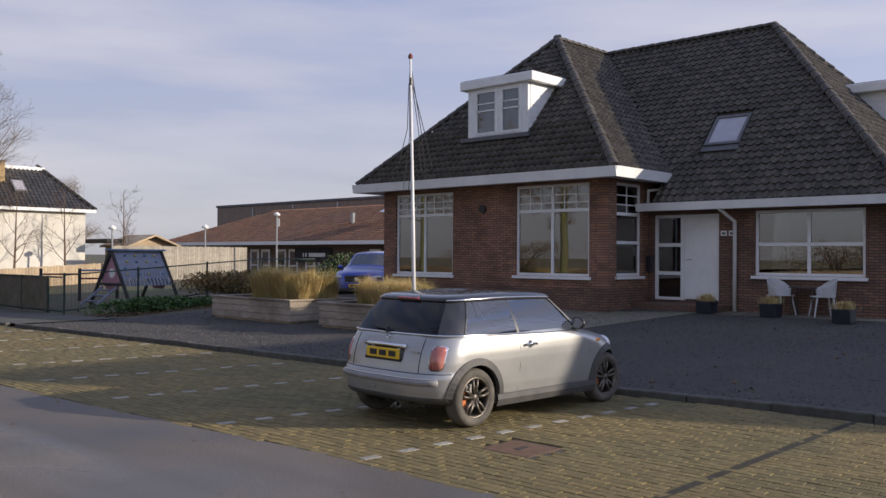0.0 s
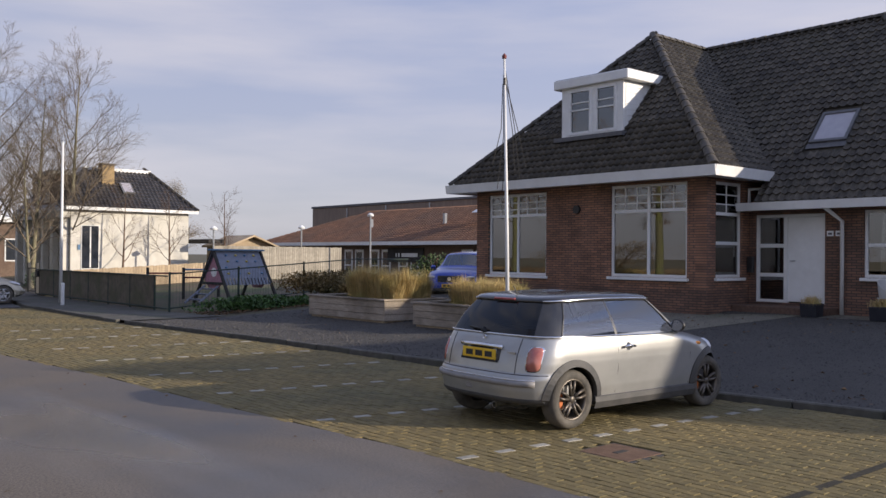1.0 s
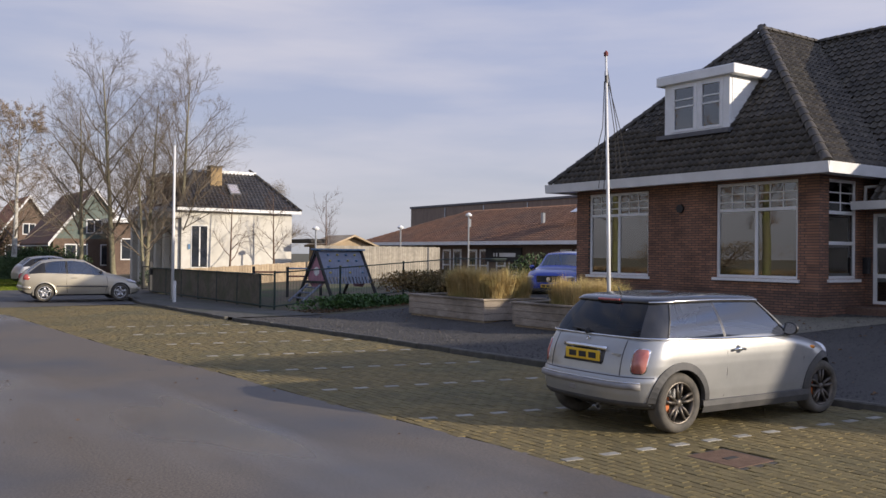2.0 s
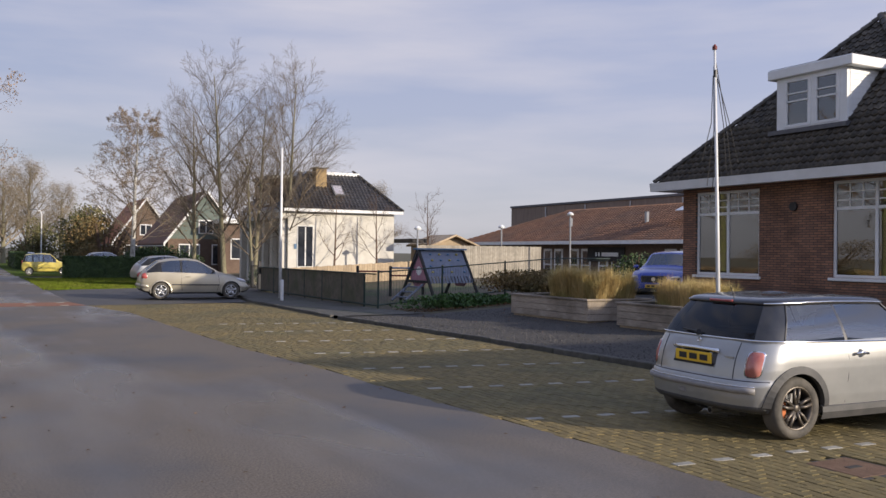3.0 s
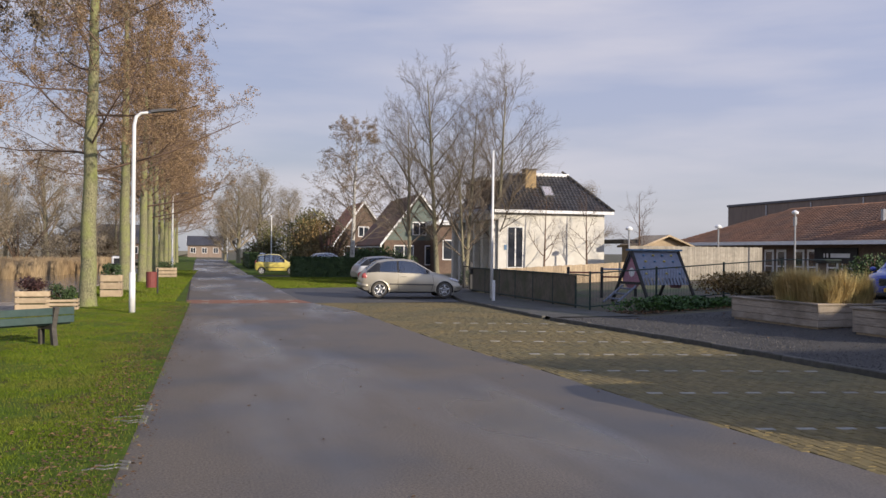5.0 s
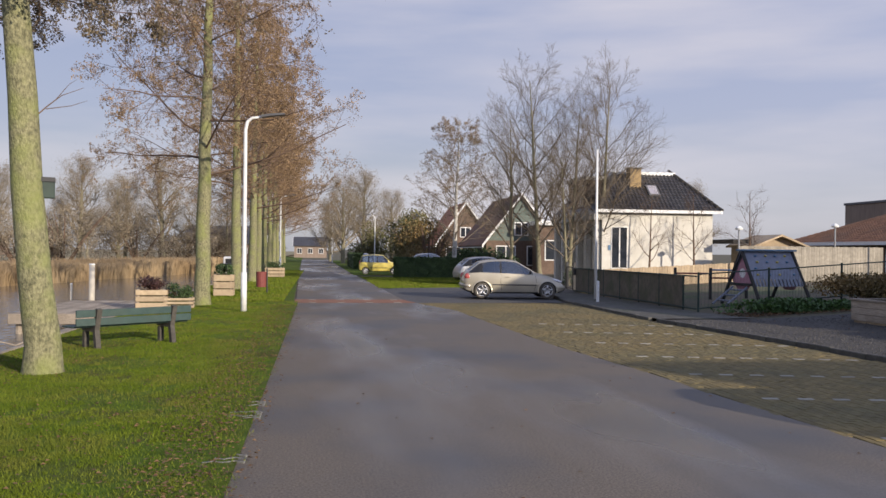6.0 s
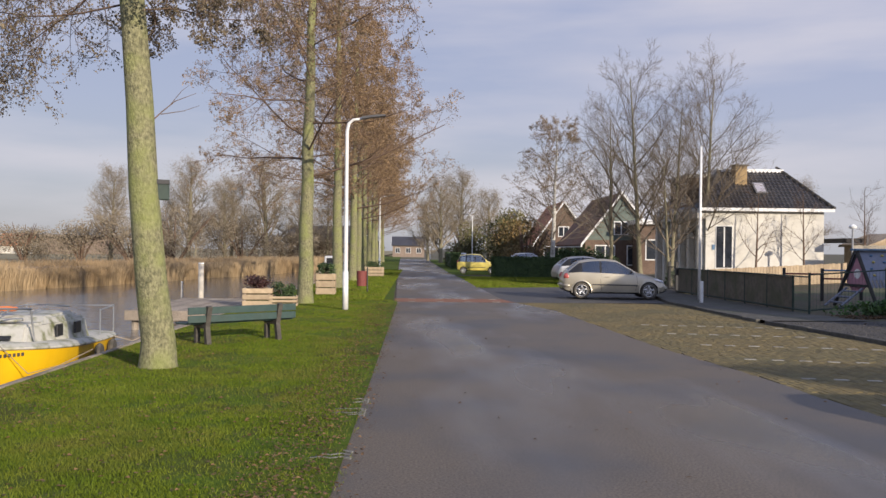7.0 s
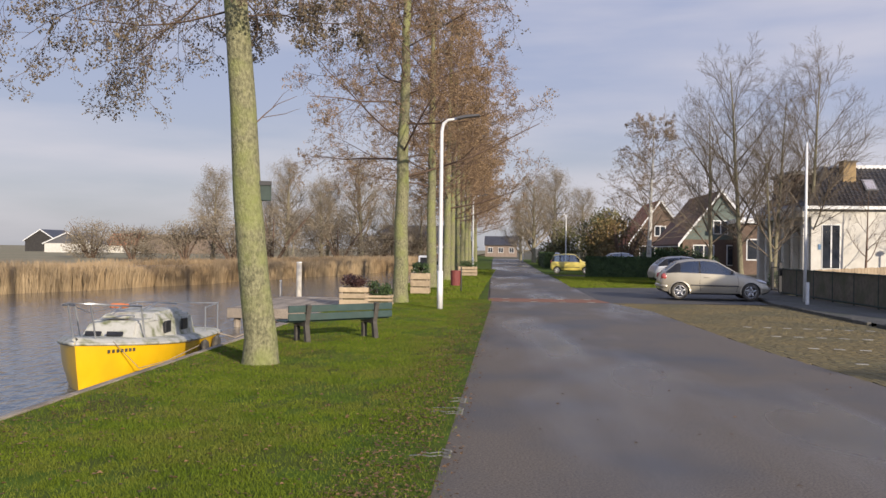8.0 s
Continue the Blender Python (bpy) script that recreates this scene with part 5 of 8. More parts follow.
M_TWIG = mat("brown_twig", (0.10, 0.065, 0.045), (0.17, 0.11, 0.075), 5, 0.9)
M_TWIG_PALE = mat("pale_twig", (0.13, 0.105, 0.078), (0.205, 0.165, 0.12), 5, 0.9)
# twigs of the far trees: distance haze put into a paler colour
M_TWIG_HAZE = mat("haze_paled_twig", (0.195, 0.16, 0.11), (0.285, 0.235, 0.165), 3, 0.95, vary=0.2, island=True)
M_LEAF_TAN = mat("tan_birch_leaf", (0.16, 0.115, 0.07), (0.27, 0.195, 0.12), 3, 0.8, vary=0.3, island=True)
M_LEAF_OLIVE = mat("olive_leaf", (0.075, 0.085, 0.03), (0.17, 0.145, 0.055), 1.0, 0.75, vary=0.35, island=True)
M_LEAF_BROWN = mat("brown_alder_leaf", (0.19, 0.122, 0.062), (0.31, 0.205, 0.108), 3, 0.75, vary=0.4, island=True)
M_LEAF_DULL = mat("dull_leaf", (0.095, 0.074, 0.048), (0.18, 0.14, 0.085), 3, 0.75, vary=0.4, island=True)
M_LEAF_GREEN = mat("evergreen_leaf", (0.025, 0.05, 0.015), (0.06, 0.10, 0.03), 3, 0.7, vary=0.4, island=True)
M_LEAF_RUST = mat("rust_leaf", (0.095, 0.085, 0.032), (0.25, 0.155, 0.055), 1.2, 0.75, vary=0.4, island=True)


class Wood:
    """Gathers tapered limbs and leaf places of one tree."""

    def __init__(self, seed):
        self.r, self.v, self.f, self.tips = random.Random(seed), [], [], []

    def limb(self, pts, radii, seg):
        base, ref = len(self.v), Vector((0.31, 0.95, 0.05))
        for k, p in enumerate(pts):
            d = (pts[min(k + 1, len(pts) - 1)] - pts[max(k - 1, 0)]).normalized()
            a = d.cross(ref).normalized()
            b = d.cross(a)
            self.v += [tuple(p + (a * math.cos(6.2832 * s / seg) + b * math.sin(6.2832 * s / seg)) * radii[k]) for s in range(seg)]
        for k in range(len(pts) - 1):
            i = base + k * seg
            self.f += [(i + s, i + (s + 1) % seg, i + seg + (s + 1) % seg, i + seg + s) for s in range(seg)]

    def line(self, p, d, length, n, wobble, lift):
        pts = [p]
        for _ in range(n):
            d = (d + Vector((self.r.gauss(0, wobble), self.r.gauss(0, wobble), self.r.gauss(0, wobble) + lift))).normalized()
            pts.append(pts[-1] + d * (length / n))
        return pts

    def grow(self, p, d, length, radius, level, plan):
        n, wobble, lift, kids, lo, angle, ratio = plan[level]
        pts = self.line(p, d, length, n, wobble, lift)
        radii = [radius * (1 - 0.72 * k / n) for k in range(n + 1)]
        self.limb(pts, radii, 6 if radius > 0.06 else 4 if radius > 0.02 else 3)
        if level + 1 == len(plan):
            self.tips += [(q, (pts[-1] - pts[0]).normalized()) for q in pts[1:]]
            return
        for k in range(kids):
            t = lo + (1 - lo) * (k + self.r.random()) / kids
            i = min(int(t * n), n - 1)
            q = pts[i].lerp(pts[i + 1], t * n - i)
            dd = (pts[i + 1] - pts[i]).normalized()
            side = dd.cross(Vector((self.r.gauss(0, 1), self.r.gauss(0, 1), self.r.gauss(0, 1)))).normalized()
            a = radians(angle) * self.r.uniform(0.7, 1.3)
            self.grow(q, (dd * math.cos(a) + side * math.sin(a)).normalized(), length * ratio * self.r.uniform(0.65, 1.15) * (1.15 - 0.5 * t), max(0.004, radii[i] * 0.55), level + 1, plan)

    def wood_mesh(self, name, material):
        me = bpy.data.meshes.new(name)
        me.from_pydata(self.v, [], self.f)
        me.polygons.foreach_set("use_smooth", [True] * len(me.polygons))
        me.materials.append(material)
        return me

    def leaf_mesh(self, name, material, share, size, droop=0.5, slim=0.62):
        v, f = [], []
        for q, d in self.tips:
            k = int(share) + (self.r.random() < share % 1)
            for _ in range(k):
                c = q + Vector([self.r.gauss(0, size * 1.3) for _ in range(3)])
                a = Vector((self.r.gauss(0, 1), self.r.gauss(0, 1), self.r.gauss(0, 0.6) - droop)).normalized()
                b = a.cross(Vector((self.r.gauss(0, 1), self.r.gauss(0, 1), self.r.gauss(0, 1)))).normalized()
                s = size * self.r.uniform(0.6, 1.2)
                n = len(v)
                fold = a.cross(b) * s * 0.25
                v += [tuple(c - a * s), tuple(c + b * s * slim + fold * slim), tuple(c + a * s), tuple(c - b * s * slim + fold * slim)]
                f += [(n, n + 1, n + 2), (n, n + 2, n + 3)]
        me = bpy.data.meshes.new(name)
        me.from_pydata(v, [], f)
        me.materials.append(material)
        return me


def tree(name, label, m, seed, height, radius, lean, fork, limbs, plan, bark, twig, leaf=None, share=1.0, size=0.05, limb_len=0.36, group="", limb_angle=60, droop=0.5, slim=0.62, limb_r=0.45, low=()):
    """A tree: trunk to the top, limbs from the fork up, further low limbs (height, bearing, length, angle), twigs, and leaves as a crown."""
    top = thing(name, label, "tree", m, group)
    w = Wood(seed)
    n = 12
    pts = [Vector((lean[0] * k / n + w.r.gauss(0, 0.012 * height / 10) * (k > 0), lean[1] * k / n + w.r.gauss(0, 0.012 * height / 10) * (k > 0), height * k / n - 0.05)) for k in range(n + 1)]
    rad = [radius * (1.0 - 0.88 * (k / n) ** 1.15) for k in range(n + 1)]
    trunk = Wood(seed)
    trunk.limb([pts[0] - Vector((0, 0, 0.05)), pts[0] + Vector((0, 0, 0.12)), pts[0] + Vector((0, 0, 0.45)), *pts[1:]], [radius * 1.34, radius * 1.16, radius * 1.04, *rad[1:]], 14)
    for k in range(limbs):
        t = fork + (0.97 - fork) * (k + w.r.random() * 0.8) / limbs
        i = min(int(t * n), n - 1)
        q = pts[i].lerp(pts[i + 1], t * n - i)
        az = k * 2.4 + w.r.uniform(-0.4, 0.4)
        a = radians(limb_angle) * w.r.uniform(0.75, 1.2)
        d = Vector((math.cos(az) * math.sin(a), math.sin(az) * math.sin(a), math.cos(a)))
        w.grow(q, d, height * limb_len * (1.12 - 0.75 * (t - fork) / (1 - fork)) * w.r.uniform(0.8, 1.1), rad[i] * limb_r, 0, plan)
    for z, az, ln, ang in low:
        i = int(z / height * n)
        a = radians(ang)
        w.grow(pts[i].lerp(pts[i + 1], z / height * n - i), Vector((math.cos(az) * math.sin(a), math.sin(az) * math.sin(a), math.cos(a))), ln, rad[i] * 0.11, 0, plan)
    for nm, me in (("trunk", trunk.wood_mesh("trunk", bark)), ("crown", w.wood_mesh("crown", twig))):
        ob = new(nm, me)
        ob.parent = top
    if leaf:
        ob = new("foliage", w.leaf_mesh("foliage", leaf, share, size, droop, slim))
        ob.parent = ob.parent or top
        ob["kind"] = "stuff"
    return top


#        points, wobble, lift, children, from, angle, ratio
PLAN_ALDER = [(6, 0.10, 0.02, 8, 0.2, 48, 0.5), (5, 0.14, -0.01, 6, 0.15, 45, 0.5), (4, 0.16, -0.03, 4, 0.2, 45, 0.6), (3, 0.2, -0.05, 0, 0, 0, 0)]
PLAN_DROOP = [(8, 0.09, -0.012, 9, 0.15, 50, 0.42), (5, 0.14, -0.04, 6, 0.15, 48, 0.5), (4, 0.16, -0.05, 4, 0.2, 45, 0.6), (3, 0.2, -0.08, 0, 0, 0, 0)]
PLAN_BARE = [(7, 0.06, 0.035, 8, 0.15, 36, 0.52), (6, 0.08, 0.03, 7, 0.12, 34, 0.55), (5, 0.09, 0.02, 5, 0.15, 32, 0.62), (3, 0.09, 0.01, 0, 0, 0, 0)]
PLAN_FAR = [(5, 0.09, 0.05, 7, 0.2, 38, 0.55), (4, 0.1, 0.03, 6, 0.15, 38, 0.6), (3, 0.12, 0.02, 0, 0, 0, 0)]

PLAN_HAZE = [(5, 0.08, 0.05, 8, 0.15, 36, 0.55), (4, 0.1, 0.03, 8, 0.1, 36, 0.62), (3, 0.12, 0.02, 0, 0, 0, 0)]

alder = tree("alder_tree", "tall alder with mossy trunk and sparse brown leaves", pose(-4.08, 13.05, 0.0), 5, 15.5, 0.235, (-1.2, -0.35), 0.40, 20, PLAN_DROOP, M_BARK, M_TWIG, M_LEAF_DULL, 2.8, 0.025, 0.33, "row of trees along the canal", 94, 0.9, 0.62, 0.24, low=((5.3, 3.1, 3.3, 96), (5.8, 3.7, 3.2, 100), (5.7, 2.6, 3.0, 97), (5.2, 0.2, 1.9, 84), (5.6, -0.5, 1.9, 92), (5.5, 1.2, 1.8, 90), (6.1, 2.9, 3.6, 102), (6.0, 0.7, 2.4, 98)))
shoot = tube([(-0.16, -0.05, 3.52), (0.03, 0.0, 3.72), (0.20, 0.03, 3.87), (0.48, 0.1, 4.0)], [0.012, 0.009, 0.006, 0.003], 5)
tube([(0.0, 0.0, 3.67), (0.32, 0.04, 3.73), (0.53, 0.1, 3.82)], [0.007, 0.005, 0.002], 5, shoot)
tube([(0.12, 0.02, 3.80), (0.30, 0.0, 4.02), (0.40, 0.02, 4.10)], [0.006, 0.004, 0.002], 5, shoot)
part("side_shoot", shoot, M_TWIG, alder)
alder_full = tree("alder_tree", "tall alder with dense rust-brown leaves along the road", pose(-3.86, 28.2, 0.0), 11, 15.0, 0.24, (0.15, 0.1), 0.27, 34, PLAN_ALDER, M_BARK, M_TWIG, M_LEAF_BROWN, 4.2, 0.027, 0.265, "row of trees along the canal", 74, limb_r=0.20)
ra = random.Random(8)
alder_far = tree("alder_tree", "tall alder with dense rust-brown leaves along the road", pose(-3.8, 48.3, 0.0), 12, 14.3, 0.23, (0.15, 0.1), 0.27, 34, PLAN_FAR, M_BARK, M_TWIG, M_LEAF_BROWN, 8.0, 0.044, 0.28, "row of trees along the canal", 72, limb_r=0.24)
for y, s in ((39.0, 0.98), (56.0, 0.92), (64.0, 0.95), (73.0, 0.9), (82.0, 0.92), (92.0, 0.9), (104.0, 0.9), (118.0, 0.9)):
    c = copy_thing(alder_full if y < 45 else alder_far, pose(-3.7 - 0.012 * (y - 30), y, 0, 0, 0, ra.uniform(0, 360)))
    c.scale = (s, s, s)

# bare trees between the fence and the white house
bare = tree("bare_tree", "slender bare tree with fine pale twigs", pose(10.9, 43.8, 0.05), 21, 10.5, 0.135, (-0.6, 0.2), 0.16, 20, PLAN_BARE, M_BARK_GREY, M_TWIG_PALE, None, 1.0, 0.11, 0.47, "bare trees by the white house", 42, -0.3, 0.05)
for x, y, rz, s in ((9.6, 44.6, 80, 0.82), (12.2, 43.2, 200, 0.86), (13.6, 42.6, 140, 0.95), (11.6, 41.3, 30, 0.6)):
    c = copy_thing(bare, pose(x, y, rise(x), 0, 0, rz))
    c.scale = (s, s, s)
birch = tree("birch_tree", "birch with white trunk and sparse tan leaves", pose(8.55, 57.5, 0.0), 31, 10.4, 0.17, (0.3, 0.0), 0.20, 34, PLAN_FAR, M_BIRCH, M_TWIG_PALE, M_LEAF_TAN, 7.0, 0.032, 0.33, limb_angle=62, limb_r=0.3)
# wall-side shrubs before the white house
shrub = tree("bare_shrub", "thin bare garden tree before a white wall", pose(15.6, 41.0, 0.3), 41, 4.3, 0.06, (0.1, 0), 0.2, 10, PLAN_FAR, M_TWIG, M_TWIG, None, limb_len=0.42, group="shrubs by the white wall", limb_angle=48)
copy_thing(shrub, pose(17.9, 41.0, 0.38, 0, 0, 110))
copy_thing(shrub, pose(20.6, 40.6, 0.5, 0, 0, 220))
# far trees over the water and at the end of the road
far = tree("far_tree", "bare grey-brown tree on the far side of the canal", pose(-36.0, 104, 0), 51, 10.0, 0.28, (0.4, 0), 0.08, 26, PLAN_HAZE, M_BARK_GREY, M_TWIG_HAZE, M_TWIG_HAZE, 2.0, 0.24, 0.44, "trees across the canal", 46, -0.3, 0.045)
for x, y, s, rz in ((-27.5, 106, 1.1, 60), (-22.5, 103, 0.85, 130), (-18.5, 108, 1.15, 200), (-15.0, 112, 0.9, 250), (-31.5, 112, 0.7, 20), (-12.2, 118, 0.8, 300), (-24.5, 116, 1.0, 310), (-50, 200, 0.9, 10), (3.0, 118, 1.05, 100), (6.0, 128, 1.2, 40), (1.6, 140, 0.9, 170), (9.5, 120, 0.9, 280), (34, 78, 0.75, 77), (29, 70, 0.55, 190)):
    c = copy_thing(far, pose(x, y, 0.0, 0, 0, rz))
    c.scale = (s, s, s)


def leaf_clump(name, label, m, seed, radii, count, size, leaf, category="shrub", group=""):
    """A rounded but uneven mass of leaves on a few stems."""
    top = thing(name, label, category, m, group)
    r = random.Random(seed)
    v, f = [], []
    stems = Wood(seed)
    for k in range(9):
        tip = Vector((r.uniform(-0.7, 0.7) * radii[0], r.uniform(-0.7, 0.7) * radii[1], radii[2] * r.uniform(1.1, 1.8)))
        stems.limb([Vector((tip.x * 0.1, tip.y * 0.1, -0.05)), tip * 0.5, tip], [0.04 * radii[2], 0.03 * radii[2], 0.01 * radii[2]], 5)
    lumps = [(Vector((r.uniform(-0.6, 0.6) * radii[0], r.uniform(-0.6, 0.6) * radii[1], radii[2] * r.uniform(0.2, 1.45))), r.uniform(0.3, 0.6)) for _ in range(18)]
    for _ in range(count):
        c, g = r.choice(lumps)
        d = Vector((r.gauss(0, 1), r.gauss(0, 1), r.gauss(0, 1))).normalized() * (g * r.random() ** 0.4)
        p = c + Vector((d.x * radii[0], d.y * radii[1], d.z * radii[2]))
        p.z = max(p.z, 0.02)
        a = Vector((r.gauss(0, 1), r.gauss(0, 1), r.gauss(0, 1))).normalized()
        b = a.cross(Vector((r.gauss(0, 1), r.gauss(0, 1), r.gauss(0, 1)))).normalized()
        s = size * r.uniform(0.6, 1.3)
        n = len(v)
        v += [tuple(p - a * s), tuple(p + b * s * 0.6), tuple(p + a * s), tuple(p - b * s * 0.6)]
        f.append((n, n + 1, n + 2, n + 3))
    ob = new("stem_cluster", stems.wood_mesh("stem_cluster", M_TWIG))
    ob.parent, ob["kind"] = top, "stuff"
    me = bpy.data.meshes.new("foliage")
    me.from_pydata(v, [], f)
    me.materials.append(leaf)
    ob = new("foliage", me)
    ob.parent, ob["kind"] = top, "stuff"
    return top


leaf_clump("garden_tree", "low garden tree with green and rust leaves", pose(9.0, 74, 0.0), 61, (3.2, 2.6, 2.4), 9000, 0.085, M_LEAF_RUST, "tree")
leaf_clump("evergreen_tree", "olive-green garden tree beside the road", pose(4.9, 96, 0.0), 62, (2.4, 2.6, 2.4), 7000, 0.11, M_LEAF_OLIVE, "tree", "evergreens in the gardens")
leaf_clump("evergreen_tree", "olive-green garden tree beside the road", pose(9.0, 88, 0.0), 63, (3.0, 2.4, 3.2), 8000, 0.13, M_LEAF_OLIVE, "tree", "evergreens in the gardens")
leaf_clump("evergreen_shrub", "dark round shrub beside the gable house", pose(10.6, 59.0, 0.0), 64, (3.0, 1.1, 1.1), 6500, 0.075, M_LEAF_GREEN)
leaf_clump("round_bush", "clipped dark bush before the white house", pose(11.6, 39.2, 0.1), 65, (0.8, 0.7, 0.5), 1500, 0.05, M_LEAF_GREEN)
leaf_clump("ivy_bed", "low green ivy and weeds along the fence", pose(13.4, 23.3, 0.12), 66, (2.6, 0.6, 0.24), 5200, 0.055, mat("ivy_leaf", (0.03, 0.075, 0.015), (0.07, 0.14, 0.03), 3, 0.6, vary=0.4, island=True))
leaf_clump("dark_hedge_shrub", "brown-green shrubs along the yard fence", pose(17.0, 24.6, 0.35), 67, (2.6, 0.8, 0.50), 15000, 0.045, M_LEAF_RUST, group="shrubs along the fence")
leaf_clump("conifer_shrub", "small dark conifers before the low building", pose(31.0, 36.4, 0.3), 68, (1.8, 0.9, 0.9), 2200, 0.08, M_LEAF_GREEN, group="shrubs by the low building")
leaf_clump("road_shrub", "light green shrub beside the parked cars", pose(9.4, 53.5, 0.0), 69, (0.8, 0.7, 0.5), 1100, 0.06, M_LEAF_GREEN)

# ---- street furniture, yard and canal side ----
M_POLE = mat("white_pole", (0.66, 0.66, 0.64), (0.76, 0.76, 0.74), 4, 0.4, spot=(0.5, 0.5, 0.46), spot_scale=1.2, spot_amount=0.4)
M_GALV = mat("galvanised_steel", (0.35, 0.36, 0.37), (0.45, 0.46, 0.47), 10, 0.45, metal=0.7)
M_OLDIRON = mat("dark_weathered_post", (0.05, 0.045, 0.038), (0.095, 0.085, 0.07), 7, 0.85, 0.3, 50)
M_GREENPAINT = mat("dark_green_paint", (0.026, 0.055, 0.050), (0.042, 0.076, 0.068), 6, 0.55, 0.1, spot=(0.06, 0.08, 0.06), spot_scale=2, spot_amount=0.4)
M_CONCRETE = mat("weathered_concrete", (0.16, 0.13, 0.10), (0.25, 0.21, 0.165), 7, 0.9, 0.3, 60, spot=(0.09, 0.085, 0.06), spot_scale=1.5, spot_amount=0.6)
M_OLDWOOD = mat("weathered_wood", (0.26, 0.215, 0.165), (0.41, 0.345, 0.27), 6, 0.85, 0.4, 40, spot=(0.10, 0.08, 0.055), spot_scale=1.2, spot_amount=0.6, vary=0.18, stretch=(6, 0.6, 6))
M_PALEWOOD = mat("pale_wood", (0.36, 0.27, 0.17), (0.50, 0.39, 0.25), 6, 0.8, 0.3, 40, spot=(0.28, 0.21, 0.14), spot_scale=1.0, spot_amount=0.5, vary=0.15)
M_GREYFENCE = mat("grey_fence_wood", (0.28, 0.25, 0.20), (0.40, 0.36, 0.29), 6, 0.85, 0.3, 40, spot=(0.2, 0.18, 0.14), spot_scale=1.0, spot_amount=0.5, vary=0.12)
M_PANEL = mat("dark_fence_panel", (0.095, 0.08, 0.058), (0.165, 0.14, 0.10), 6, 0.9, 0.5, 30, spot=(0.06, 0.075, 0.03), spot_scale=1.5, spot_amount=0.6, vary=0.15)
M_PILE = mat("pale_pile_timber", (0.46, 0.42, 0.35), (0.58, 0.53, 0.44), 7, 0.9, 0.3, 40)
M_FENCEGREEN = mat("fence_green", (0.012, 0.028, 0.022), (0.025, 0.048, 0.036), 6, 0.6)
M_WIRE = mat("green_wire", (0.02, 0.05, 0.03), (0.04, 0.08, 0.05), 6, 0.6)
M_REDPAINT = mat("faded_red_paint", (0.15, 0.035, 0.03), (0.22, 0.055, 0.045), 6, 0.7)
M_BLUEPAINT = mat("faded_blue_paint", (0.08, 0.17, 0.28), (0.12, 0.23, 0.36), 6, 0.6)
M_SLATE = mat("grey_blue_board", (0.165, 0.18, 0.225), (0.22, 0.24, 0.29), 6, 0.7)
M_PINK = mat("faded_pink_board", (0.40, 0.19, 0.24), (0.48, 0.25, 0.30), 6, 0.7)
M_HOLD = mat("yellow_hold", (0.45, 0.36, 0.08), (0.55, 0.45, 0.12), 6, 0.6)
M_GRASS_GOLD = mat("dry_ornamental_grass", (0.46, 0.33, 0.125), (0.64, 0.50, 0.24), 3, 0.8, vary=0.35, island=True, spot=(0.30, 0.30, 0.08), spot_scale=1.5, spot_amount=0.6)
M_REED = mat("dry_reed", (0.31, 0.225, 0.125), (0.42, 0.315, 0.185), 0.5, 0.85, vary=0.12, island=True, spot=(0.26, 0.155, 0.06), spot_scale=0.12, spot_amount=0.6)
M_REDBRICKBAND = mat("red_brick_paving", (0.20, 0.085, 0.05), (0.28, 0.13, 0.075), 8, 0.9, 0.4, 50)
M_LAMP = mat("lamp_head_grey", (0.06, 0.06, 0.065), (0.09, 0.09, 0.095), 6, 0.5)
M_LAMPWHITE = mat("opal_lamp_glass", (0.75, 0.75, 0.72), (0.82, 0.82, 0.80), 4, 0.3)

# kerb between parking bays and yard, one stone a metre
kerb = thing("kerb", "worn concrete kerb between parking bays and gravel yard", "kerb", kind="structure")
line = [Vector((x + 0.06, y, 0)) for x, y in KERB]
line2 = [Vector((8.32, 22.2, 0)), Vector((8.3, 29.8, 0)), Vector((9.2, 36.0, 0))]
rk = random.Random(3)
for pts in (line, line2):
    for a, b in zip(pts, pts[1:]):
        n = max(1, round((b - a).length))
        d = (b - a) / n
        for k in range(n):
            m = Matrix.Translation(a + d * (k + 0.5) + Vector((rk.uniform(-0.006, 0.006), 0, rk.uniform(-0.006, 0.006)))) @ Matrix.Rotation(math.atan2(d.y, d.x), 4, "Z")
            ob = part("kerb_stone", box(-d.length / 2 + 0.005, d.length / 2 - 0.005, -0.06, 0.06, -0.2, 0.085, 0.016), M_KERB, kerb)
            ob.matrix_basis = m

# path of slabs along the house, corner pen and side street
tagged(part("house_path", polys([[(14.9, 10.3, rise(14.9) + 0.012), (15.2, 11.9, rise(15.2) + 0.012), (17.88, 21.6, 0.452), (17.88, 11.4, 0.452)], [(14.9, 10.3, rise(14.9) + 0.012), (17.88, 11.4, 0.452), (19.75, 11.4, 0.512), (19.75, 3.0, 0.512), (19.0, 3.0, 0.512), (18.6, 9.6, 0.494)]]), M_SLAB), "mossy slab path along the house front", "path", kind="structure")
tagged(part("corner_pavement", polys([[(8.4, 21.9, 0.07), (10.0, 21.93, 0.07), (11.2, 21.95, 0.085), (10.72, 24.6, 0.055), (10.72, 38.5, 0.055), (9.3, 36.2, 0.06), (8.35, 29.8, 0.06)]]), M_KERB), "worn pavement before the fence", "pavement", kind="structure")
tagged(part("side_street", polys([[(2.72, 31.6, 0.002), (3.0, 29.6, 0.002), (8.2, 30.0, 0.002), (9.0, 36.2, 0.002), (16, 38.2, 0.33), (40, 39.5, 0.5), (40, 41.0, 0.5), (14, 40.6, 0.23), (8.0, 40.0, 0.002), (2.6, 41.0, 0.002)]]), M_ASPHALT_DARK), "dark asphalt side street mouth", "road", kind="structure")
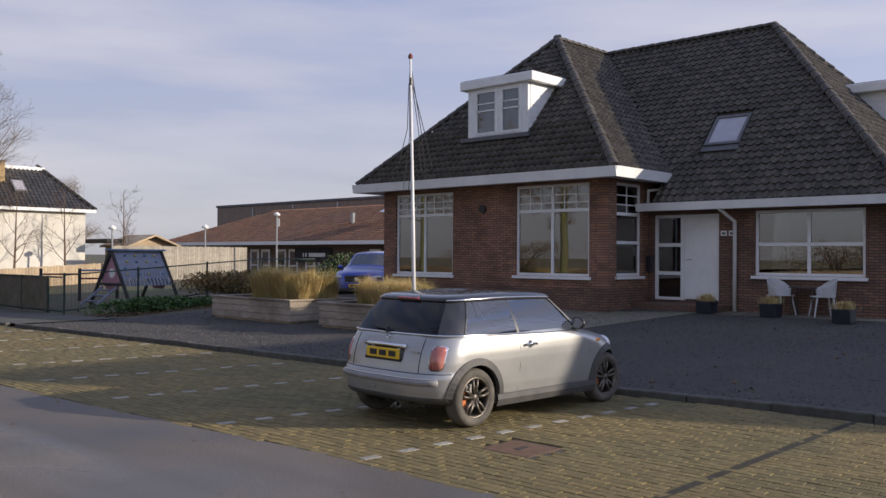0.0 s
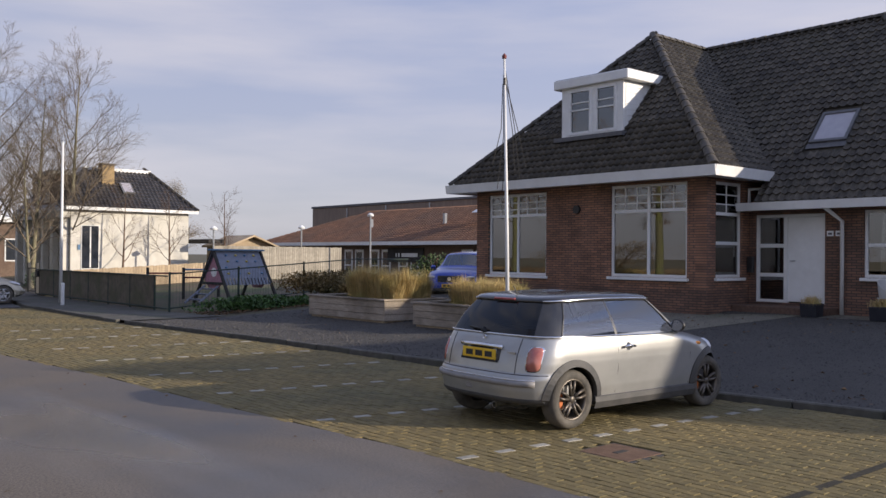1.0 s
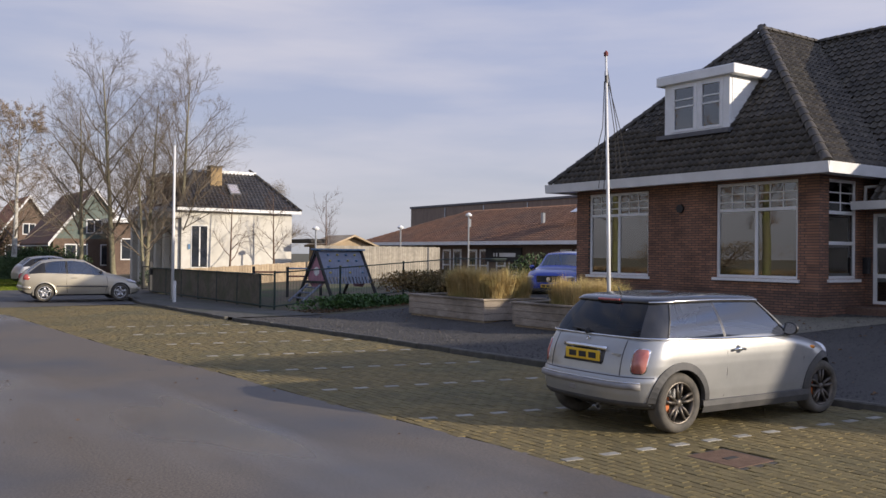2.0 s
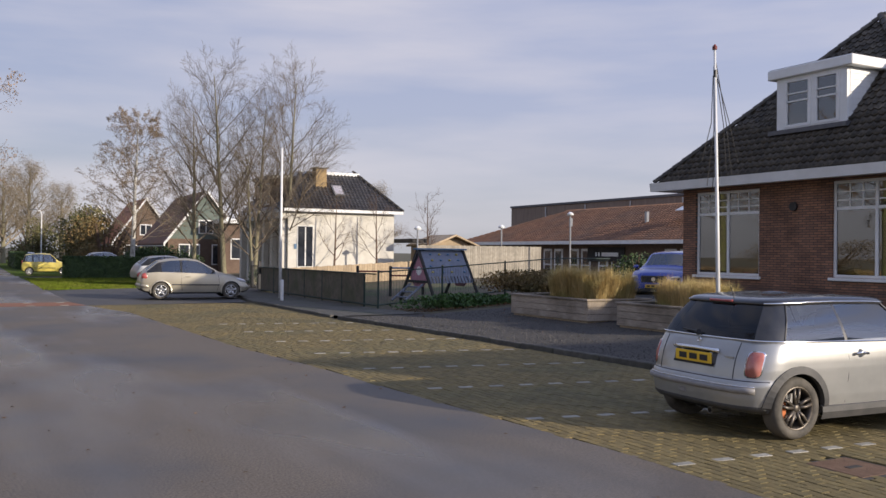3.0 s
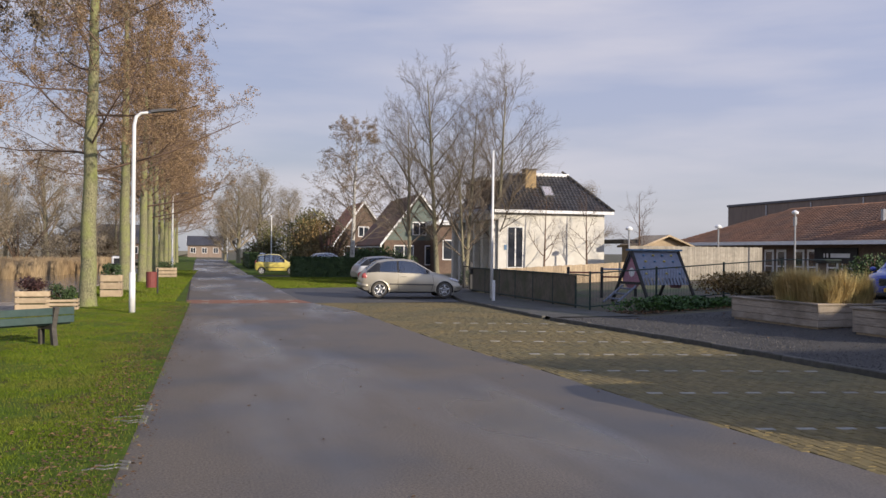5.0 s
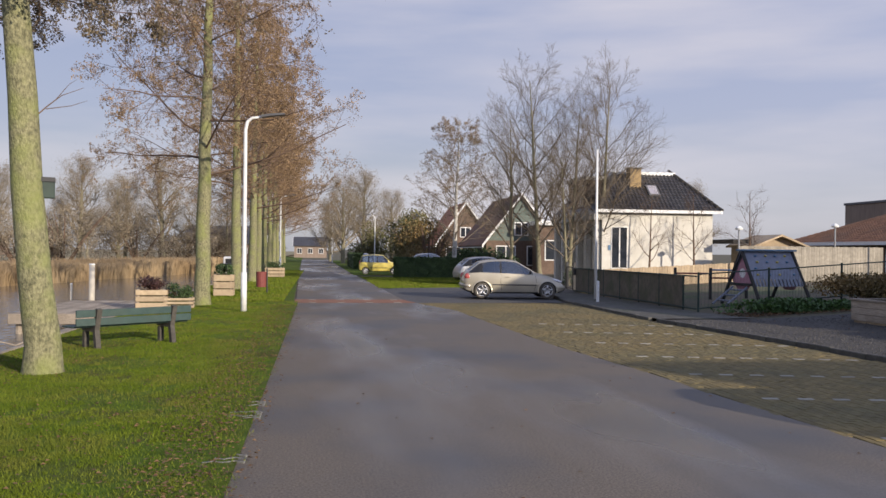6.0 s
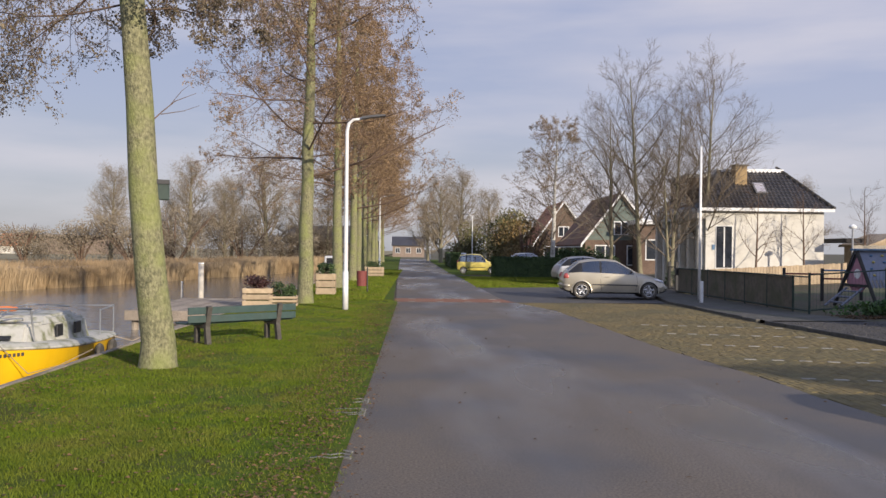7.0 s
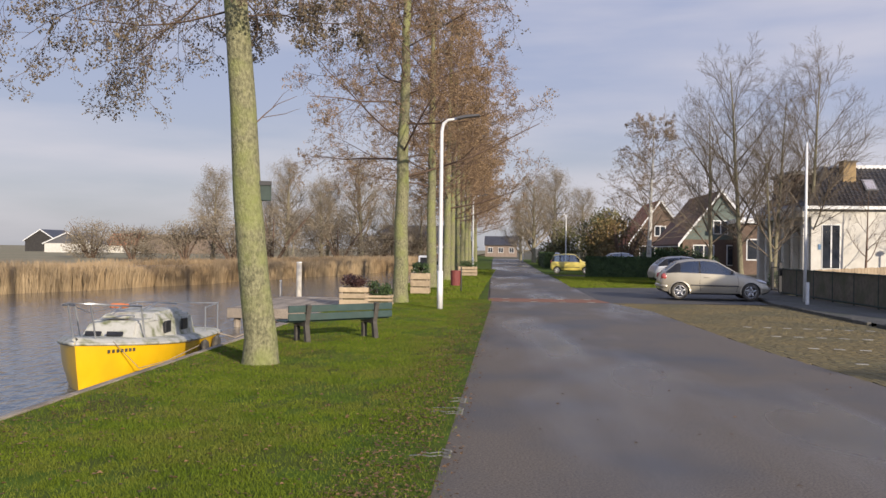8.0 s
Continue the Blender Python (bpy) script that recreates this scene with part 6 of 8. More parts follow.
tagged(part("speed_band", polys([[(-1.05, 29.6, 0.003), (3.0, 29.6, 0.003), (2.72, 31.6, 0.003), (-1.1, 31.6, 0.003)]]), M_REDBRICKBAND), "red brick band across the road", "paving", kind="structure")
mark = thing("band_marks", "white blocks set in the red brick band", "road mark", kind="structure")
for k in range(4):
    for y in (29.75, 31.3):
        part("mark", box(-0.6 + k * 0.95, -0.36 + k * 0.95, y, y + 0.16, 0.0, 0.008), M_WHITE_CLINKER, mark)
tagged(part("front_lawn", polys([[(2.75, 40.7, 0.012), (8.1, 40.4, 0.012), (9.2, 41.5, 0.012), (9.4, 56, 0.012), (2.3, 60, 0.012)], [(2.2, 62, 0.012), (7, 62, 0.012), (5, 150, 0.012), (1.7, 150, 0.012)]]), M_TURF), "green lawn strips before the gardens", "lawn", kind="structure")

# hedge along the lawn
def hedge(x0, x1, y0, y1, h, seed, n):
    top = thing("clipped_hedge", "clipped dark green hedge along the lawn", "hedge", pose(0, 0, 0), "hedges before the gardens")
    r = random.Random(seed)
    part("hedge_core", box(x0 + 0.08, x1 - 0.08, y0 + 0.08, y1 - 0.08, 0, h - 0.06, 0.05), M_LEAF_GREEN, top)
    v, f = [], []
    for _ in range(n):
        p = Vector((r.uniform(x0, x1), r.uniform(y0, y1), r.uniform(0, h)))
        k = r.randrange(3)
        if k == 0:
            p.y = y0 + r.uniform(0, 0.1)
        elif k == 1:
            p.z = h - r.uniform(0, 0.1)
        else:
            p.x = r.choice((x0 + r.uniform(0, 0.1), x1 - r.uniform(0, 0.1)))
        a = Vector((r.gauss(0, 1), r.gauss(0, 1), r.gauss(0, 1))).normalized()
        b = a.cross(Vector((r.gauss(0, 1), r.gauss(0, 1), r.gauss(0, 1)))).normalized()
        s, i = 0.055, len(v)
        v += [tuple(p - a * s), tuple(p + b * s * 0.6), tuple(p + a * s), tuple(p - b * s * 0.6)]
        f.append((i, i + 1, i + 2, i + 3))
    me = bpy.data.meshes.new("foliage")
    me.from_pydata(v, [], f)
    me.materials.append(M_LEAF_GREEN)
    ob = new("foliage", me)
    ob.parent, ob["kind"] = top, "stuff"


hedge(4.6, 9.3, 57.0, 58.0, 1.35, 1, 5000)
hedge(2.9, 3.9, 82, 100, 1.5, 2, 3500)

# poles and lamps
flag = thing("flag_pole", "white flag pole with red tip and dark cords", "flag pole", pose(12.95, 12.95, rise(12.95)))
part("pole", tube([(0, 0, -0.05), (-0.02, 0.03, 2.0), (-0.07, 0.10, 5.72)], [0.045, 0.04, 0.024], 12), M_POLE, flag, smooth=True)
part("tip", tube([(-0.07, 0.10, 5.72), (-0.07, 0.10, 5.78), (-0.07, 0.10, 5.83)], [0.045, 0.05, 0.01], 10), M_REDPAINT, flag, "faded red tip")
for a, z1, z0 in ((0.34, 5.2, 3.45), (-0.34, 5.2, 3.5), (0.22, 5.45, 3.2), (-0.24, 5.4, 3.0), (-0.14, 5.3, 2.9), (0.12, 5.3, 3.3)):
    part("cord", tube([(-0.06 + 0.7 * a * 0.1, 0.1 - 0.7 * a * 0.1, z1), (0.72 * a * 0.5, -0.72 * a * 0.5, (z0 + z1) / 2 - 0.1), (0.72 * a, -0.72 * a, z0)], 0.011, 4), M_OLDIRON, flag)
part("bracket", box(-0.09, -0.03, 0.06, 0.12, 5.16, 5.32, 0.01), M_BLACK, flag)
pole2 = thing("bare_flag_pole", "plain white flag pole by the fence", "flag pole", pose(9.74, 31.2, 0.03))
part("pole", tube([(0, 0, -0.05), (0.02, 0, 5.5)], [0.06, 0.038], 12), M_POLE, pole2, smooth=True)
part("tip", tube([(0.02, 0, 5.5), (0.02, 0, 5.56)], [0.05, 0.02], 10), M_GALV, pole2)
post = thing("marker_post", "short white marker post at the kerb", "post", pose(9.3, 29.6, 0.03))
part("post_body", box(-0.05, 0.05, -0.05, 0.05, -0.05, 0.75, 0.012), M_POLE, post)


def street_lamp(m, h=5.45, arm=1.0):
    top = thing("street_lamp", "white street lamp with curved arm and flat grey head", "street lamp", m, "street lamps along the road")
    pts = [(0, 0, -0.05), (0, 0, 1.2), (0, 0, h - 0.35), (0.05, 0, h - 0.12), (0.18, 0, h - 0.02), (0.45 * arm, 0, h + 0.03)]
    part("column", tube(pts, [0.075, 0.062, 0.05, 0.046, 0.042, 0.04], 12), M_POLE, top, smooth=True)
    part("base_sleeve", tube([(0, 0, -0.05), (0, 0, 1.1)], [0.085, 0.08], 12), M_POLE, top, smooth=True)
    part("lamp_head", prism([(0.42 * arm, h + 0.0), (0.42 * arm, h + 0.07), (0.7 * arm, h + 0.12), (1.08 * arm, h + 0.14), (1.1 * arm, h + 0.10), (0.7 * arm, h + 0.05)], 1, -0.12, 0.12), M_LAMP, top)
    return top


lamp = street_lamp(pose(-2.36, 25.35, 0.0))
copy_thing(lamp, pose(5.6, 93, 0, 0, 0, 180))
copy_thing(lamp, pose(1.6, 122, 0, 0, 0, 180))
copy_thing(lamp, pose(-2.9, 62, 0))
yl = thing("yard_lamp", "slim post lamp with opal top in the school yard", "lamp", pose(27.8, 38.1, 0.45), "post lamps of the low building")
part("column", tube([(0, 0, -0.05), (0, 0, 3.4)], [0.05, 0.04], 8), M_GALV, yl)
part("shade", lathe([(0.02, 0), (0.16, 0.02), (0.18, 0.1), (0.05, 0.2)], 14), M_LAMPWHITE, yl).matrix_basis = Matrix.Translation((0, 0, 3.38)) @ Matrix.Rotation(radians(90), 4, "X")
copy_thing(yl, pose(25.0, 40.5, -0.25))
copy_thing(yl, pose(19.0, 38.6, -0.5))

# bench, seen from behind
bench = thing("park_bench", "dark green park bench with dark posts facing the canal", "bench", pose(-3.56, 16.55, 0.0, 0, 0, 42))
bench.scale = (0.9, 0.9, 0.82)
for x in (-0.82, 0.82):
    part("leg", prism([(-0.16, -0.05), (-0.06, -0.05), (0.0, 0.36), (0.42, 0.38), (0.42, 0.45), (0.0, 0.45), (-0.10, 0.86), (-0.18, 0.84), (-0.08, 0.40)], 0, x - 0.05, x + 0.05), M_OLDIRON, bench)
    part("leg", box(x - 0.05, x + 0.05, 0.30, 0.40, -0.05, 0.36, 0.01), M_OLDIRON, bench)
for z in (0.50, 0.68):
    part("back_board", box(-1.25, 1.25, -0.10, -0.06, z, z + 0.155, 0.008), M_GREENPAINT, bench)
for k in range(3):
    part("seat_board", box(-1.25, 1.25, 0.02 + 0.145 * k, 0.145 + 0.145 * k, 0.455, 0.495, 0.008), M_GREENPAINT, bench)

bird = thing("nest_box", "small green nest box fixed to a tree trunk", "nest box", pose(-4.15, 13.02, 2.43, 0, 0, 15))
part("box_body", box(-0.03, 0.205, -0.09, 0.09, 0.0, 0.225, 0.006), M_FENCEGREEN, bird)
part("box_roof", prism([(-0.04, 0.225), (0.21, 0.225), (0.21, 0.285), (-0.04, 0.29)], 1, -0.11, 0.11), M_BLACK, bird)
part("entrance", lathe([(0.001, 0), (0.02, 0)], 10), M_BLACK, bird).matrix_basis = Matrix.Translation((0.207, 0, 0.15)) @ Matrix.Rotation(radians(90), 4, "Z")


def litter_bin(m):
    top = thing("litter_bin", "dark red litter bin on a post by the verge", "bin", m)
    part("bin_body", lathe([(0.001, 0.25), (0.19, 0.25), (0.21, 0.85), (0.19, 0.86), (0.17, 0.3)], 16), M_REDPAINT, top).matrix_basis = Matrix.Rotation(radians(90), 4, "X") @ Matrix.Diagonal((1, 1, 1, 1))
    part("bin_post", tube([(0.23, 0, -0.05), (0.23, 0, 1.0)], 0.03, 8), M_BLACK, top)


litter_bin(pose(-2.55, 36.0, 0.0))


def crate_planter(m, sx, sy, h, bush, seed, label):
    top = thing("crate_planter", label, "planter", m, "wooden planters on the quay")
    for k in range(3):
        z0 = h * k / 3
        for y in (-sy / 2, sy / 2):
            part("slat", box(-sx / 2, sx / 2, y - 0.02, y + 0.02, z0 + 0.02, z0 + h / 3 - 0.02, 0.006), M_PALEWOOD, top)
        for x in (-sx / 2, sx / 2):
            part("slat", box(x - 0.02, x + 0.02, -sy / 2 + 0.025, sy / 2 - 0.025, z0 + 0.02, z0 + h / 3 - 0.02, 0.006), M_PALEWOOD, top)
    for x in (-sx / 2 + 0.07, sx / 2 - 0.07):
        for y in (-sy / 2 + 0.06, sy / 2 - 0.06):
            part("corner_post", box(x - 0.035, x + 0.035, y - 0.035, y + 0.035, -0.03, h, 0.004), M_OLDWOOD, top)
    part("soil", box(-sx / 2 + 0.03, sx / 2 - 0.03, -sy / 2 + 0.03, sy / 2 - 0.03, 0.05, h - 0.05), M_EARTH, top)
    leaf_clump("planted_bush", "leafy bush growing in a wooden planter", m @ Matrix.Translation((0, 0, h - 0.08)), seed, (sx * 0.5, sy * 0.5, 0.26), 1300, 0.035, bush, group="bushes on the quay")


M_LEAF_DARK = mat("dark_red_leaf", (0.04, 0.02, 0.02), (0.08, 0.035, 0.03), 4, 0.6, vary=0.4, island=True)
crate_planter(pose(-5.05, 26.6, 0.02, 0, 0, 4), 0.85, 0.7, 0.55, M_LEAF_DARK, 1, "slatted wooden crate with dark red bush")
crate_planter(pose(-4.3, 26.6, 0.02, 0, 0, 4), 0.80, 0.6, 0.32, M_LEAF_GREEN, 2, "low slatted wooden crate with green plants")
crate_planter(pose(-3.75, 33.6, 0.02, 0, 0, 2), 0.7, 0.8, 0.80, M_LEAF_GREEN, 3, "tall slatted wooden crate with green plants")
crate_planter(pose(-3.0, 56.5, 0.02, 0, 0, 2), 1.2, 0.9, 0.6, M_LEAF_GREEN, 4, "wooden crate planter beside the road")

# quay deck, piles, bank edge
quay = thing("quay_deck", "dark timber quay deck over the water", "jetty", pose(0, 0, 0), kind="structure")
for k in range(27):
    part("deck_plank", box(-8.3 + k * 0.115, -8.3 + k * 0.115 + 0.105, 24.6, 30.6, -0.05, 0.0, 0.004), M_OLDWOOD, quay)
part("edge_beam", box(-8.32, -5.3, 24.50, 24.59, -0.28, 0.0, 0.01), M_OLDWOOD, quay)
part("edge_beam", box(-5.75, -5.3, 19.3, 24.49, -0.22, -0.02, 0.01), M_OLDWOOD, quay)
for x in (-8.1, -6.8, -5.6):
    part("support_pile", tube([(x, 24.75, -1.4), (x, 24.75, -0.06)], 0.1, 8), M_OLDWOOD, quay)
for x, y, r, h in ((-9.8, 39.2, 0.12, 1.02), (-12.0, 40.6, 0.05, 0.12), (-11.05, 40.8, 0.05, 0.12)):
    p = thing("mooring_pile", "weathered mooring pile with pale cap standing in the water", "mooring pile", pose(x, y, 0), "mooring piles")
    part("pile_shaft", tube([(0, 0, -1.6), (0, 0, h)], [r * 1.05, r], 12), M_PILE, p, smooth=True)
    part("pile_cap", tube([(0, 0, h), (0, 0, h + 0.05)], [r * 1.1, r * 1.0], 12), M_WHITE, p)
sheet = thing("bank_sheeting", "grey timber bank edging along the water", "bank edge", kind="structure")
for k in range(60):
    part("edge_board", box(BANK_X - 0.06, BANK_X + 0.03, -10 + k * 1.0, -10 + k * 1.0 + 0.985, -1.4, 0.03, 0.008), M_OLDWOOD, sheet)

# ---- yellow cabin boat ----
M_HULL = mat("yellow_hull", (0.72, 0.42, 0.005), (0.80, 0.48, 0.01), 2, 0.35, coat=0.4, spot=(0.55, 0.34, 0.02), spot_scale=1.5, spot_amount=0.3)
M_DECK = mat("mossy_white_deck", (0.44, 0.43, 0.375), (0.55, 0.54, 0.475), 4, 0.6, 0.1, spot=(0.13, 0.14, 0.05), spot_scale=4.0, spot_amount=0.95)
boat = thing("cabin_boat", "yellow and white cabin boat moored at the bank", "boat", pose(-7.1, 17.65, -0.02, 0, 0, -90))
boat.scale = (0.705, 0.93, 0.93)
BL = 6.1                     # its own x runs from stern to bow


def boat_half(s):
    """Half beam at the deck and deck height above the ground at s from the stern."""
    t = s / BL
    b = 1.08 * (0.86 + 0.14 * math.sin(math.pi * min(1, t * 1.6) / 1.0 * 0.5)) * (1 if t < 0.5 else max(0.0, 1 - ((t - 0.5) / 0.5) ** 2.3))
    return b, 0.06 + 0.20 * t ** 2


bm = bmesh.new()
rings = []
for k in range(29):
    s = BL * k / 28
    b, d = boat_half(s)
    fl = 0.80 if k < 28 else 1.0
    rake = -0.35 * (s / BL) ** 6
    rings.append([bm.verts.new((s + rake * q, y, z)) for y, z, q in ((0, -0.95, 1.0), (-b * 0.45, -0.85, 0.9), (-b * 0.80, -0.55, 0.6), (-b * 0.95, -0.2, 0.3), (-b, d, 0.0), (b, d, 0.0), (b * 0.95, -0.2, 0.3), (b * 0.80, -0.55, 0.6), (b * 0.45, -0.85, 0.9))])
for a, c in zip(rings, rings[1:]):
    for k in range(9):
        if k != 4:
            bm.faces.new((a[k], a[(k + 1) % 9], c[(k + 1) % 9], c[k])).smooth = True
bm.faces.new(rings[0][::-1])
bmesh.ops.recalc_face_normals(bm, faces=bm.faces)
part("hull", bm, M_HULL, boat, "glossy yellow hull")
bm = bmesh.new()
prev = None
for k in range(29):
    s = BL * k / 28
    b, d = boat_half(s)
    cur = [bm.verts.new((s, -b - 0.015, d + 0.0)), bm.verts.new((s, -b + 0.05, d + 0.05)), bm.verts.new((s, 0, d + 0.09)), bm.verts.new((s, b - 0.05, d + 0.05)), bm.verts.new((s, b + 0.015, d + 0.0))]
    if prev:
        for q in range(4):
            bm.faces.new((prev[q], prev[q + 1], cur[q + 1], cur[q])).smooth = True
    prev = cur
part("deck", bm, M_DECK, boat, "dirty white deck with moss")
for side in (-1, 1):
    part("rub_rail", tube([(BL * k / 28, side * (boat_half(BL * k / 28)[0] + 0.01), boat_half(BL * k / 28)[1] - 0.02) for k in range(29)], 0.03, 6), M_DECK, boat, smooth=True)


def cabin(name, x0, x1, w0, w1, z0, z1, slope0, slope1, inset):
    bm = bmesh.new()
    lo = [bm.verts.new(p) for p in ((x0, -w0, z0), (x1, -w1, z0), (x1, w1, z0), (x0, w0, z0))]
    hi = [bm.verts.new(p) for p in ((x0 + slope0, -w0 + inset, z1), (x1 - slope1, -w1 + inset, z1 - 0.03), (x1 - slope1, w1 - inset, z1 - 0.03), (x0 + slope0, w0 - inset, z1))]
    bm.faces.new(hi)
    for k in range(4):
        bm.faces.new((lo[k], lo[(k + 1) % 4], hi[(k + 1) % 4], hi[k]))
    bmesh.ops.recalc_face_normals(bm, faces=bm.faces)
    bmesh.ops.bevel(bm, geom=[e for e in bm.edges if len(e.link_faces) == 2], offset=0.05, segments=2, affect="EDGES")
    return part(name, bm, M_DECK, boat)


cabin("cabin", 1.5, 4.7, 0.82, 0.55, 0.05, 0.54, 0.05, 0.55, 0.10)
cabin("cabin_top", 1.6, 3.5, 0.62, 0.56, 0.48, 0.64, 0.1, 0.3, 0.08)
for side in (-1, 1):
    for x, w in ((2.0, 0.36), (2.9, 0.36)):
        y = side * (0.82 - (x - 1.5) * 0.078 - 0.028)
        part("cabin_window", box(x, x + w, y - 0.02, y + 0.02, 0.24, 0.46, 0.01), M_BLACK, boat)
for y in (-0.28, 0.12):
    ob = part("cabin_window", box(-0.02, 0.02, 0, 0.30, 0, 0.09, 0.008), M_BLACK, boat)
    ob.matrix_basis = Matrix.Translation((4.72, y - 0.07, 0.28)) @ Matrix.Rotation(radians(-42), 4, "Y")
part("fore_hatch", box(3.7, 4.1, -0.25, 0.25, 0.55, 0.60, 0.02), M_DECK, boat)
part("life_ring", tube([(3.3 + 0.16 * math.cos(a), -0.2 + 0.16 * math.sin(a), 0.74) for a in np.linspace(0, 2 * math.pi, 14)], 0.04, 6), mat("orange_float", (0.6, 0.16, 0.04), (0.7, 0.2, 0.05), 5, 0.6), boat, "orange float on the cabin top")
part("bow_rail", tube([(4.5, -0.62, 0.80), (5.5, -0.44, 0.86), (5.95, -0.18, 0.91), (5.95, 0.18, 0.91), (5.5, 0.44, 0.86), (4.5, 0.62, 0.80)], 0.018, 8), M_GALV, boat, smooth=True)
for x, y, z in ((4.5, -0.62, 0.80), (5.9, -0.2, 0.90), (5.9, 0.2, 0.90), (4.5, 0.62, 0.80)):
    part("rail_post", tube([(x - 0.28, y * 0.98, boat_half(x - 0.28)[1] + 0.02), (x, y, z)], 0.017, 8), M_GALV, boat)
part("stern_rail", tube([(1.2, -0.92, 0.62), (0.1, -0.90, 0.66), (0.05, 0.9, 0.66), (1.2, 0.92, 0.62)], 0.016, 8), M_GALV, boat)
for x, y in ((1.2, -0.92), (0.1, -0.9), (0.65, -0.91), (0.1, 0.9), (1.2, 0.92)):
    part("rail_post", tube([(x, y, 0.03), (x, y, 0.64)], 0.015, 6), M_GALV, boat)
part("guard_wire", tube([(1.2, -0.92, 0.60), (2.9, -0.95, 0.58), (4.5, -0.62, 0.78)], 0.008, 5), M_GALV, boat)
for x in (0.7, 1.9):
    part("fender", lathe([(0.01, -0.06), (0.17, -0.05), (0.2, 0.0), (0.17, 0.05), (0.01, 0.06)], 16), M_RUBBER, boat, "old tyre fender").matrix_basis = Matrix.Translation((x, boat_half(x)[0] + 0.07, -0.18))
bm = bmesh.new()
for k in range(7):
    x = 5.0 + k * 0.085
    yy = boat_half(x + 0.03)[0] * 0.985 - 0.012
    box(x, x + 0.065, yy, yy + 0.026, 0.05, 0.105, 0, bm)
part("name_bars", bm, M_OLDIRON, boat, "dark bars in place of the boat's name")
part("mooring_rope", tube([(5.5, 0.45, 0.25), (5.3, 0.85, -0.22), (5.1, 1.3, -0.1), (4.9, 1.8, 0.16)], 0.008, 5), M_OLDWOOD, boat)
part("mooring_rope", tube([(0.4, 0.95, 0.05), (0.1, 1.3, -0.08), (-0.4, 1.85, 0.16)], 0.015, 5), M_OLDWOOD, boat)
for x0, y0 in ((2.2, 0.3), (3.2, -0.1)):
    part("rigging_pole", tube([(x0 - 1.0, y0, 0.69), (x0 + 0.1, y0 * 0.8, 0.76), (x0 + 1.0, y0 * 0.6, 0.66)], 0.014, 6), M_GALV, boat)


# ---- yard: planters, chairs, pots ----
def planter_box(m, lx, ly, h, label):
    """A raised bed of four boards a side with a broad rim."""
    top = thing("raised_planter", label, "planter", m, "wooden planters in the yard")
    n = 3
    for k in range(n):
        z0 = 0.06 + (h - 0.10) * k / n
        z1 = 0.06 + (h - 0.10) * (k + 1) / n - 0.008
        for y in (0.0, ly - 0.05):
            part("board", box(0, lx, y, y + 0.05, z0, z1, 0.006), M_OLDWOOD, top)
        for x in (0.0, lx - 0.05):
            part("board", box(x, x + 0.05, 0.052, ly - 0.052, z0, z1, 0.006), M_OLDWOOD, top)
    for a, b, c, e in ((-0.04, lx + 0.04, -0.04, 0.12), (-0.04, lx + 0.04, ly - 0.12, ly + 0.04), (-0.04, 0.12, 0.122, ly - 0.122), (lx - 0.12, lx + 0.04, 0.122, ly - 0.122)):
        part("rim_board", box(a, b, c, e, h - 0.04, h, 0.006), M_OLDWOOD, top)
    part("base_beam", box(0.05, lx - 0.05, 0.05, ly - 0.05, -0.12, 0.055, 0.01), M_PALEWOOD, top)
    part("soil", box(0.06, lx - 0.06, 0.06, ly - 0.06, 0.06, h - 0.07), M_EARTH, top)


planter_box(pose(12.5, 16.6, rise(12.5) + 0.0), 1.9, 3.3, 0.58, "weathered grey-brown plank planter in the gravel yard")
planter_box(pose(12.55, 13.3, rise(12.5) + 0.0), 1.9, 2.3, 0.58, "weathered grey-brown plank planter in the gravel yard")


def grass_tuft(m, seed, rx, ry, h, count):
    """Ornamental grass: arching blades in several clumps."""
    top = thing("ornamental_grass", "dry golden ornamental grass in a planter", "grass", m, "grasses in the planters")
    r = random.Random(seed)
    v, f = [], []
    clumps = [(r.uniform(-rx, rx) * 0.8, r.uniform(-ry, ry) * 0.8, r.uniform(0.75, 1.1)) for _ in range(44)]
    for _ in range(count):
        cx, cy, g = r.choice(clumps)
        az, out = r.uniform(0, 6.283), r.random() ** 0.7
        hh = h * g * r.uniform(0.6, 1.08)
        d = Vector((math.cos(az), math.sin(az), 0)) * (0.70 * out * h)
        p0 = Vector((cx + r.gauss(0, 0.07), cy + r.gauss(0, 0.07), 0))
        p1 = p0 + d * 0.35 + Vector((0, 0, hh * 0.6))
        p2 = p0 + d + Vector((0, 0, hh * (1 - 0.42 * out)))
        w = Vector((-math.sin(az), math.cos(az), 0)) * r.uniform(0.0018, 0.0042)
        i = len(v)
        v += [tuple(p0 - w), tuple(p0 + w), tuple(p1 + w), tuple(p1 - w), tuple(p2)]
        f += [(i, i + 1, i + 2, i + 3), (i + 3, i + 2, i + 4)]
    me = bpy.data.meshes.new("blade")
    me.from_pydata(v, [], f)
    me.materials.append(M_GRASS_GOLD)
    ob = new("blades", me)
    ob.parent, ob["kind"] = top, "stuff"


grass_tuft(pose(13.4, 17.7, rise(12.5) + 0.5), 1, 0.62, 1.2, 0.95, 26000)
grass_tuft(pose(13.5, 14.2, rise(12.5) + 0.5), 2, 0.6, 0.85, 0.72, 15000)

M_CHAIR = mat("white_plastic", (0.50, 0.50, 0.49), (0.58, 0.58, 0.57), 4, 0.5)


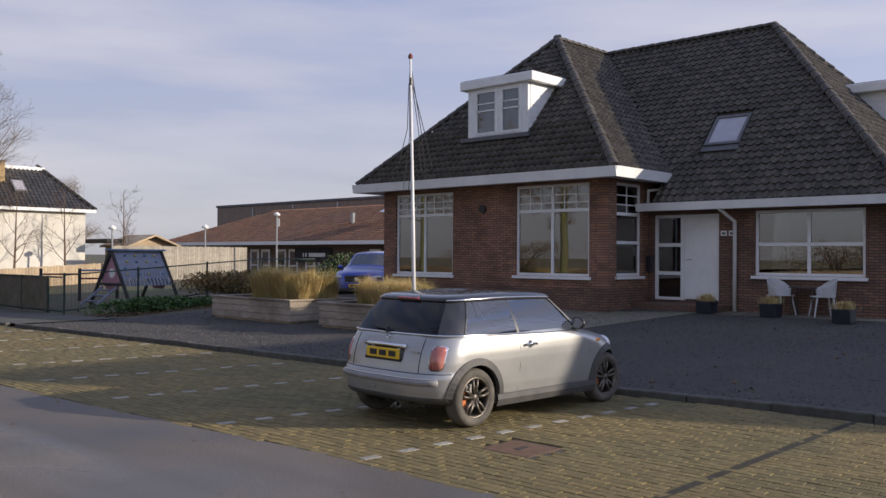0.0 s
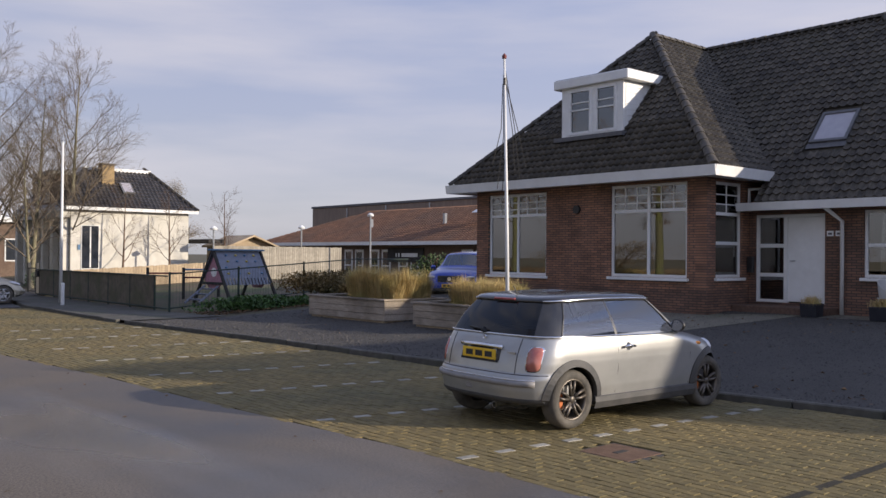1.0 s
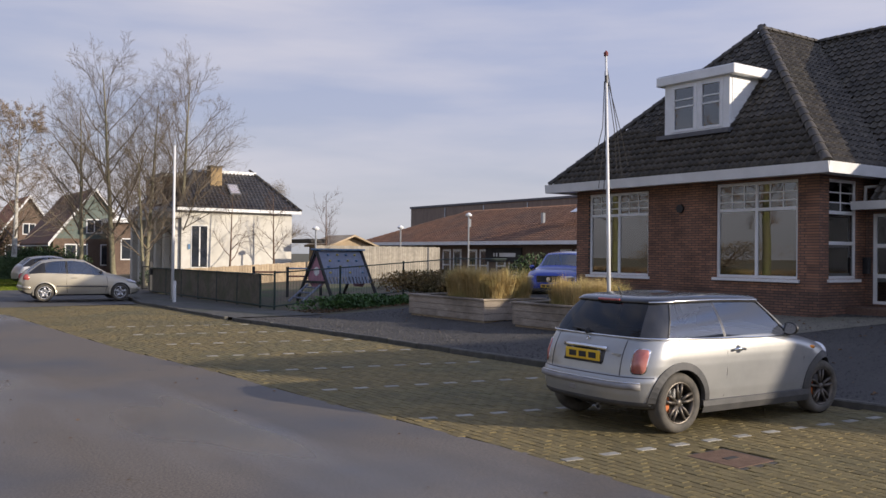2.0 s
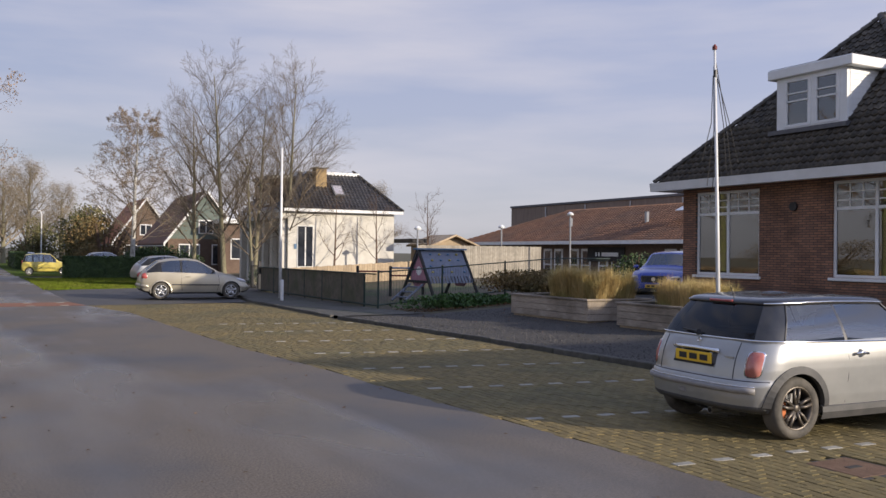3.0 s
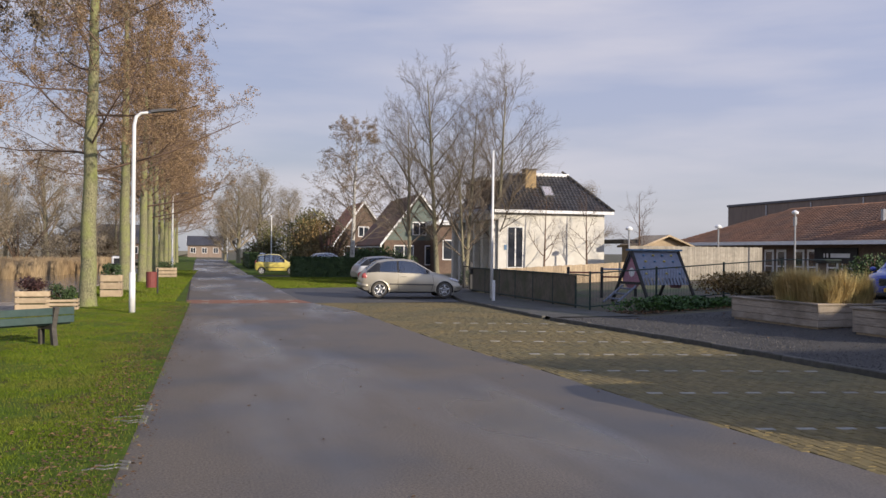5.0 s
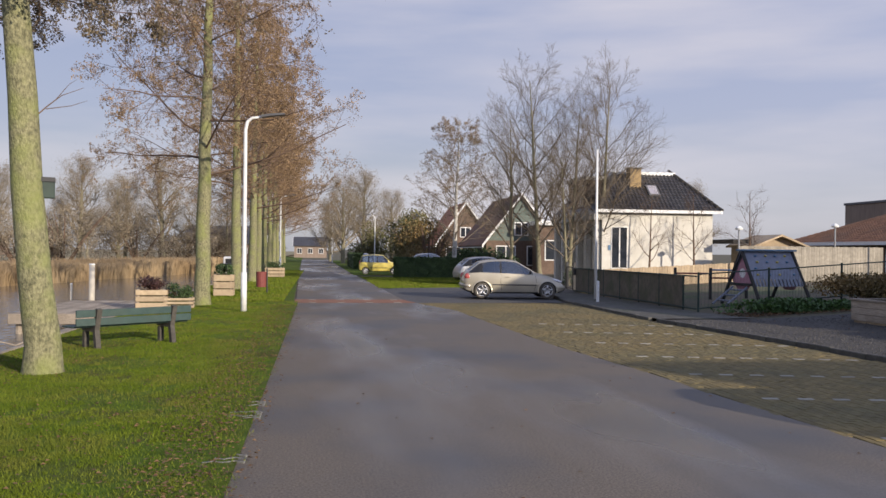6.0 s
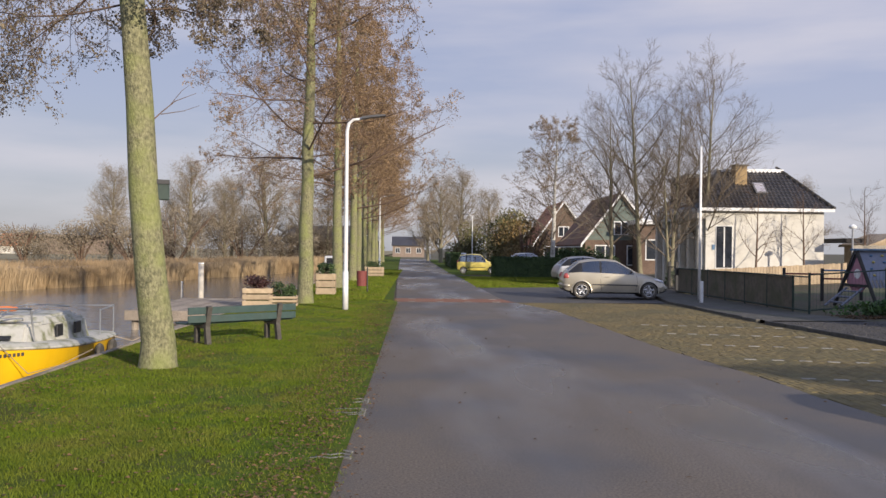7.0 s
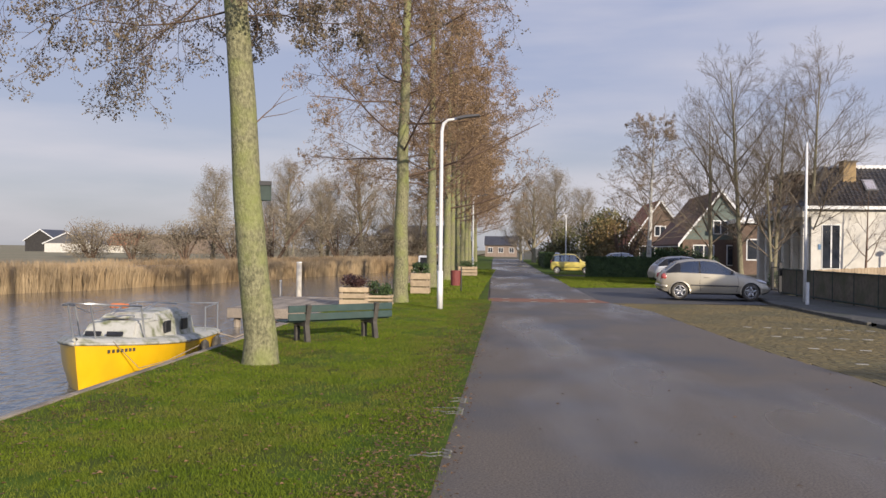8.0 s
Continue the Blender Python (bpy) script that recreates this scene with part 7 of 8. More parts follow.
def garden_chair(m):
    top = thing("garden_chair", "white moulded plastic tub chair with thin legs", "chair", m, "chairs by the house wall")
    part("seat", box(-0.22, 0.22, -0.20, 0.22, 0.42, 0.445, 0.012), M_CHAIR, top)
    bm = bmesh.new()
    prev = None
    for k in range(19):
        a = radians(-108 + 12 * k)
        back = max(0.0, math.cos(a)) ** 0.8
        ring = []
        for lift, grow, thick in ((0.0, 1.0, 0.0), (0.55, 1.10, 0.0), (1.0, 1.16, 0.0), (1.0, 1.16, 0.022), (0.55, 1.10, 0.022), (0.0, 1.0, 0.022)):
            rr = 0.235 * grow - thick
            ring.append(bm.verts.new((math.sin(a) * rr, -math.cos(a) * rr * 1.05, 0.42 + lift * (0.20 + 0.20 * back))))
        if prev:
            for q in range(6):
                bm.faces.new((prev[q], prev[(q + 1) % 6], ring[(q + 1) % 6], ring[q]))
        else:
            bm.faces.new(ring)
        prev = ring
    bm.faces.new(prev[::-1])
    bmesh.ops.recalc_face_normals(bm, faces=bm.faces)
    part("backrest", bm, M_CHAIR, top, smooth=False)
    for s in (-1, 1):
        for y in (-1, 1):
            part("leg", tube([(s * 0.17, y * 0.16, 0.43), (s * 0.23, y * 0.23, 0.0)], [0.02, 0.014], 8), M_CHAIR, top)
    return top


chair = garden_chair(pose(19.25, 7.84, 0.515, 0, 0, 160))
copy_thing(chair, pose(19.25, 6.92, 0.515, 0, 0, 35))
tab = thing("garden_table", "small dark garden table between two chairs", "table", pose(19.45, 7.38, 0.515))
part("tabletop", box(-0.22, 0.22, -0.28, 0.28, 0.60, 0.625, 0.01), M_OLDIRON, tab)
for x, y in ((-0.17, -0.22), (0.17, -0.22), (-0.17, 0.22), (0.17, 0.22)):
    part("leg", tube([(x, y, 0.60), (x, y, 0.0)], 0.014, 6), M_OLDIRON, tab)
M_POT = mat("dark_blue_pot", (0.014, 0.016, 0.024), (0.024, 0.027, 0.036), 5, 0.5)
for k, (x, y) in enumerate(((18.75, 9.33), (18.75, 7.84), (18.3, 6.17))):
    pot = thing("plant_pot", "dark blue square pot with dry grass", "plant pot", pose(x, y, rise(x) + 0.012), "pots by the house")
    part("pot_body", prism([(-0.15, 0.0), (0.15, 0.0), (0.19, 0.26), (-0.19, 0.26)], 1, -0.18, 0.18), M_POT, pot)
    part("pot_rim", box(-0.2, 0.2, -0.19, 0.19, 0.26, 0.285, 0.008), M_POT, pot)
    grass_tuft(pose(x, y, rise(x) + 0.27), 20 + k, 0.12, 0.12, 0.26, 420)

# ---- fence round the playground ----
fence = thing("playground_fence", "dark board and green wire fence round the playground", "fence", pose(0, 0, 0))
for k in range(6):
    y0, y1 = 25.7 + k * 1.88, 25.7 + (k + 1) * 1.88 - 0.06
    part("panel", box(10.70, 10.745, y0, y1, 0.09, 1.07, 0.006), M_PANEL, fence)
    part("post", tube([(10.72, y0 - 0.03, 0.0), (10.72, y0 - 0.03, 1.12)], 0.035, 8), M_FENCEGREEN, fence)
for z in (0.15, 1.10):
    part("rail", tube([(10.66, 24.6, z), (10.66, 37.1, z - 0.02)], 0.022, 6), M_FENCEGREEN, fence)
run = [(10.72, 24.6), (13.3, 25.3), (16.2, 26.1), (19.0, 26.9), (22.0, 27.6)]
for (x0, y0), (x1, y1) in zip(run, run[1:]):
    a, b = rise(x0), rise(x1)
    part("post", tube([(x0, y0, a), (x0, y0, a + 1.18)], 0.035, 8), M_FENCEGREEN, fence)
    for z in (0.12, 1.12):
        part("rail", tube([(x0, y0, a + z), (x1, y1, b + z)], 0.02, 6), M_FENCEGREEN, fence)
    bm = bmesh.new()
    n = int(math.hypot(x1 - x0, y1 - y0) / 0.12)
    for k in range(1, n):
        t = k / n
        x, y, z = x0 + (x1 - x0) * t, y0 + (y1 - y0) * t, a + (b - a) * t
        tube([(x, y, z + 0.1), (x, y, z + 1.12)], 0.004, 3, bm, False)
    ob = part("wire_mesh", bm, M_WIRE, fence)
    ob["kind"] = "stuff"
bm = bmesh.new()
for k in range(1, 15):
    y = 24.6 + 1.1 * k / 15
    tube([(10.72, y, 0.1), (10.72, y, 1.1)], 0.006, 3, bm, False)
part("wire_mesh", bm, M_WIRE, fence)["kind"] = "stuff"
gate = thing("garden_gate", "dark metal gate at the end of the fence", "gate", pose(10.72, 37.2, 0.04))
for y in (0.0, 1.1):
    part("gate_post", box(-0.06, 0.06, y - 0.06, y + 0.06, 0, 1.3, 0.01), M_BLACK, gate)
for k in range(7):
    part("gate_bar", tube([(0, 0.1 + k * 0.15, 0.12), (0, 0.1 + k * 0.15, 1.1)], 0.012, 5), M_BLACK, gate)
for z in (0.15, 1.08):
    part("gate_rail", tube([(0, 0.05, z), (0, 1.05, z)], 0.02, 6), M_BLACK, gate)
part("post_box", box(-0.12, 0.0, -0.35, -0.08, 0.75, 1.05, 0.02), M_BLACK, gate)

# ---- climbing house ----
play = thing("climbing_house", "small climbing house with grey-blue sloped board and coloured holds", "play house", pose(13.75, 26.3, 0.22, 0, 0, 10))
PX, PZ = 0.98, 1.62
part("climbing_board", prism([(-0.02, PZ), (0.03, PZ + 0.02), (-0.49, 0.79), (-0.54, 0.77)], 0, -PX, PX), M_SLATE, play)
part("climbing_board", prism([(0.02, PZ), (-0.03, PZ + 0.02), (0.49, 0.79), (0.54, 0.77)], 0, -PX, PX), M_SLATE, play)
part("ridge_board", box(-PX - 0.08, PX + 0.08, -0.13, 0.13, PZ + 0.022, PZ + 0.08, 0.01), M_BLUEPAINT, play)
for x in (-PX + 0.04, PX - 0.04):
    for s in (-1, 1):
        part("leg", tube([(x, s * 0.04, PZ), (x, s * 0.98, -0.05)], 0.055, 6), M_DARK, play)
    part("cross_bar", box(x - 0.03, x + 0.03, -0.64, 0.64, 0.56, 0.64, 0.006), M_DARK, play)
for k in range(14):
    x = -PX + 0.07 + k * (2 * PX - 0.1) / 13.6
    part("slat", prism([(-0.55, 0.77), (-0.51, 0.78), (-0.62, 0.56), (-0.66, 0.55)], 0, x, x + 0.095), M_SLATE, play)
rp = random.Random(2)
for i in range(4):
    for j in range(4):
        t = 0.15 + 0.24 * j
        bm = bmesh.new()
        bmesh.ops.create_icosphere(bm, subdivisions=1, radius=0.055)
        bm.transform(Matrix.Translation((-0.6 + 0.4 * i + rp.uniform(-0.08, 0.08), -0.06 - 0.46 * t, PZ - 0.81 * t)) @ Matrix.Diagonal((1, 0.7, 0.7, 1)))
        part("climbing_hold", bm, M_HOLD if (i + j) % 2 else M_BLUEPAINT, play)
for s, w in ((-1, 1), (1, 1)):
    part("gable_panel", prism([(-0.50, 0.70), (-0.02, 1.46), (0.02, 1.46), (0.50, 0.70), (0.22, 0.42), (-0.22, 0.42)], 0, s * (PX - 0.10) - 0.012, s * (PX - 0.10) + 0.012), M_PINK, play)
    part("gable_hole", lathe([(0.001, 0), (0.15, 0)], 14), M_WHITE, play).matrix_basis = Matrix.Translation((s * (PX - 0.085), 0, 0.95)) @ Matrix.Rotation(radians(90), 4, "Z")
for k in range(3):
    part("ramp_rung", tube([(-PX - 0.1 - k * 0.25, -0.35, 0.42 - 0.16 * k), (-PX - 0.1 - k * 0.25, 0.35, 0.42 - 0.16 * k)], 0.03, 6), M_SLATE, play)
for y in (-0.35, 0.35):
    part("ramp_side", tube([(-PX, y, 0.52), (-PX - 0.75, y, -0.02)], 0.035, 6), M_SLATE, play)
bars = thing("play_bars", "red posts with blue and red horizontal bars", "play bars", pose(12.2, 29.8, 0.12, 0, 0, -20))
for x in (0, 1.2, 2.4):
    part("bar_post", box(x - 0.05, x + 0.05, -0.05, 0.05, -0.05, 1.15, 0.01), M_DARK, bars)
part("bar", tube([(0, 0, 0.95), (1.2, 0, 0.95)], 0.03, 6), M_REDPAINT, bars)
part("bar", tube([(1.2, 0, 1.08), (2.4, 0, 1.08)], 0.03, 6), M_BLUEPAINT, bars)
part("bar", tube([(1.2, 0, 0.8), (2.4, 0, 0.8)], 0.03, 6), M_REDPAINT, bars)

# ---- other buildings ----
M_TILE_GLAZED = mat("dark_glazed_tile", (0.034, 0.031, 0.032), (0.062, 0.056, 0.055), 5, 0.35, 0.3, 30, spot=(0.08, 0.08, 0.08), spot_scale=0.6, spot_amount=0.4, vary=0.25, island=True)
M_TILE_RED = mat("red_brown_tile", (0.15, 0.075, 0.042), (0.23, 0.118, 0.066), 5, 0.8, 0.4, 25, spot=(0.11, 0.075, 0.055), spot_scale=0.4, spot_amount=0.6)
M_TILE_RED_I = mat("red_brown_tile_field", (0.15, 0.075, 0.042), (0.23, 0.118, 0.066), 5, 0.8, 0.4, 25, spot=(0.11, 0.075, 0.055), spot_scale=0.4, spot_amount=0.6, vary=0.2, island=True)
M_TILE_ORANGE = mat("orange_tile", (0.35, 0.13, 0.06), (0.45, 0.19, 0.09), 5, 0.8, 0.4, 25, spot=(0.25, 0.12, 0.07), spot_scale=0.5, spot_amount=0.5)
M_BRICK_FAR = mat("brown_brick", (0.12, 0.082, 0.060), (0.18, 0.125, 0.09), 9, 0.9, 0.3, 40, spot=(0.10, 0.06, 0.045), spot_scale=0.7, spot_amount=0.5)
M_YELLOWBRICK = mat("yellow_brick", (0.30, 0.21, 0.10), (0.38, 0.27, 0.14), 9, 0.9, 0.3, 40)
M_CLAD = mat("grey_brown_cladding", (0.20, 0.15, 0.115), (0.26, 0.20, 0.155), 3, 0.8, 0.1, 20, stretch=(1, 1, 0.2))
M_GREENBOARD = mat("grey_green_boards", (0.10, 0.13, 0.11), (0.15, 0.18, 0.155), 6, 0.8)


def far_window(parent, axis, at, u0, u1, z0, z1, out=-1, bars=1, edge=0.07):
    """A window set in a wall of a farther building: frame, dark pane, one upright."""
    t = 0.03 * out
    w = part("window", mapped_box(axis, at, u0, u1, min(t, 0), max(t, 0) + 0.02, z0, z1, 0), M_WHITE, parent)
    g = mapped_box(axis, at, u0 + edge, u1 - edge, t * 1.3 - 0.004, t * 1.3 + 0.004, z0 + edge, z1 - edge, 0)
    part("pane", g, M_PANE, w)
    for k in range(bars):
        u = u0 + (u1 - u0) * (k + 1) / (bars + 1)
        part("mullion", mapped_box(axis, at, u - 0.03, u + 0.03, min(t * 1.7, t * 1.2), max(t * 1.7, t * 1.2), z0 + 0.07, z1 - 0.07, 0), M_WHITE, w)
    return w


M_PANE = mat("dark_window_pane", (0.02, 0.024, 0.03), (0.04, 0.045, 0.055), 2, 0.06, coat=0.8)

# white house: hipped roof with a flat top, columned front
wh = thing("white_house", "white rendered house with dark tiled hipped roof and columned front", "house", pose(0, 0, 0))
HX0, HX1, HY0, HY1, HE, HT = 13.55, 19.3, 42.0, 50.0, 3.84, 5.86
part("wall", box(HX0, HX1, HY0, HY1, 0.0, HE), M_RENDER, wh)
ex0, ex1, ey0, ey1 = HX0 - 0.25, HX1 + 0.35, HY0 - 0.25, HY1 + 0.3
tx0, tx1, ty0, ty1 = HX0 + 1.3, HX1 - 1.3, HY0 + 2.0, HY1 - 2.0
wh_roof = part("roof", polys([[(ex0, ey0, HE + 0.06), (ex1, ey0, HE + 0.06), (tx1, ty0, HT), (tx0, ty0, HT)], [(ex1, ey0, HE + 0.06), (ex1, ey1, HE + 0.06), (tx1, ty1, HT), (tx1, ty0, HT)], [(ex1, ey1, HE + 0.06), (ex0, ey1, HE + 0.06), (tx0, ty1, HT), (tx1, ty1, HT)], [(ex0, ey1, HE + 0.06), (ex0, ey0, HE + 0.06), (tx0, ty0, HT), (tx0, ty1, HT)], [(tx0, ty0, HT), (tx1, ty0, HT), (tx1, ty1, HT), (tx0, ty1, HT)]]), M_TILE_GLAZED, wh)
joined("tile_field", TILE, tile_places([(ex0, ey0, HE + 0.06), (ex1, ey0, HE + 0.06), (tx1, ty0, HT), (tx0, ty0, HT)]), M_TILE_GLAZED, wh_roof)
caps((ex1, ey0, HE + 0.06), (tx1, ty0, HT), wh_roof)
caps((ex0, ey0, HE + 0.06), (tx0, ty0, HT), wh_roof)
part("eave_board", box(ex0 - 0.05, ex1 + 0.05, ey0 - 0.05, ey0 + 0.03, HE - 0.08, HE + 0.07), M_WHITE, wh)
part("eave_board", box(ex0 - 0.05, ex0 + 0.03, ey0 + 0.03, ey1, HE - 0.08, HE + 0.07), M_WHITE, wh)
part("top_board", box(tx0 - 0.1, tx1 + 0.1, ty0 - 0.12, ty0 + 0.02, HT - 0.10, HT + 0.12, 0.01), M_WHITE, wh)
part("top_board", box(tx0 - 0.12, tx0 + 0.02, ty0 + 0.02, ty1, HT - 0.10, HT + 0.12, 0.01), M_WHITE, wh)
chim = part("chimney", box(15.35, 15.95, 43.1, 43.7, 4.2, 6.05, 0.02), M_YELLOWBRICK, wh)
part("chimney_cap", box(15.3, 16.0, 43.05, 43.75, 6.05, 6.13, 0.02), M_CONCRETE, chim)
lt = Matrix.Translation((16.45, 42.85, 4.89)) @ Matrix.Rotation(math.atan2(HT - HE - 0.06, 2.25), 4, "X")
bm = box(-0.3, 0.3, -0.42, 0.42, 0.03, 0.12, 0.01)
bm.transform(lt)
rw = part("roof_window", bm, M_LEAD, wh)
bm = box(-0.22, 0.22, -0.34, 0.34, 0.121, 0.128)
bm.transform(lt)
part("pane", bm, M_PALEGLASS, rw)
far_window(wh, "x", HY0, 14.02, 14.85, 1.0, 3.06, -1, 1, 0.035)
part("wall_plate", box(13.86, 13.98, 41.96, 41.99, 1.9, 2.15), M_BLUEPAINT, wh)
for k in range(6):
    y = HY0 + 0.35 + k * 1.44
    part("pilaster", box(HX0 - 0.32, HX0 - 0.02, y - 0.17, y + 0.17, 0.1, HE - 0.45, 0.02), M_RENDER, wh)
    if k < 5:
        far_window(wh, "y", HX0, y + 0.3, y + 1.14, 0.9, 2.9, -1, 1)
part("cornice", box(HX0 - 0.42, HX0 - 0.02, HY0, HY1, HE - 0.45, HE - 0.1, 0.02), M_RENDER, wh)
gb = part("front_gable", box(HX0 - 0.1, HX0 + 1.6, 44.4, 47.6, HE + 0.06, 5.55, 0.02), M_BRICK_FAR, wh, "brick block with cornice over the front")
part("gable_cornice", box(HX0 - 0.25, HX0 + 1.7, 44.25, 47.75, 5.55, 5.75, 0.03), M_RENDER, gb)
for y in (44.8, 46.2):
    far_window(gb, "y", HX0 - 0.1, y, y + 0.8, 4.2, 5.3)


def gable_house(name, label, x0, x1, y0, y1, eave, ridge, wall_m, roof_m, gable_m, windows=True, overhang=0.35, ridge_along="y", group=""):
    """A house with a pitched roof, white barge boards and windows on its gable."""
    top = thing(name, label, "house", pose(0, 0, 0), group)
    if ridge_along == "y":
        c = (x0 + x1) / 2
        part("wall", box(x0, x1, y0, y1, -0.1, eave), wall_m, top)
        part("gable", prism([(x0, eave), (x1, eave), (c, ridge - 0.05)], 1, y0 + 0.003, y1 - 0.003), gable_m, top)
        for s, xe in ((-1, x0), (1, x1)):
            k = (ridge - eave) / (c - x0)
            xo, zo = xe + s * overhang, eave - overhang * k
            part("roof_slope", prism([(xo, zo), (xo, zo + 0.12), (c, ridge + 0.12), (c, ridge)] if s < 0 else [(xo, zo), (xo, zo + 0.12), (c, ridge + 0.12), (c, ridge)], 1, y0 - 0.3, y1 + 0.3), roof_m, top)
            part("barge_board", prism([(xo, zo - 0.06), (xo, zo + 0.16), (c, ridge + 0.17), (c, ridge - 0.06)], 1, y0 - 0.36, y0 - 0.303), M_WHITE, top)
            part("gutter", box(min(xo, xo - s * 0.1), max(xo, xo - s * 0.1), y0 - 0.3, y1 + 0.3, zo - 0.06, zo + 0.06), M_WHITE, top)
        if windows:
            w = x1 - x0
            for a in (0.14, 0.58):
                far_window(top, "x", y0, x0 + w * a, x0 + w * (a + 0.28), 0.8, min(2.2, eave - 0.2), -1, 1)
            far_window(top, "x", y0, c - 0.5, c + 0.5, eave + 0.35, eave + 1.3, -1, 1)
            n = max(1, int((y1 - y0) / 2.6))
            for k in range(n):
                yy = y0 + (k + 0.3) * (y1 - y0) / n
                far_window(top, "y", x0, yy, yy + 1.2, 0.9, min(2.1, eave - 0.2), -1, 1)
    else:
        c = (y0 + y1) / 2
        part("wall", box(x0, x1, y0, y1, -0.1, eave), wall_m, top)
        part("gable", prism([(y0, eave), (y1, eave), (c, ridge - 0.05)], 0, x0 + 0.003, x1 - 0.003), gable_m, top)
        for s, ye in ((-1, y0), (1, y1)):
            k = (ridge - eave) / (c - y0)
            yo, zo = ye + s * overhang, eave - overhang * k
            part("roof_slope", prism([(yo, zo), (yo, zo + 0.12), (c, ridge + 0.12), (c, ridge)], 0, x0 - 0.3, x1 + 0.3), roof_m, top)
            part("barge_board", prism([(yo, zo - 0.06), (yo, zo + 0.16), (c, ridge + 0.17), (c, ridge - 0.06)], 0, x0 - 0.36, x0 - 0.303), M_WHITE, top)
        if windows:
            n = max(1, int((x1 - x0) / 2.4))
            for k in range(n):
                xx = x0 + (k + 0.25) * (x1 - x0) / n
                far_window(top, "x", y0, xx, xx + 1.1, 0.9, min(2.1, eave - 0.25), -1, 1)
    return top


gh = gable_house("gable_house", "brown brick house with red-brown tiled roof and white barge boards", 11.3, 16.3, 60.5, 70.5, 2.55, 5.75, M_BRICK_FAR, M_TILE_RED, M_GREENBOARD)
ext = part("side_extension", box(14.6, 18.5, 58.6, 60.48, 0.2, 3.6), M_BRICK_FAR, gh)
part("flat_roof", box(14.3, 18.8, 58.3, 60.47, 3.6, 3.9, 0.02), M_WHITE, ext)
far_window(ext, "x", 58.6, 15.0, 16.4, 1.2, 2.6)
far_window(ext, "x", 58.6, 16.8, 18.1, 1.2, 2.6)
gable_house("row_house", "red brick house with orange tiled roof behind garden trees", 10.6, 15.6, 80, 90, 2.7, 6.2, M_BRICK_FAR, M_TILE_ORANGE, M_BRICK_FAR, group="houses along the road")
gable_house("row_house", "brown brick house with dark roof behind garden trees", 9.5, 14.5, 104, 113, 2.8, 6.5, M_BRICK_FAR, M_TILE_GLAZED, M_WHITE, group="houses along the road")
gable_house("end_house", "low dark-roofed brown house with white windows closing the road", -5.6, 1.6, 200, 208, 2.7, 4.6, M_CLAD, M_TILE_GLAZED, M_CLAD, ridge_along="x", group="houses at the road's end")
gable_house("end_house", "low dark-roofed brick house with white windows closing the road", -22, -11, 150, 158, 2.8, 5.6, M_BRICK_FAR, M_TILE_GLAZED, M_BRICK_FAR, ridge_along="x", group="houses at the road's end")
gable_house("end_house", "dark gabled house with white barge boards by the water", -9.6, -5.4, 128, 136, 2.4, 5.6, M_DARK, M_TILE_GLAZED, M_DARK, group="houses at the road's end")
# over the water
gable_house("far_farmhouse", "dark-roofed house over the reeds", -112, -104.5, 196, 206, 2.6, 5.0, M_DARK, M_TILE_GLAZED, M_DARK, False, group="houses across the canal")
gable_house("far_bungalow", "white-edged low gabled bungalow over the reeds", -97.5, -87.5, 178, 190, 1.9, 4.1, M_RENDER, M_LEAD, M_LEAD, False, group="houses across the canal")
gable_house("far_barn", "low house with orange roof over the reeds", -88, -81, 186, 194, 1.8, 4.2, M_RENDER, M_TILE_ORANGE, M_RENDER, False, ridge_along="x", group="houses across the canal")
shed_far = thing("far_shed", "long low blue-grey shed over the reeds", "shed", pose(0, 0, 0), "houses across the canal")
part("wall", box(-80.5, -66, 190, 200, 0, 3.6), M_CLAD, shed_far)
part("roof", box(-81, -65, 189, 201, 3.6, 4.1, 0.1), M_CLAD, shed_far)

# low school-like building behind the yard
low = thing("low_building", "low brick building with broad red-brown tiled roof", "building", pose(0, 0, 0))
part("wall", box(34.5, 46.0, 28.0, 61.0, 0.0, 2.58), M_BRICK_FAR, low)
part("roof", polys([[(33.8, 27, 2.56), (33.8, 61.6, 2.56), (40.2, 55.5, 5.05), (40.2, 27, 5.05)], [(40.2, 27, 5.05), (40.2, 55.5, 5.05), (46.6, 61.6, 2.56), (46.6, 27, 2.56)], [(33.8, 61.6, 2.56), (46.6, 61.6, 2.56), (40.2, 55.5, 5.05)]]), M_TILE_RED, low)
joined("tile_field", TILE, tile_places([(33.8, 27, 2.58), (33.8, 61.6, 2.58), (40.2, 55.5, 5.07), (40.2, 27, 5.07)], 0.30, 0.36), M_TILE_RED_I, low)
part("eave_board", box(33.7, 33.82, 27, 61.7, 2.43, 2.65), M_WHITE, low)
for k in range(9):
    y = 30.0 + k * 3.0
    if k == 3:
        continue
    for q in (0, 1.25):
        far_window(low, "y", 34.5, y + q, y + q + 0.95, 0.5, 2.15, -1, 0, 0.14)
        part("transom", box(34.41, 34.45, y + q + 0.05, y + q + 0.9, 1.05, 1.13), M_WHITE, low)
sign = part("sign_board", box(34.38, 34.44, 41.6, 45.2, 1.35, 2.25, 0.01), M_DARK, low, "dark sign board with white bars")
bm = bmesh.new()
for y0, y1, z0 in ((43.95, 44.1, 1.68), (44.25, 44.35, 1.68), (42.15, 43.75, 1.68)):
    box(34.365, 34.378, y0, y1, z0, z0 + 0.24, 0, bm)
part("sign_bar", bm, M_WHITE, sign)
part("roof_vent", tube([(36.6, 50, 3.4), (36.6, 50, 4.3)], 0.12, 8), M_GALV, low)
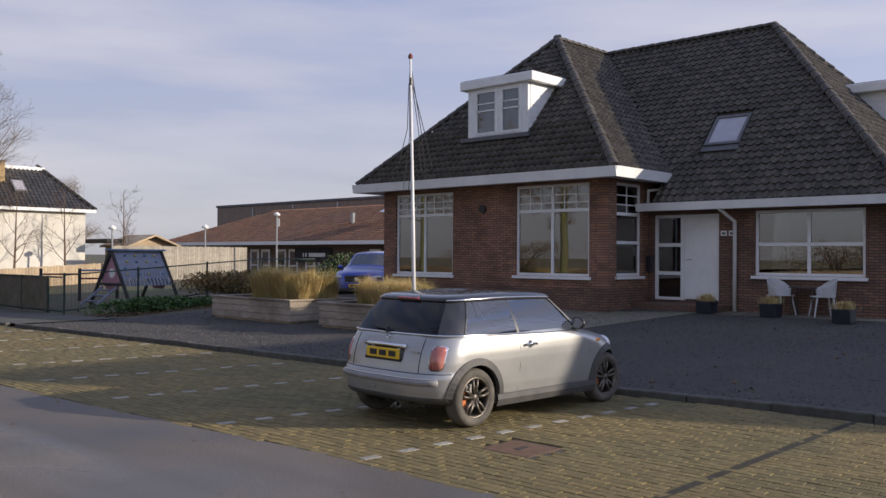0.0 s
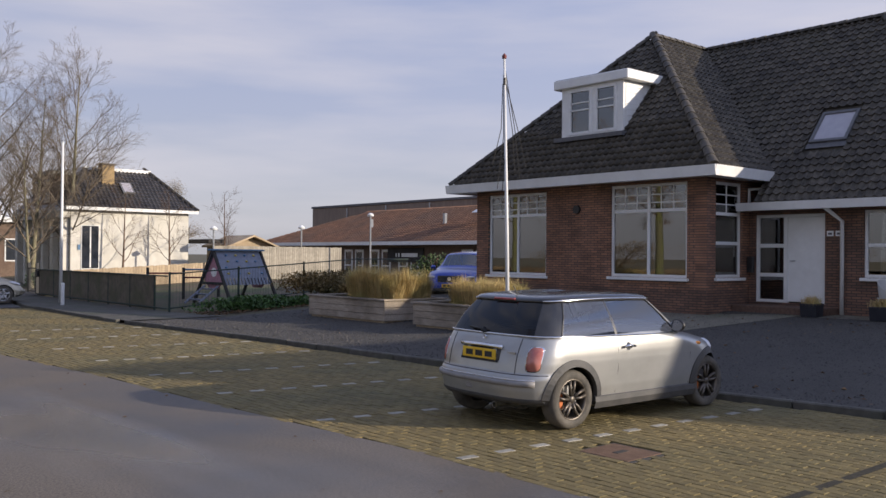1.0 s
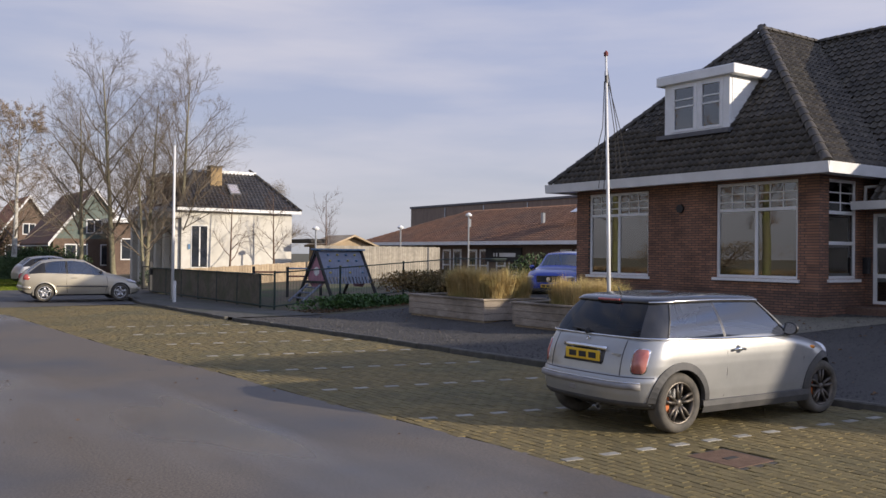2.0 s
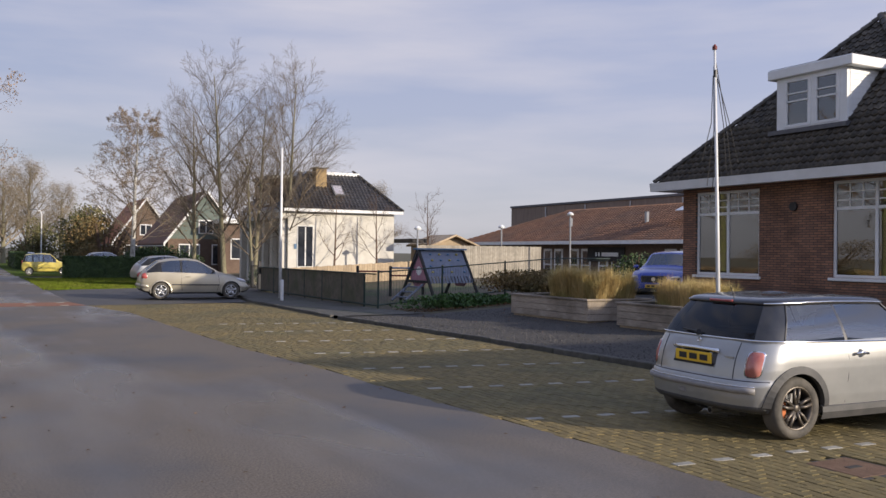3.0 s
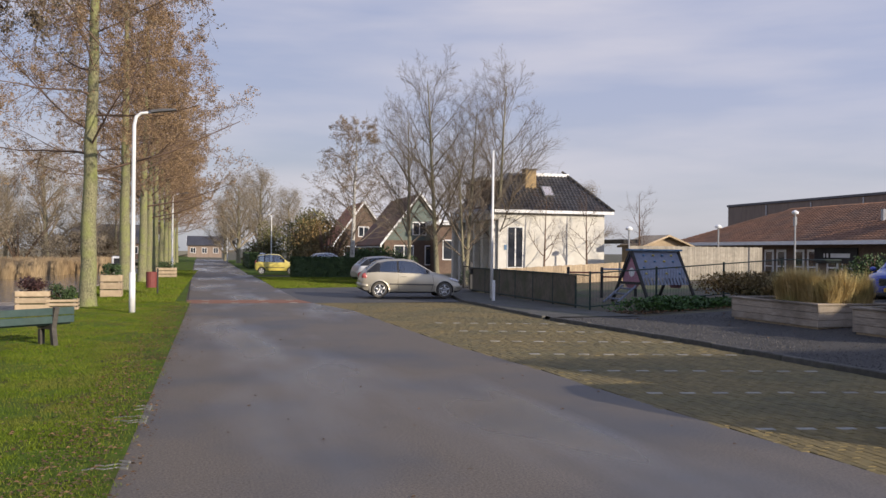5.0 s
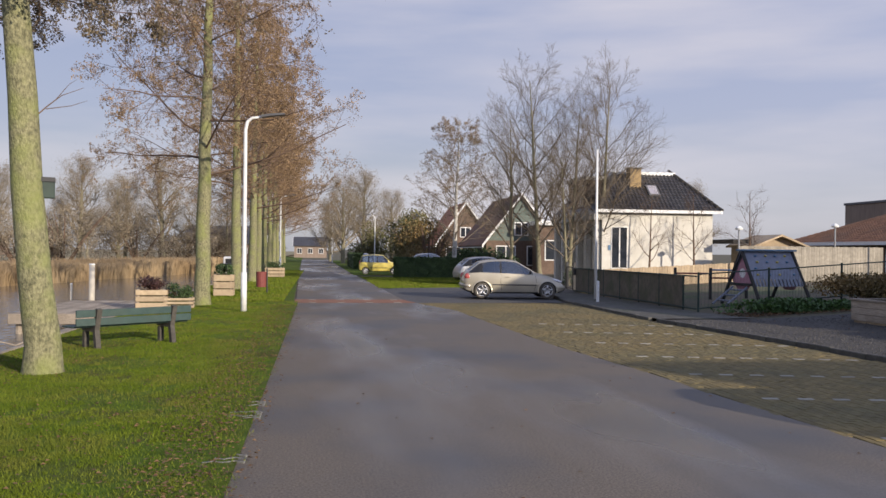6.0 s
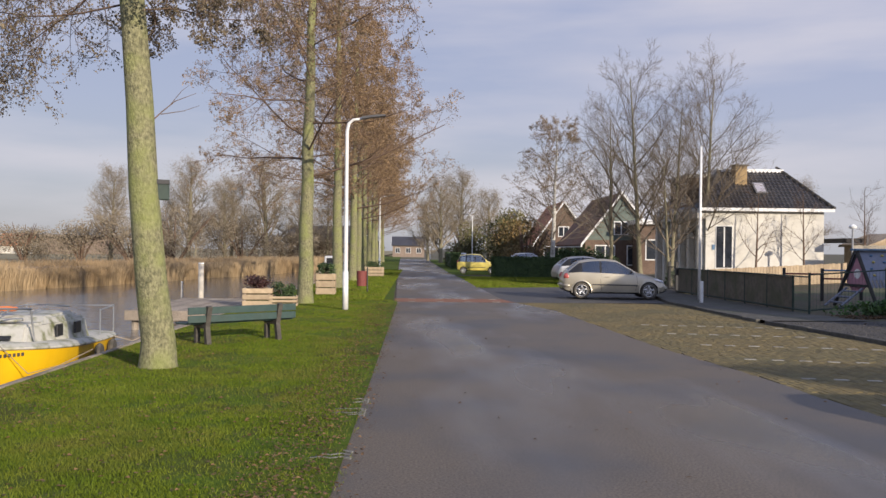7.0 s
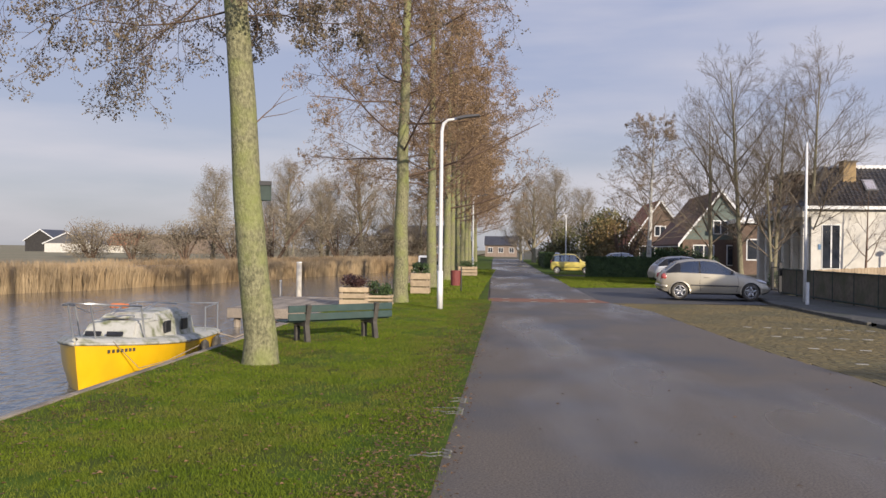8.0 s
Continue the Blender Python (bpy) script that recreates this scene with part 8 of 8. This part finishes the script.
part("roof_vent", tube([(36.9, 42.5, 3.5), (36.9, 42.5, 4.5)], [0.12, 0.14], 8), M_GALV, low)
part("white_gable", prism([(36.5, 4.45), (37.9, 4.45), (37.9, 5.1)], 1, 37.6, 39.6), M_WHITE, low)
back = thing("flat_building", "tall flat-roofed brown hall behind the low building", "building", pose(0, 0, 0))
part("wall", box(47.0, 70, 44, 74, 0, 6.3), M_CLAD, back)
part("parapet", box(46.9, 70.1, 43.9, 74.1, 6.3, 6.5, 0.02), M_LEAD, back)
for y in (50, 56, 62, 68):
    part("rain_pipe", tube([(46.94, y, 0), (46.94, y, 6.2)], 0.06, 6), M_GALV, back)
# timber fences and shed
tf = thing("timber_fence", "tall grey timber fence beside the white house", "fence", pose(0, 0, 0), "timber fences")
for k in range(56):
    x = 19.7 + k * 0.135
    part("board", box(x, x + 0.125, 40.0, 40.03, 0.45, 2.16 + 0.01 * (k % 3), 0), M_GREYFENCE, tf)
lf = thing("low_timber_fence", "low pale timber fence before the white house", "fence", pose(0, 0, 0), "timber fences")
for k in range(56):
    x = 11.4 + k * 0.135
    part("board", box(x, x + 0.125, 39.0, 39.03, rise(x) - 0.05, rise(x) + 0.85 + 0.008 * (k % 4), 0), M_PALEWOOD, lf)
sd = thing("garden_shed", "pale timber garden shed with gabled front", "shed", pose(0, 0, 0))
part("wall", box(20.8, 23.3, 40.6, 43.0, 0.45, 2.15), M_PALEWOOD, sd)
part("gable", prism([(20.8, 2.15), (23.3, 2.15), (22.05, 2.62)], 1, 40.6, 43.0), M_PALEWOOD, sd)
for s in (-1, 1):
    part("roof_slope", prism([(22.05 + s * 1.45, 2.10), (22.05 + s * 1.45, 2.19), (22.05, 2.75), (22.05, 2.66)], 1, 40.2, 43.2), M_PALEWOOD, sd)
part("lean_to_roof", box(19.75, 20.75, 40.7, 44.0, 2.3, 2.5, 0.02), M_DARK, sd)
# unseen house added south-east of the yard, past the edge of the view: its roof is sized to keep the low sun off the
# gravel
gable_house("neighbour_house", "unseen brick house with dark tiled roof, added to shade the yard", 19.5, 32.0, -12.5, -2.5, 3.6, 7.6, M_BRICK_FAR, M_TILE_GLAZED, M_BRICK_FAR, ridge_along="x")

# ---- far bank and reeds ----
shore = [(-9.6, 104), (-12.9, 80), (-19.4, 49.8), (-23.3, 38), (-33, 0), (-50, -60)]
M_FIELD = mat("winter_field", (0.20, 0.165, 0.09), (0.30, 0.245, 0.14), 0.6, 0.95, spot=(0.15, 0.16, 0.06), spot_scale=0.05, spot_amount=0.6)
tagged(part("far_bank", polys([[(x, y, WATER_Z + 0.05) for x, y in shore] + [(-900, -60, WATER_Z + 0.05), (-900, 900, WATER_Z + 0.05), (-6, 900, WATER_Z + 0.05), (-6.6, 113, WATER_Z + 0.05)]]), M_FIELD), "low marshy land across the canal", "bank", kind="structure")
tagged(part("far_field", polys([[(-38, 60, 0.0), (-27, 90, 0.0), (-14, 116, 0.0), (-9, 118, 0.0), (-9, 900, 0.0), (-900, 900, 0.0), (-900, 60, 0.0)]]), M_FIELD), "dull field behind the reeds", "field", kind="structure")


def reed_bed():
    r = np.random.RandomState(5)
    pts = np.array(shore[:5], float)
    seg = np.linalg.norm(np.diff(pts, axis=0), axis=1)
    n = 78000
    which = r.choice(len(seg), n, p=seg / seg.sum())
    t = r.rand(n, 1)
    base = pts[which] * (1 - t) + pts[which + 1] * t
    d = (pts[which + 1] - pts[which]) / seg[which][:, None]
    inland = np.stack([d[:, 1], -d[:, 0]], 1)
    inland *= np.where(inland[:, :1] > 0, -1, 1)
    base = base + inland * (r.rand(n, 1) ** 1.7 * 10.0 - 0.45) + inland * 0.25 * np.sin(base[:, 1:2] * 0.7)
    h = 1.42 * r.uniform(0.62, 1.12, n) * (0.92 + 0.10 * np.sin(base[:, 1] * 0.35) + 0.06 * np.sin(base[:, 1] * 1.3))
    lean = r.normal(0, 0.19, (n, 2))
    w = r.uniform(0.006, 0.016, n)
    az = r.normal(0.15, 0.35, n)
    wx, wy = np.cos(az) * w, np.sin(az) * w
    v = np.zeros((n, 5, 3))
    z0 = WATER_Z - 0.05
    v[:, 0] = np.c_[base[:, 0] - wx, base[:, 1] - wy, np.full(n, z0)]
    v[:, 1] = np.c_[base[:, 0] + wx, base[:, 1] + wy, np.full(n, z0)]
    v[:, 2] = np.c_[base[:, 0] + lean[:, 0] * 0.5 + wx * 1.3, base[:, 1] + lean[:, 1] * 0.5 + wy * 1.3, z0 + h * 0.75]
    v[:, 3] = np.c_[base[:, 0] + lean[:, 0] * 0.5 - wx * 1.3, base[:, 1] + lean[:, 1] * 0.5 - wy * 1.3, z0 + h * 0.75]
    v[:, 4] = np.c_[base + lean, z0 + h]
    k = np.arange(n) * 5
    faces = [tuple(q) for q in np.c_[k, k + 1, k + 2, k + 3].tolist()] + [tuple(q) for q in np.c_[k + 3, k + 2, k + 4].tolist()]
    me = bpy.data.meshes.new("reed_bed")
    me.from_pydata(v.reshape(-1, 3).tolist(), [], faces)
    me.materials.append(M_REED)
    tagged(new("reed_bed", me), "dense dry golden reeds along the far bank", "reeds", kind="stuff")


reed_bed()
inner = [(x - 0.35, y) for x, y in shore]
mound = bmesh.new()
for (x0, y0), (x1, y1) in zip(inner, inner[1:]):
    polys([[(x0, y0, WATER_Z), (x1, y1, WATER_Z), (x1 - 1.0, y1, 0.52), (x0 - 1.0, y0, 0.52)], [(x0 - 1.0, y0, 0.52), (x1 - 1.0, y1, 0.52), (x1 - 14, y1 + 3, 0.38), (x0 - 14, y0 + 3, 0.38)]], mound)
tagged(part("reed_thatch", mound, M_REED), "matted dry reed behind the standing stems", "reeds", kind="stuff")
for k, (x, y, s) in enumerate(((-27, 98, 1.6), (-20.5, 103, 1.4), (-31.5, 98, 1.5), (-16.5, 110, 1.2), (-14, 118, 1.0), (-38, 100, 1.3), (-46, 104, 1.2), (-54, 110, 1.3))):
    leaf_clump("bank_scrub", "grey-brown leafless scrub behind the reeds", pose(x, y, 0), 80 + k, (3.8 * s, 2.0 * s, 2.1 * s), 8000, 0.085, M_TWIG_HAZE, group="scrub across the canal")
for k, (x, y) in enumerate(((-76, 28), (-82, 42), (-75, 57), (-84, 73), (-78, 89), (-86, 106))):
    leaf_clump("far_thicket", "leafless thicket far across the canal, haze put into its colour", pose(x, y, 0), 120 + k, (5.5, 9.0, 2.6), 5200, 0.12, M_TWIG_HAZE, group="thickets across the canal")
wb = thing("moored_launch", "small white launch with dark cover at the quay", "boat", pose(-6.5, 66, -0.1, 0, 0, 90))
part("hull", prism([(-2.2, 0.5), (-2.0, -0.5), (1.9, -0.5), (2.6, 0.6)], 1, -0.8, 0.8), M_DECK, wb)
part("wheel_house", box(-0.6, 0.9, -0.6, 0.6, 0.5, 1.3, 0.08), M_WHITE, wb)
part("cabin_window", box(-0.62, -0.595, -0.45, 0.45, 0.8, 1.15), M_BLACK, wb)
part("cover", box(-2.1, -0.65, -0.75, 0.75, 0.5, 0.8, 0.1), M_BLACK, wb)

# ---- small pieces of the ground ----
def inside_bays(x, y):
    edge = float(np.interp(y, (6, 7.5, 10, 12.8, 16.2, 20, 26, 29.6), (5.0, 4.85, 4.65, 4.5, 4.12, 3.97, 3.75, 3.0)))
    right = float(np.interp(y, [q[1] for q in KERB], [q[0] for q in KERB])) - 0.005
    return edge - 0.05 < x - 0.045 and x + 0.045 < right


def paver_mesh(name, material, lift=0.0):
    bm = bmesh.new()
    lo = [bm.verts.new((sx * 0.0452, sy * 0.0965, -0.03)) for sx, sy in ((-1, -1), (1, -1), (1, 1), (-1, 1))]
    mi = [bm.verts.new((sx * 0.0452, sy * 0.0965, -0.004 + lift)) for sx, sy in ((-1, -1), (1, -1), (1, 1), (-1, 1))]
    hi = [bm.verts.new((sx * 0.0418, sy * 0.0932, 0.0008 + lift)) for sx, sy in ((-1, -1), (1, -1), (1, 1), (-1, 1))]
    bm.faces.new(hi)
    for a, b in ((lo, mi), (mi, hi)):
        for k in range(4):
            bm.faces.new((a[k], a[(k + 1) % 4], b[(k + 1) % 4], b[k]))
    me = bpy.data.meshes.new(name)
    bm.to_mesh(me)
    bm.free()
    me.materials.append(material)
    return me


PAVER, PAVER_WHITE = paver_mesh("brick_paver", M_CLINKER), paver_mesh("white_paver", M_WHITE_CLINKER, 0.002)
bays = thing("parking_bays", "yellow-brown brick parking bays with white marker bricks", "parking bays", kind="structure")
rb = random.Random(12)
near, white_p, rest = [], [], []
MARKS = [(5.70, -0.072), (7.95, -0.165), (10.25, -0.17), (12.38, -0.20), (14.55, -0.21), (16.75, -0.21), (19.0, -0.22), (21.2, -0.22)]   # y at x = 5, slope
for y0, slope in MARKS:
    for k in range(14):
        x = 5.16 + 0.425 * k
        y = y0 + slope * (x - 5)
        if inside_bays(x, y) and inside_bays(x + 0.1, y):
            white_p.append(Matrix.Translation((x, y, 0.002)) @ Matrix.Rotation(math.pi / 2 + slope, 4, "Z"))
cols = int((10.0 - 3.0) / 0.0975)
for i in range(cols):
    x = 3.0 + (i + 0.5) * 0.0975
    off = 0.1 * (i % 2)
    for j in range(0, 150):
        y = -0.5 + j * 0.2015 + off
        if not inside_bays(x, y) or (6.08 < x < 6.68 and 4.66 < y < 5.30):
            continue
        m = Matrix.Translation((x + rb.gauss(0, 0.0015), y + rb.gauss(0, 0.002), rb.gauss(0, 0.0016))) @ Matrix.Rotation(rb.gauss(0, 0.016), 4, "Z") @ Matrix.Rotation(rb.gauss(0, 0.007), 4, "X") @ Matrix.Rotation(rb.gauss(0, 0.010), 4, "Y")
        if 4.9 < x < 7.1 and 3.6 < y < 6.6 and len(near) < 300 and i % 2 == 0 or (4.9 < x < 6.0 and 3.9 < y < 6.0 and len(near) < 300):
            near.append(m)
        else:
            rest.append(m)
for m in near:
    piece("brick", PAVER, bays, m)
for m in white_p:
    piece("white_brick", PAVER_WHITE, bays, m)
joined("brick_field", PAVER, rest, M_CLINKER_I, bays)
cover = thing("manhole_cover", "rusty square manhole cover in the paving", "manhole cover", pose(6.38, 4.98, 0.0))
M_RUST = mat("rusty_iron", (0.13, 0.075, 0.045), (0.20, 0.12, 0.075), 9, 0.8, 0.5, 60, metal=0.3)
part("cover_plate", box(-0.25, 0.25, -0.27, 0.27, -0.03, 0.002, 0.004), M_RUST, cover)
part("cover_frame", box(-0.29, 0.29, -0.31, 0.31, -0.04, -0.003, 0.004), M_DARK, cover)
part("lifting_slot", box(-0.08, 0.08, -0.03, 0.03, 0.002, 0.006), M_DARK, cover)
drain = thing("gutter_strip", "dark sunken drain strip across the bays", "drain", kind="structure")
part("strip", box(5.03, 9.95, 3.20, 3.28, -0.03, 0.003), M_JOINT, drain)


def scatter(name, label, category, material, n, place, size, seed, kind="flat", tall=0.0):
    """Thousands of tiny pieces as one object: flat leaves, pebbles or blades of grass."""
    r = np.random.RandomState(seed)
    p = place(r, n)
    n = len(p)
    az = r.uniform(0, 6.283, n)
    s = size * r.uniform(0.6, 1.35, n)
    ca, sa = np.cos(az) * s, np.sin(az) * s
    if kind == "blade":
        h = tall * r.uniform(0.5, 1.2, n)
        lean = r.normal(0, 0.45, (n, 2)) * h[:, None]
        v = np.stack([np.c_[p[:, 0] - ca, p[:, 1] - sa, p[:, 2]], np.c_[p[:, 0] + ca, p[:, 1] + sa, p[:, 2]], np.c_[p[:, 0] + lean[:, 0], p[:, 1] + lean[:, 1], p[:, 2] + h]], 1)
        k = np.arange(n) * 3
        f = np.c_[k, k + 1, k + 2].tolist()
    elif kind == "flat":
        tilt = r.uniform(0.0, 0.8, n) * s
        v = np.stack([np.c_[p[:, 0] - ca, p[:, 1] - sa, p[:, 2] + 0.004], np.c_[p[:, 0] + sa * 0.6, p[:, 1] - ca * 0.6, p[:, 2] + 0.004 + tilt], np.c_[p[:, 0] + ca, p[:, 1] + sa, p[:, 2] + 0.006], np.c_[p[:, 0] - sa * 0.6, p[:, 1] + ca * 0.6, p[:, 2] + 0.004 + tilt * 0.5]], 1)
        k = np.arange(n) * 4
        f = np.c_[k, k + 1, k + 2, k + 3].tolist()
    else:
        h = s * r.uniform(0.5, 1.0, n)
        ring = [np.c_[p[:, 0] + np.cos(az + q * 1.5708) * s, p[:, 1] + np.sin(az + q * 1.5708) * s * 0.8, p[:, 2]] for q in range(4)]
        v = np.stack([*ring, np.c_[p[:, 0] + ca * 0.2, p[:, 1] + sa * 0.2, p[:, 2] + h]], 1)
        k = np.arange(n) * 5
        f = np.concatenate([np.c_[k + q, k + (q + 1) % 4, k + 4] for q in range(4)]).tolist()
    me = bpy.data.meshes.new(name)
    me.from_pydata(v.reshape(-1, 3).tolist(), [], f)
    me.materials.append(material)
    return tagged(new(name, me), label, category, kind="stuff")


def on_verge(r, n):
    y = 3.5 + 27.0 * r.rand(n) ** 1.9
    x = BANK_X + 0.05 + (4.45 + 0.10 * np.sin(y * 2.1) + 0.07 * np.sin(y * 5.3)) * r.rand(n)
    keep = np.hypot(x + 4.08, y - 13.05) > 0.3
    thin = np.sin(x * 2.3 + 1.0 + 0.6 * y) + np.sin(y * 1.7 - x) + np.sin((x + y) * 4.1) * 0.7 + np.sin((x * 2.2 - y) * 5.3) * 0.6
    keep &= (thin < 0.9) | (r.rand(n) < 0.3)
    keep &= (x < -1.55) | (r.rand(n) < (-0.85 - x) * 1.3)
    return np.c_[x, y, np.full(n, 0.008)][keep]


def on_verge_far(r, n):
    y = 30.0 + 45 * r.rand(n) ** 1.4
    x = -5.2 + 3.75 * r.rand(n)
    return np.c_[x, y, np.full(n, 0.008)]


def on_lawn(r, n):
    x, y = 2.5 + 6.6 * r.rand(n), 41.0 + 16 * r.rand(n)
    return np.c_[x, y, np.full(n, 0.01)]


def verge_leaves(r, n):
    y = 4.0 + 24.0 * r.rand(n) ** 1.5
    u = r.rand(n)
    x = np.where(u < 0.5, -1.3 + r.normal(0, 0.3, n), np.where(u < 0.72, -4.9 + r.normal(0, 0.4, n), -5.2 + 4.4 * r.rand(n)))
    keep = (x > -5.3) & (x < -0.75)
    return np.c_[x, y, np.full(n, 0.035)][keep]


def road_leaves(r, n):
    x, y = -0.9 + 5.6 * r.rand(n), 3 + 24 * r.rand(n)
    return np.c_[x, y, np.full(n, 0.001)]


def yard_leaves(r, n):
    x, y = 10.3 + 9.0 * r.rand(n), 2.5 + 20 * r.rand(n)
    return np.c_[x, y, np.clip(0.0555 * (x - 10), 0.055, 0.5) + 0.012]


def fence_leaves(r, n):
    x, y = 10.9 + 3.4 * r.rand(n), 22.3 + 1.6 * r.rand(n)
    return np.c_[x, y, np.clip(0.0555 * (x - 10), 0.055, 0.5) + 0.012]


def yard_stones(r, n):
    x, y = 8.6 + 10.35 * r.rand(n), 2.5 + 19.0 * r.rand(n)
    ok = (x > np.interp(y, [q[1] for q in KERB], [q[0] for q in KERB]) + 0.14) & ~((x > 14.9) & (y > 10.2 + (x - 14.9) * 0.0) & (y > 21 - (18 - x) * 4.5))
    return np.c_[x, y, np.clip(0.0555 * (x - 10), 0.055, 0.5) + 0.003][ok]


M_FALLEN = mat("fallen_leaf", (0.085, 0.046, 0.022), (0.19, 0.112, 0.052), 3, 0.85, vary=0.4, island=True)
scatter("verge_grass", "short bright green grass blades", "grass", M_BLADE, 420000, on_verge, 0.0034, 1, "blade", 0.034)
scatter("verge_grass", "short bright green grass blades", "grass", M_BLADE, 30000, on_verge_far, 0.014, 2, "blade", 0.07)
scatter("lawn_grass", "short green lawn grass", "grass", M_BLADE, 25000, on_lawn, 0.016, 3, "blade", 0.07)
scatter("fallen_leaves", "brown fallen leaves on the verge", "leaves", M_FALLEN, 9000, verge_leaves, 0.02, 4)
scatter("road_leaves", "few brown leaves on the asphalt", "leaves", M_FALLEN, 110, road_leaves, 0.022, 5)
scatter("yard_leaves", "few brown leaves on the gravel", "leaves", M_FALLEN, 420, yard_leaves, 0.035, 6)
scatter("fence_leaves", "brown leaves drifted along the fence", "leaves", M_FALLEN, 900, fence_leaves, 0.045, 7)
scatter("gravel_stones", "loose dark grey gravel", "gravel", M_STONE_BIT, 26000, yard_stones, 0.022, 8, "pebble")
grid = thing("grass_paver", "grey concrete grass grid half sunk in the verge", "paving grid", kind="structure")
rg = random.Random(9)
for y0, n in ((7.55, 3), (9.45, 4), (10.2, 3)):
    for k in range(n):
        y = y0 + 0.11 * k
        for j in range(rg.randint(1, 4)):
            x = -0.93 - 0.085 * j
            ob = part("grid_bar", box(-0.05, 0.05, -0.009, 0.009, -0.03, 0.014, 0.003), M_KERBPALE, grid)
            ob.matrix_basis = Matrix.Translation((x, y + rg.uniform(-0.01, 0.01), 0.004)) @ Matrix.Rotation(0.5 if j % 2 else -0.5, 4, "Z")
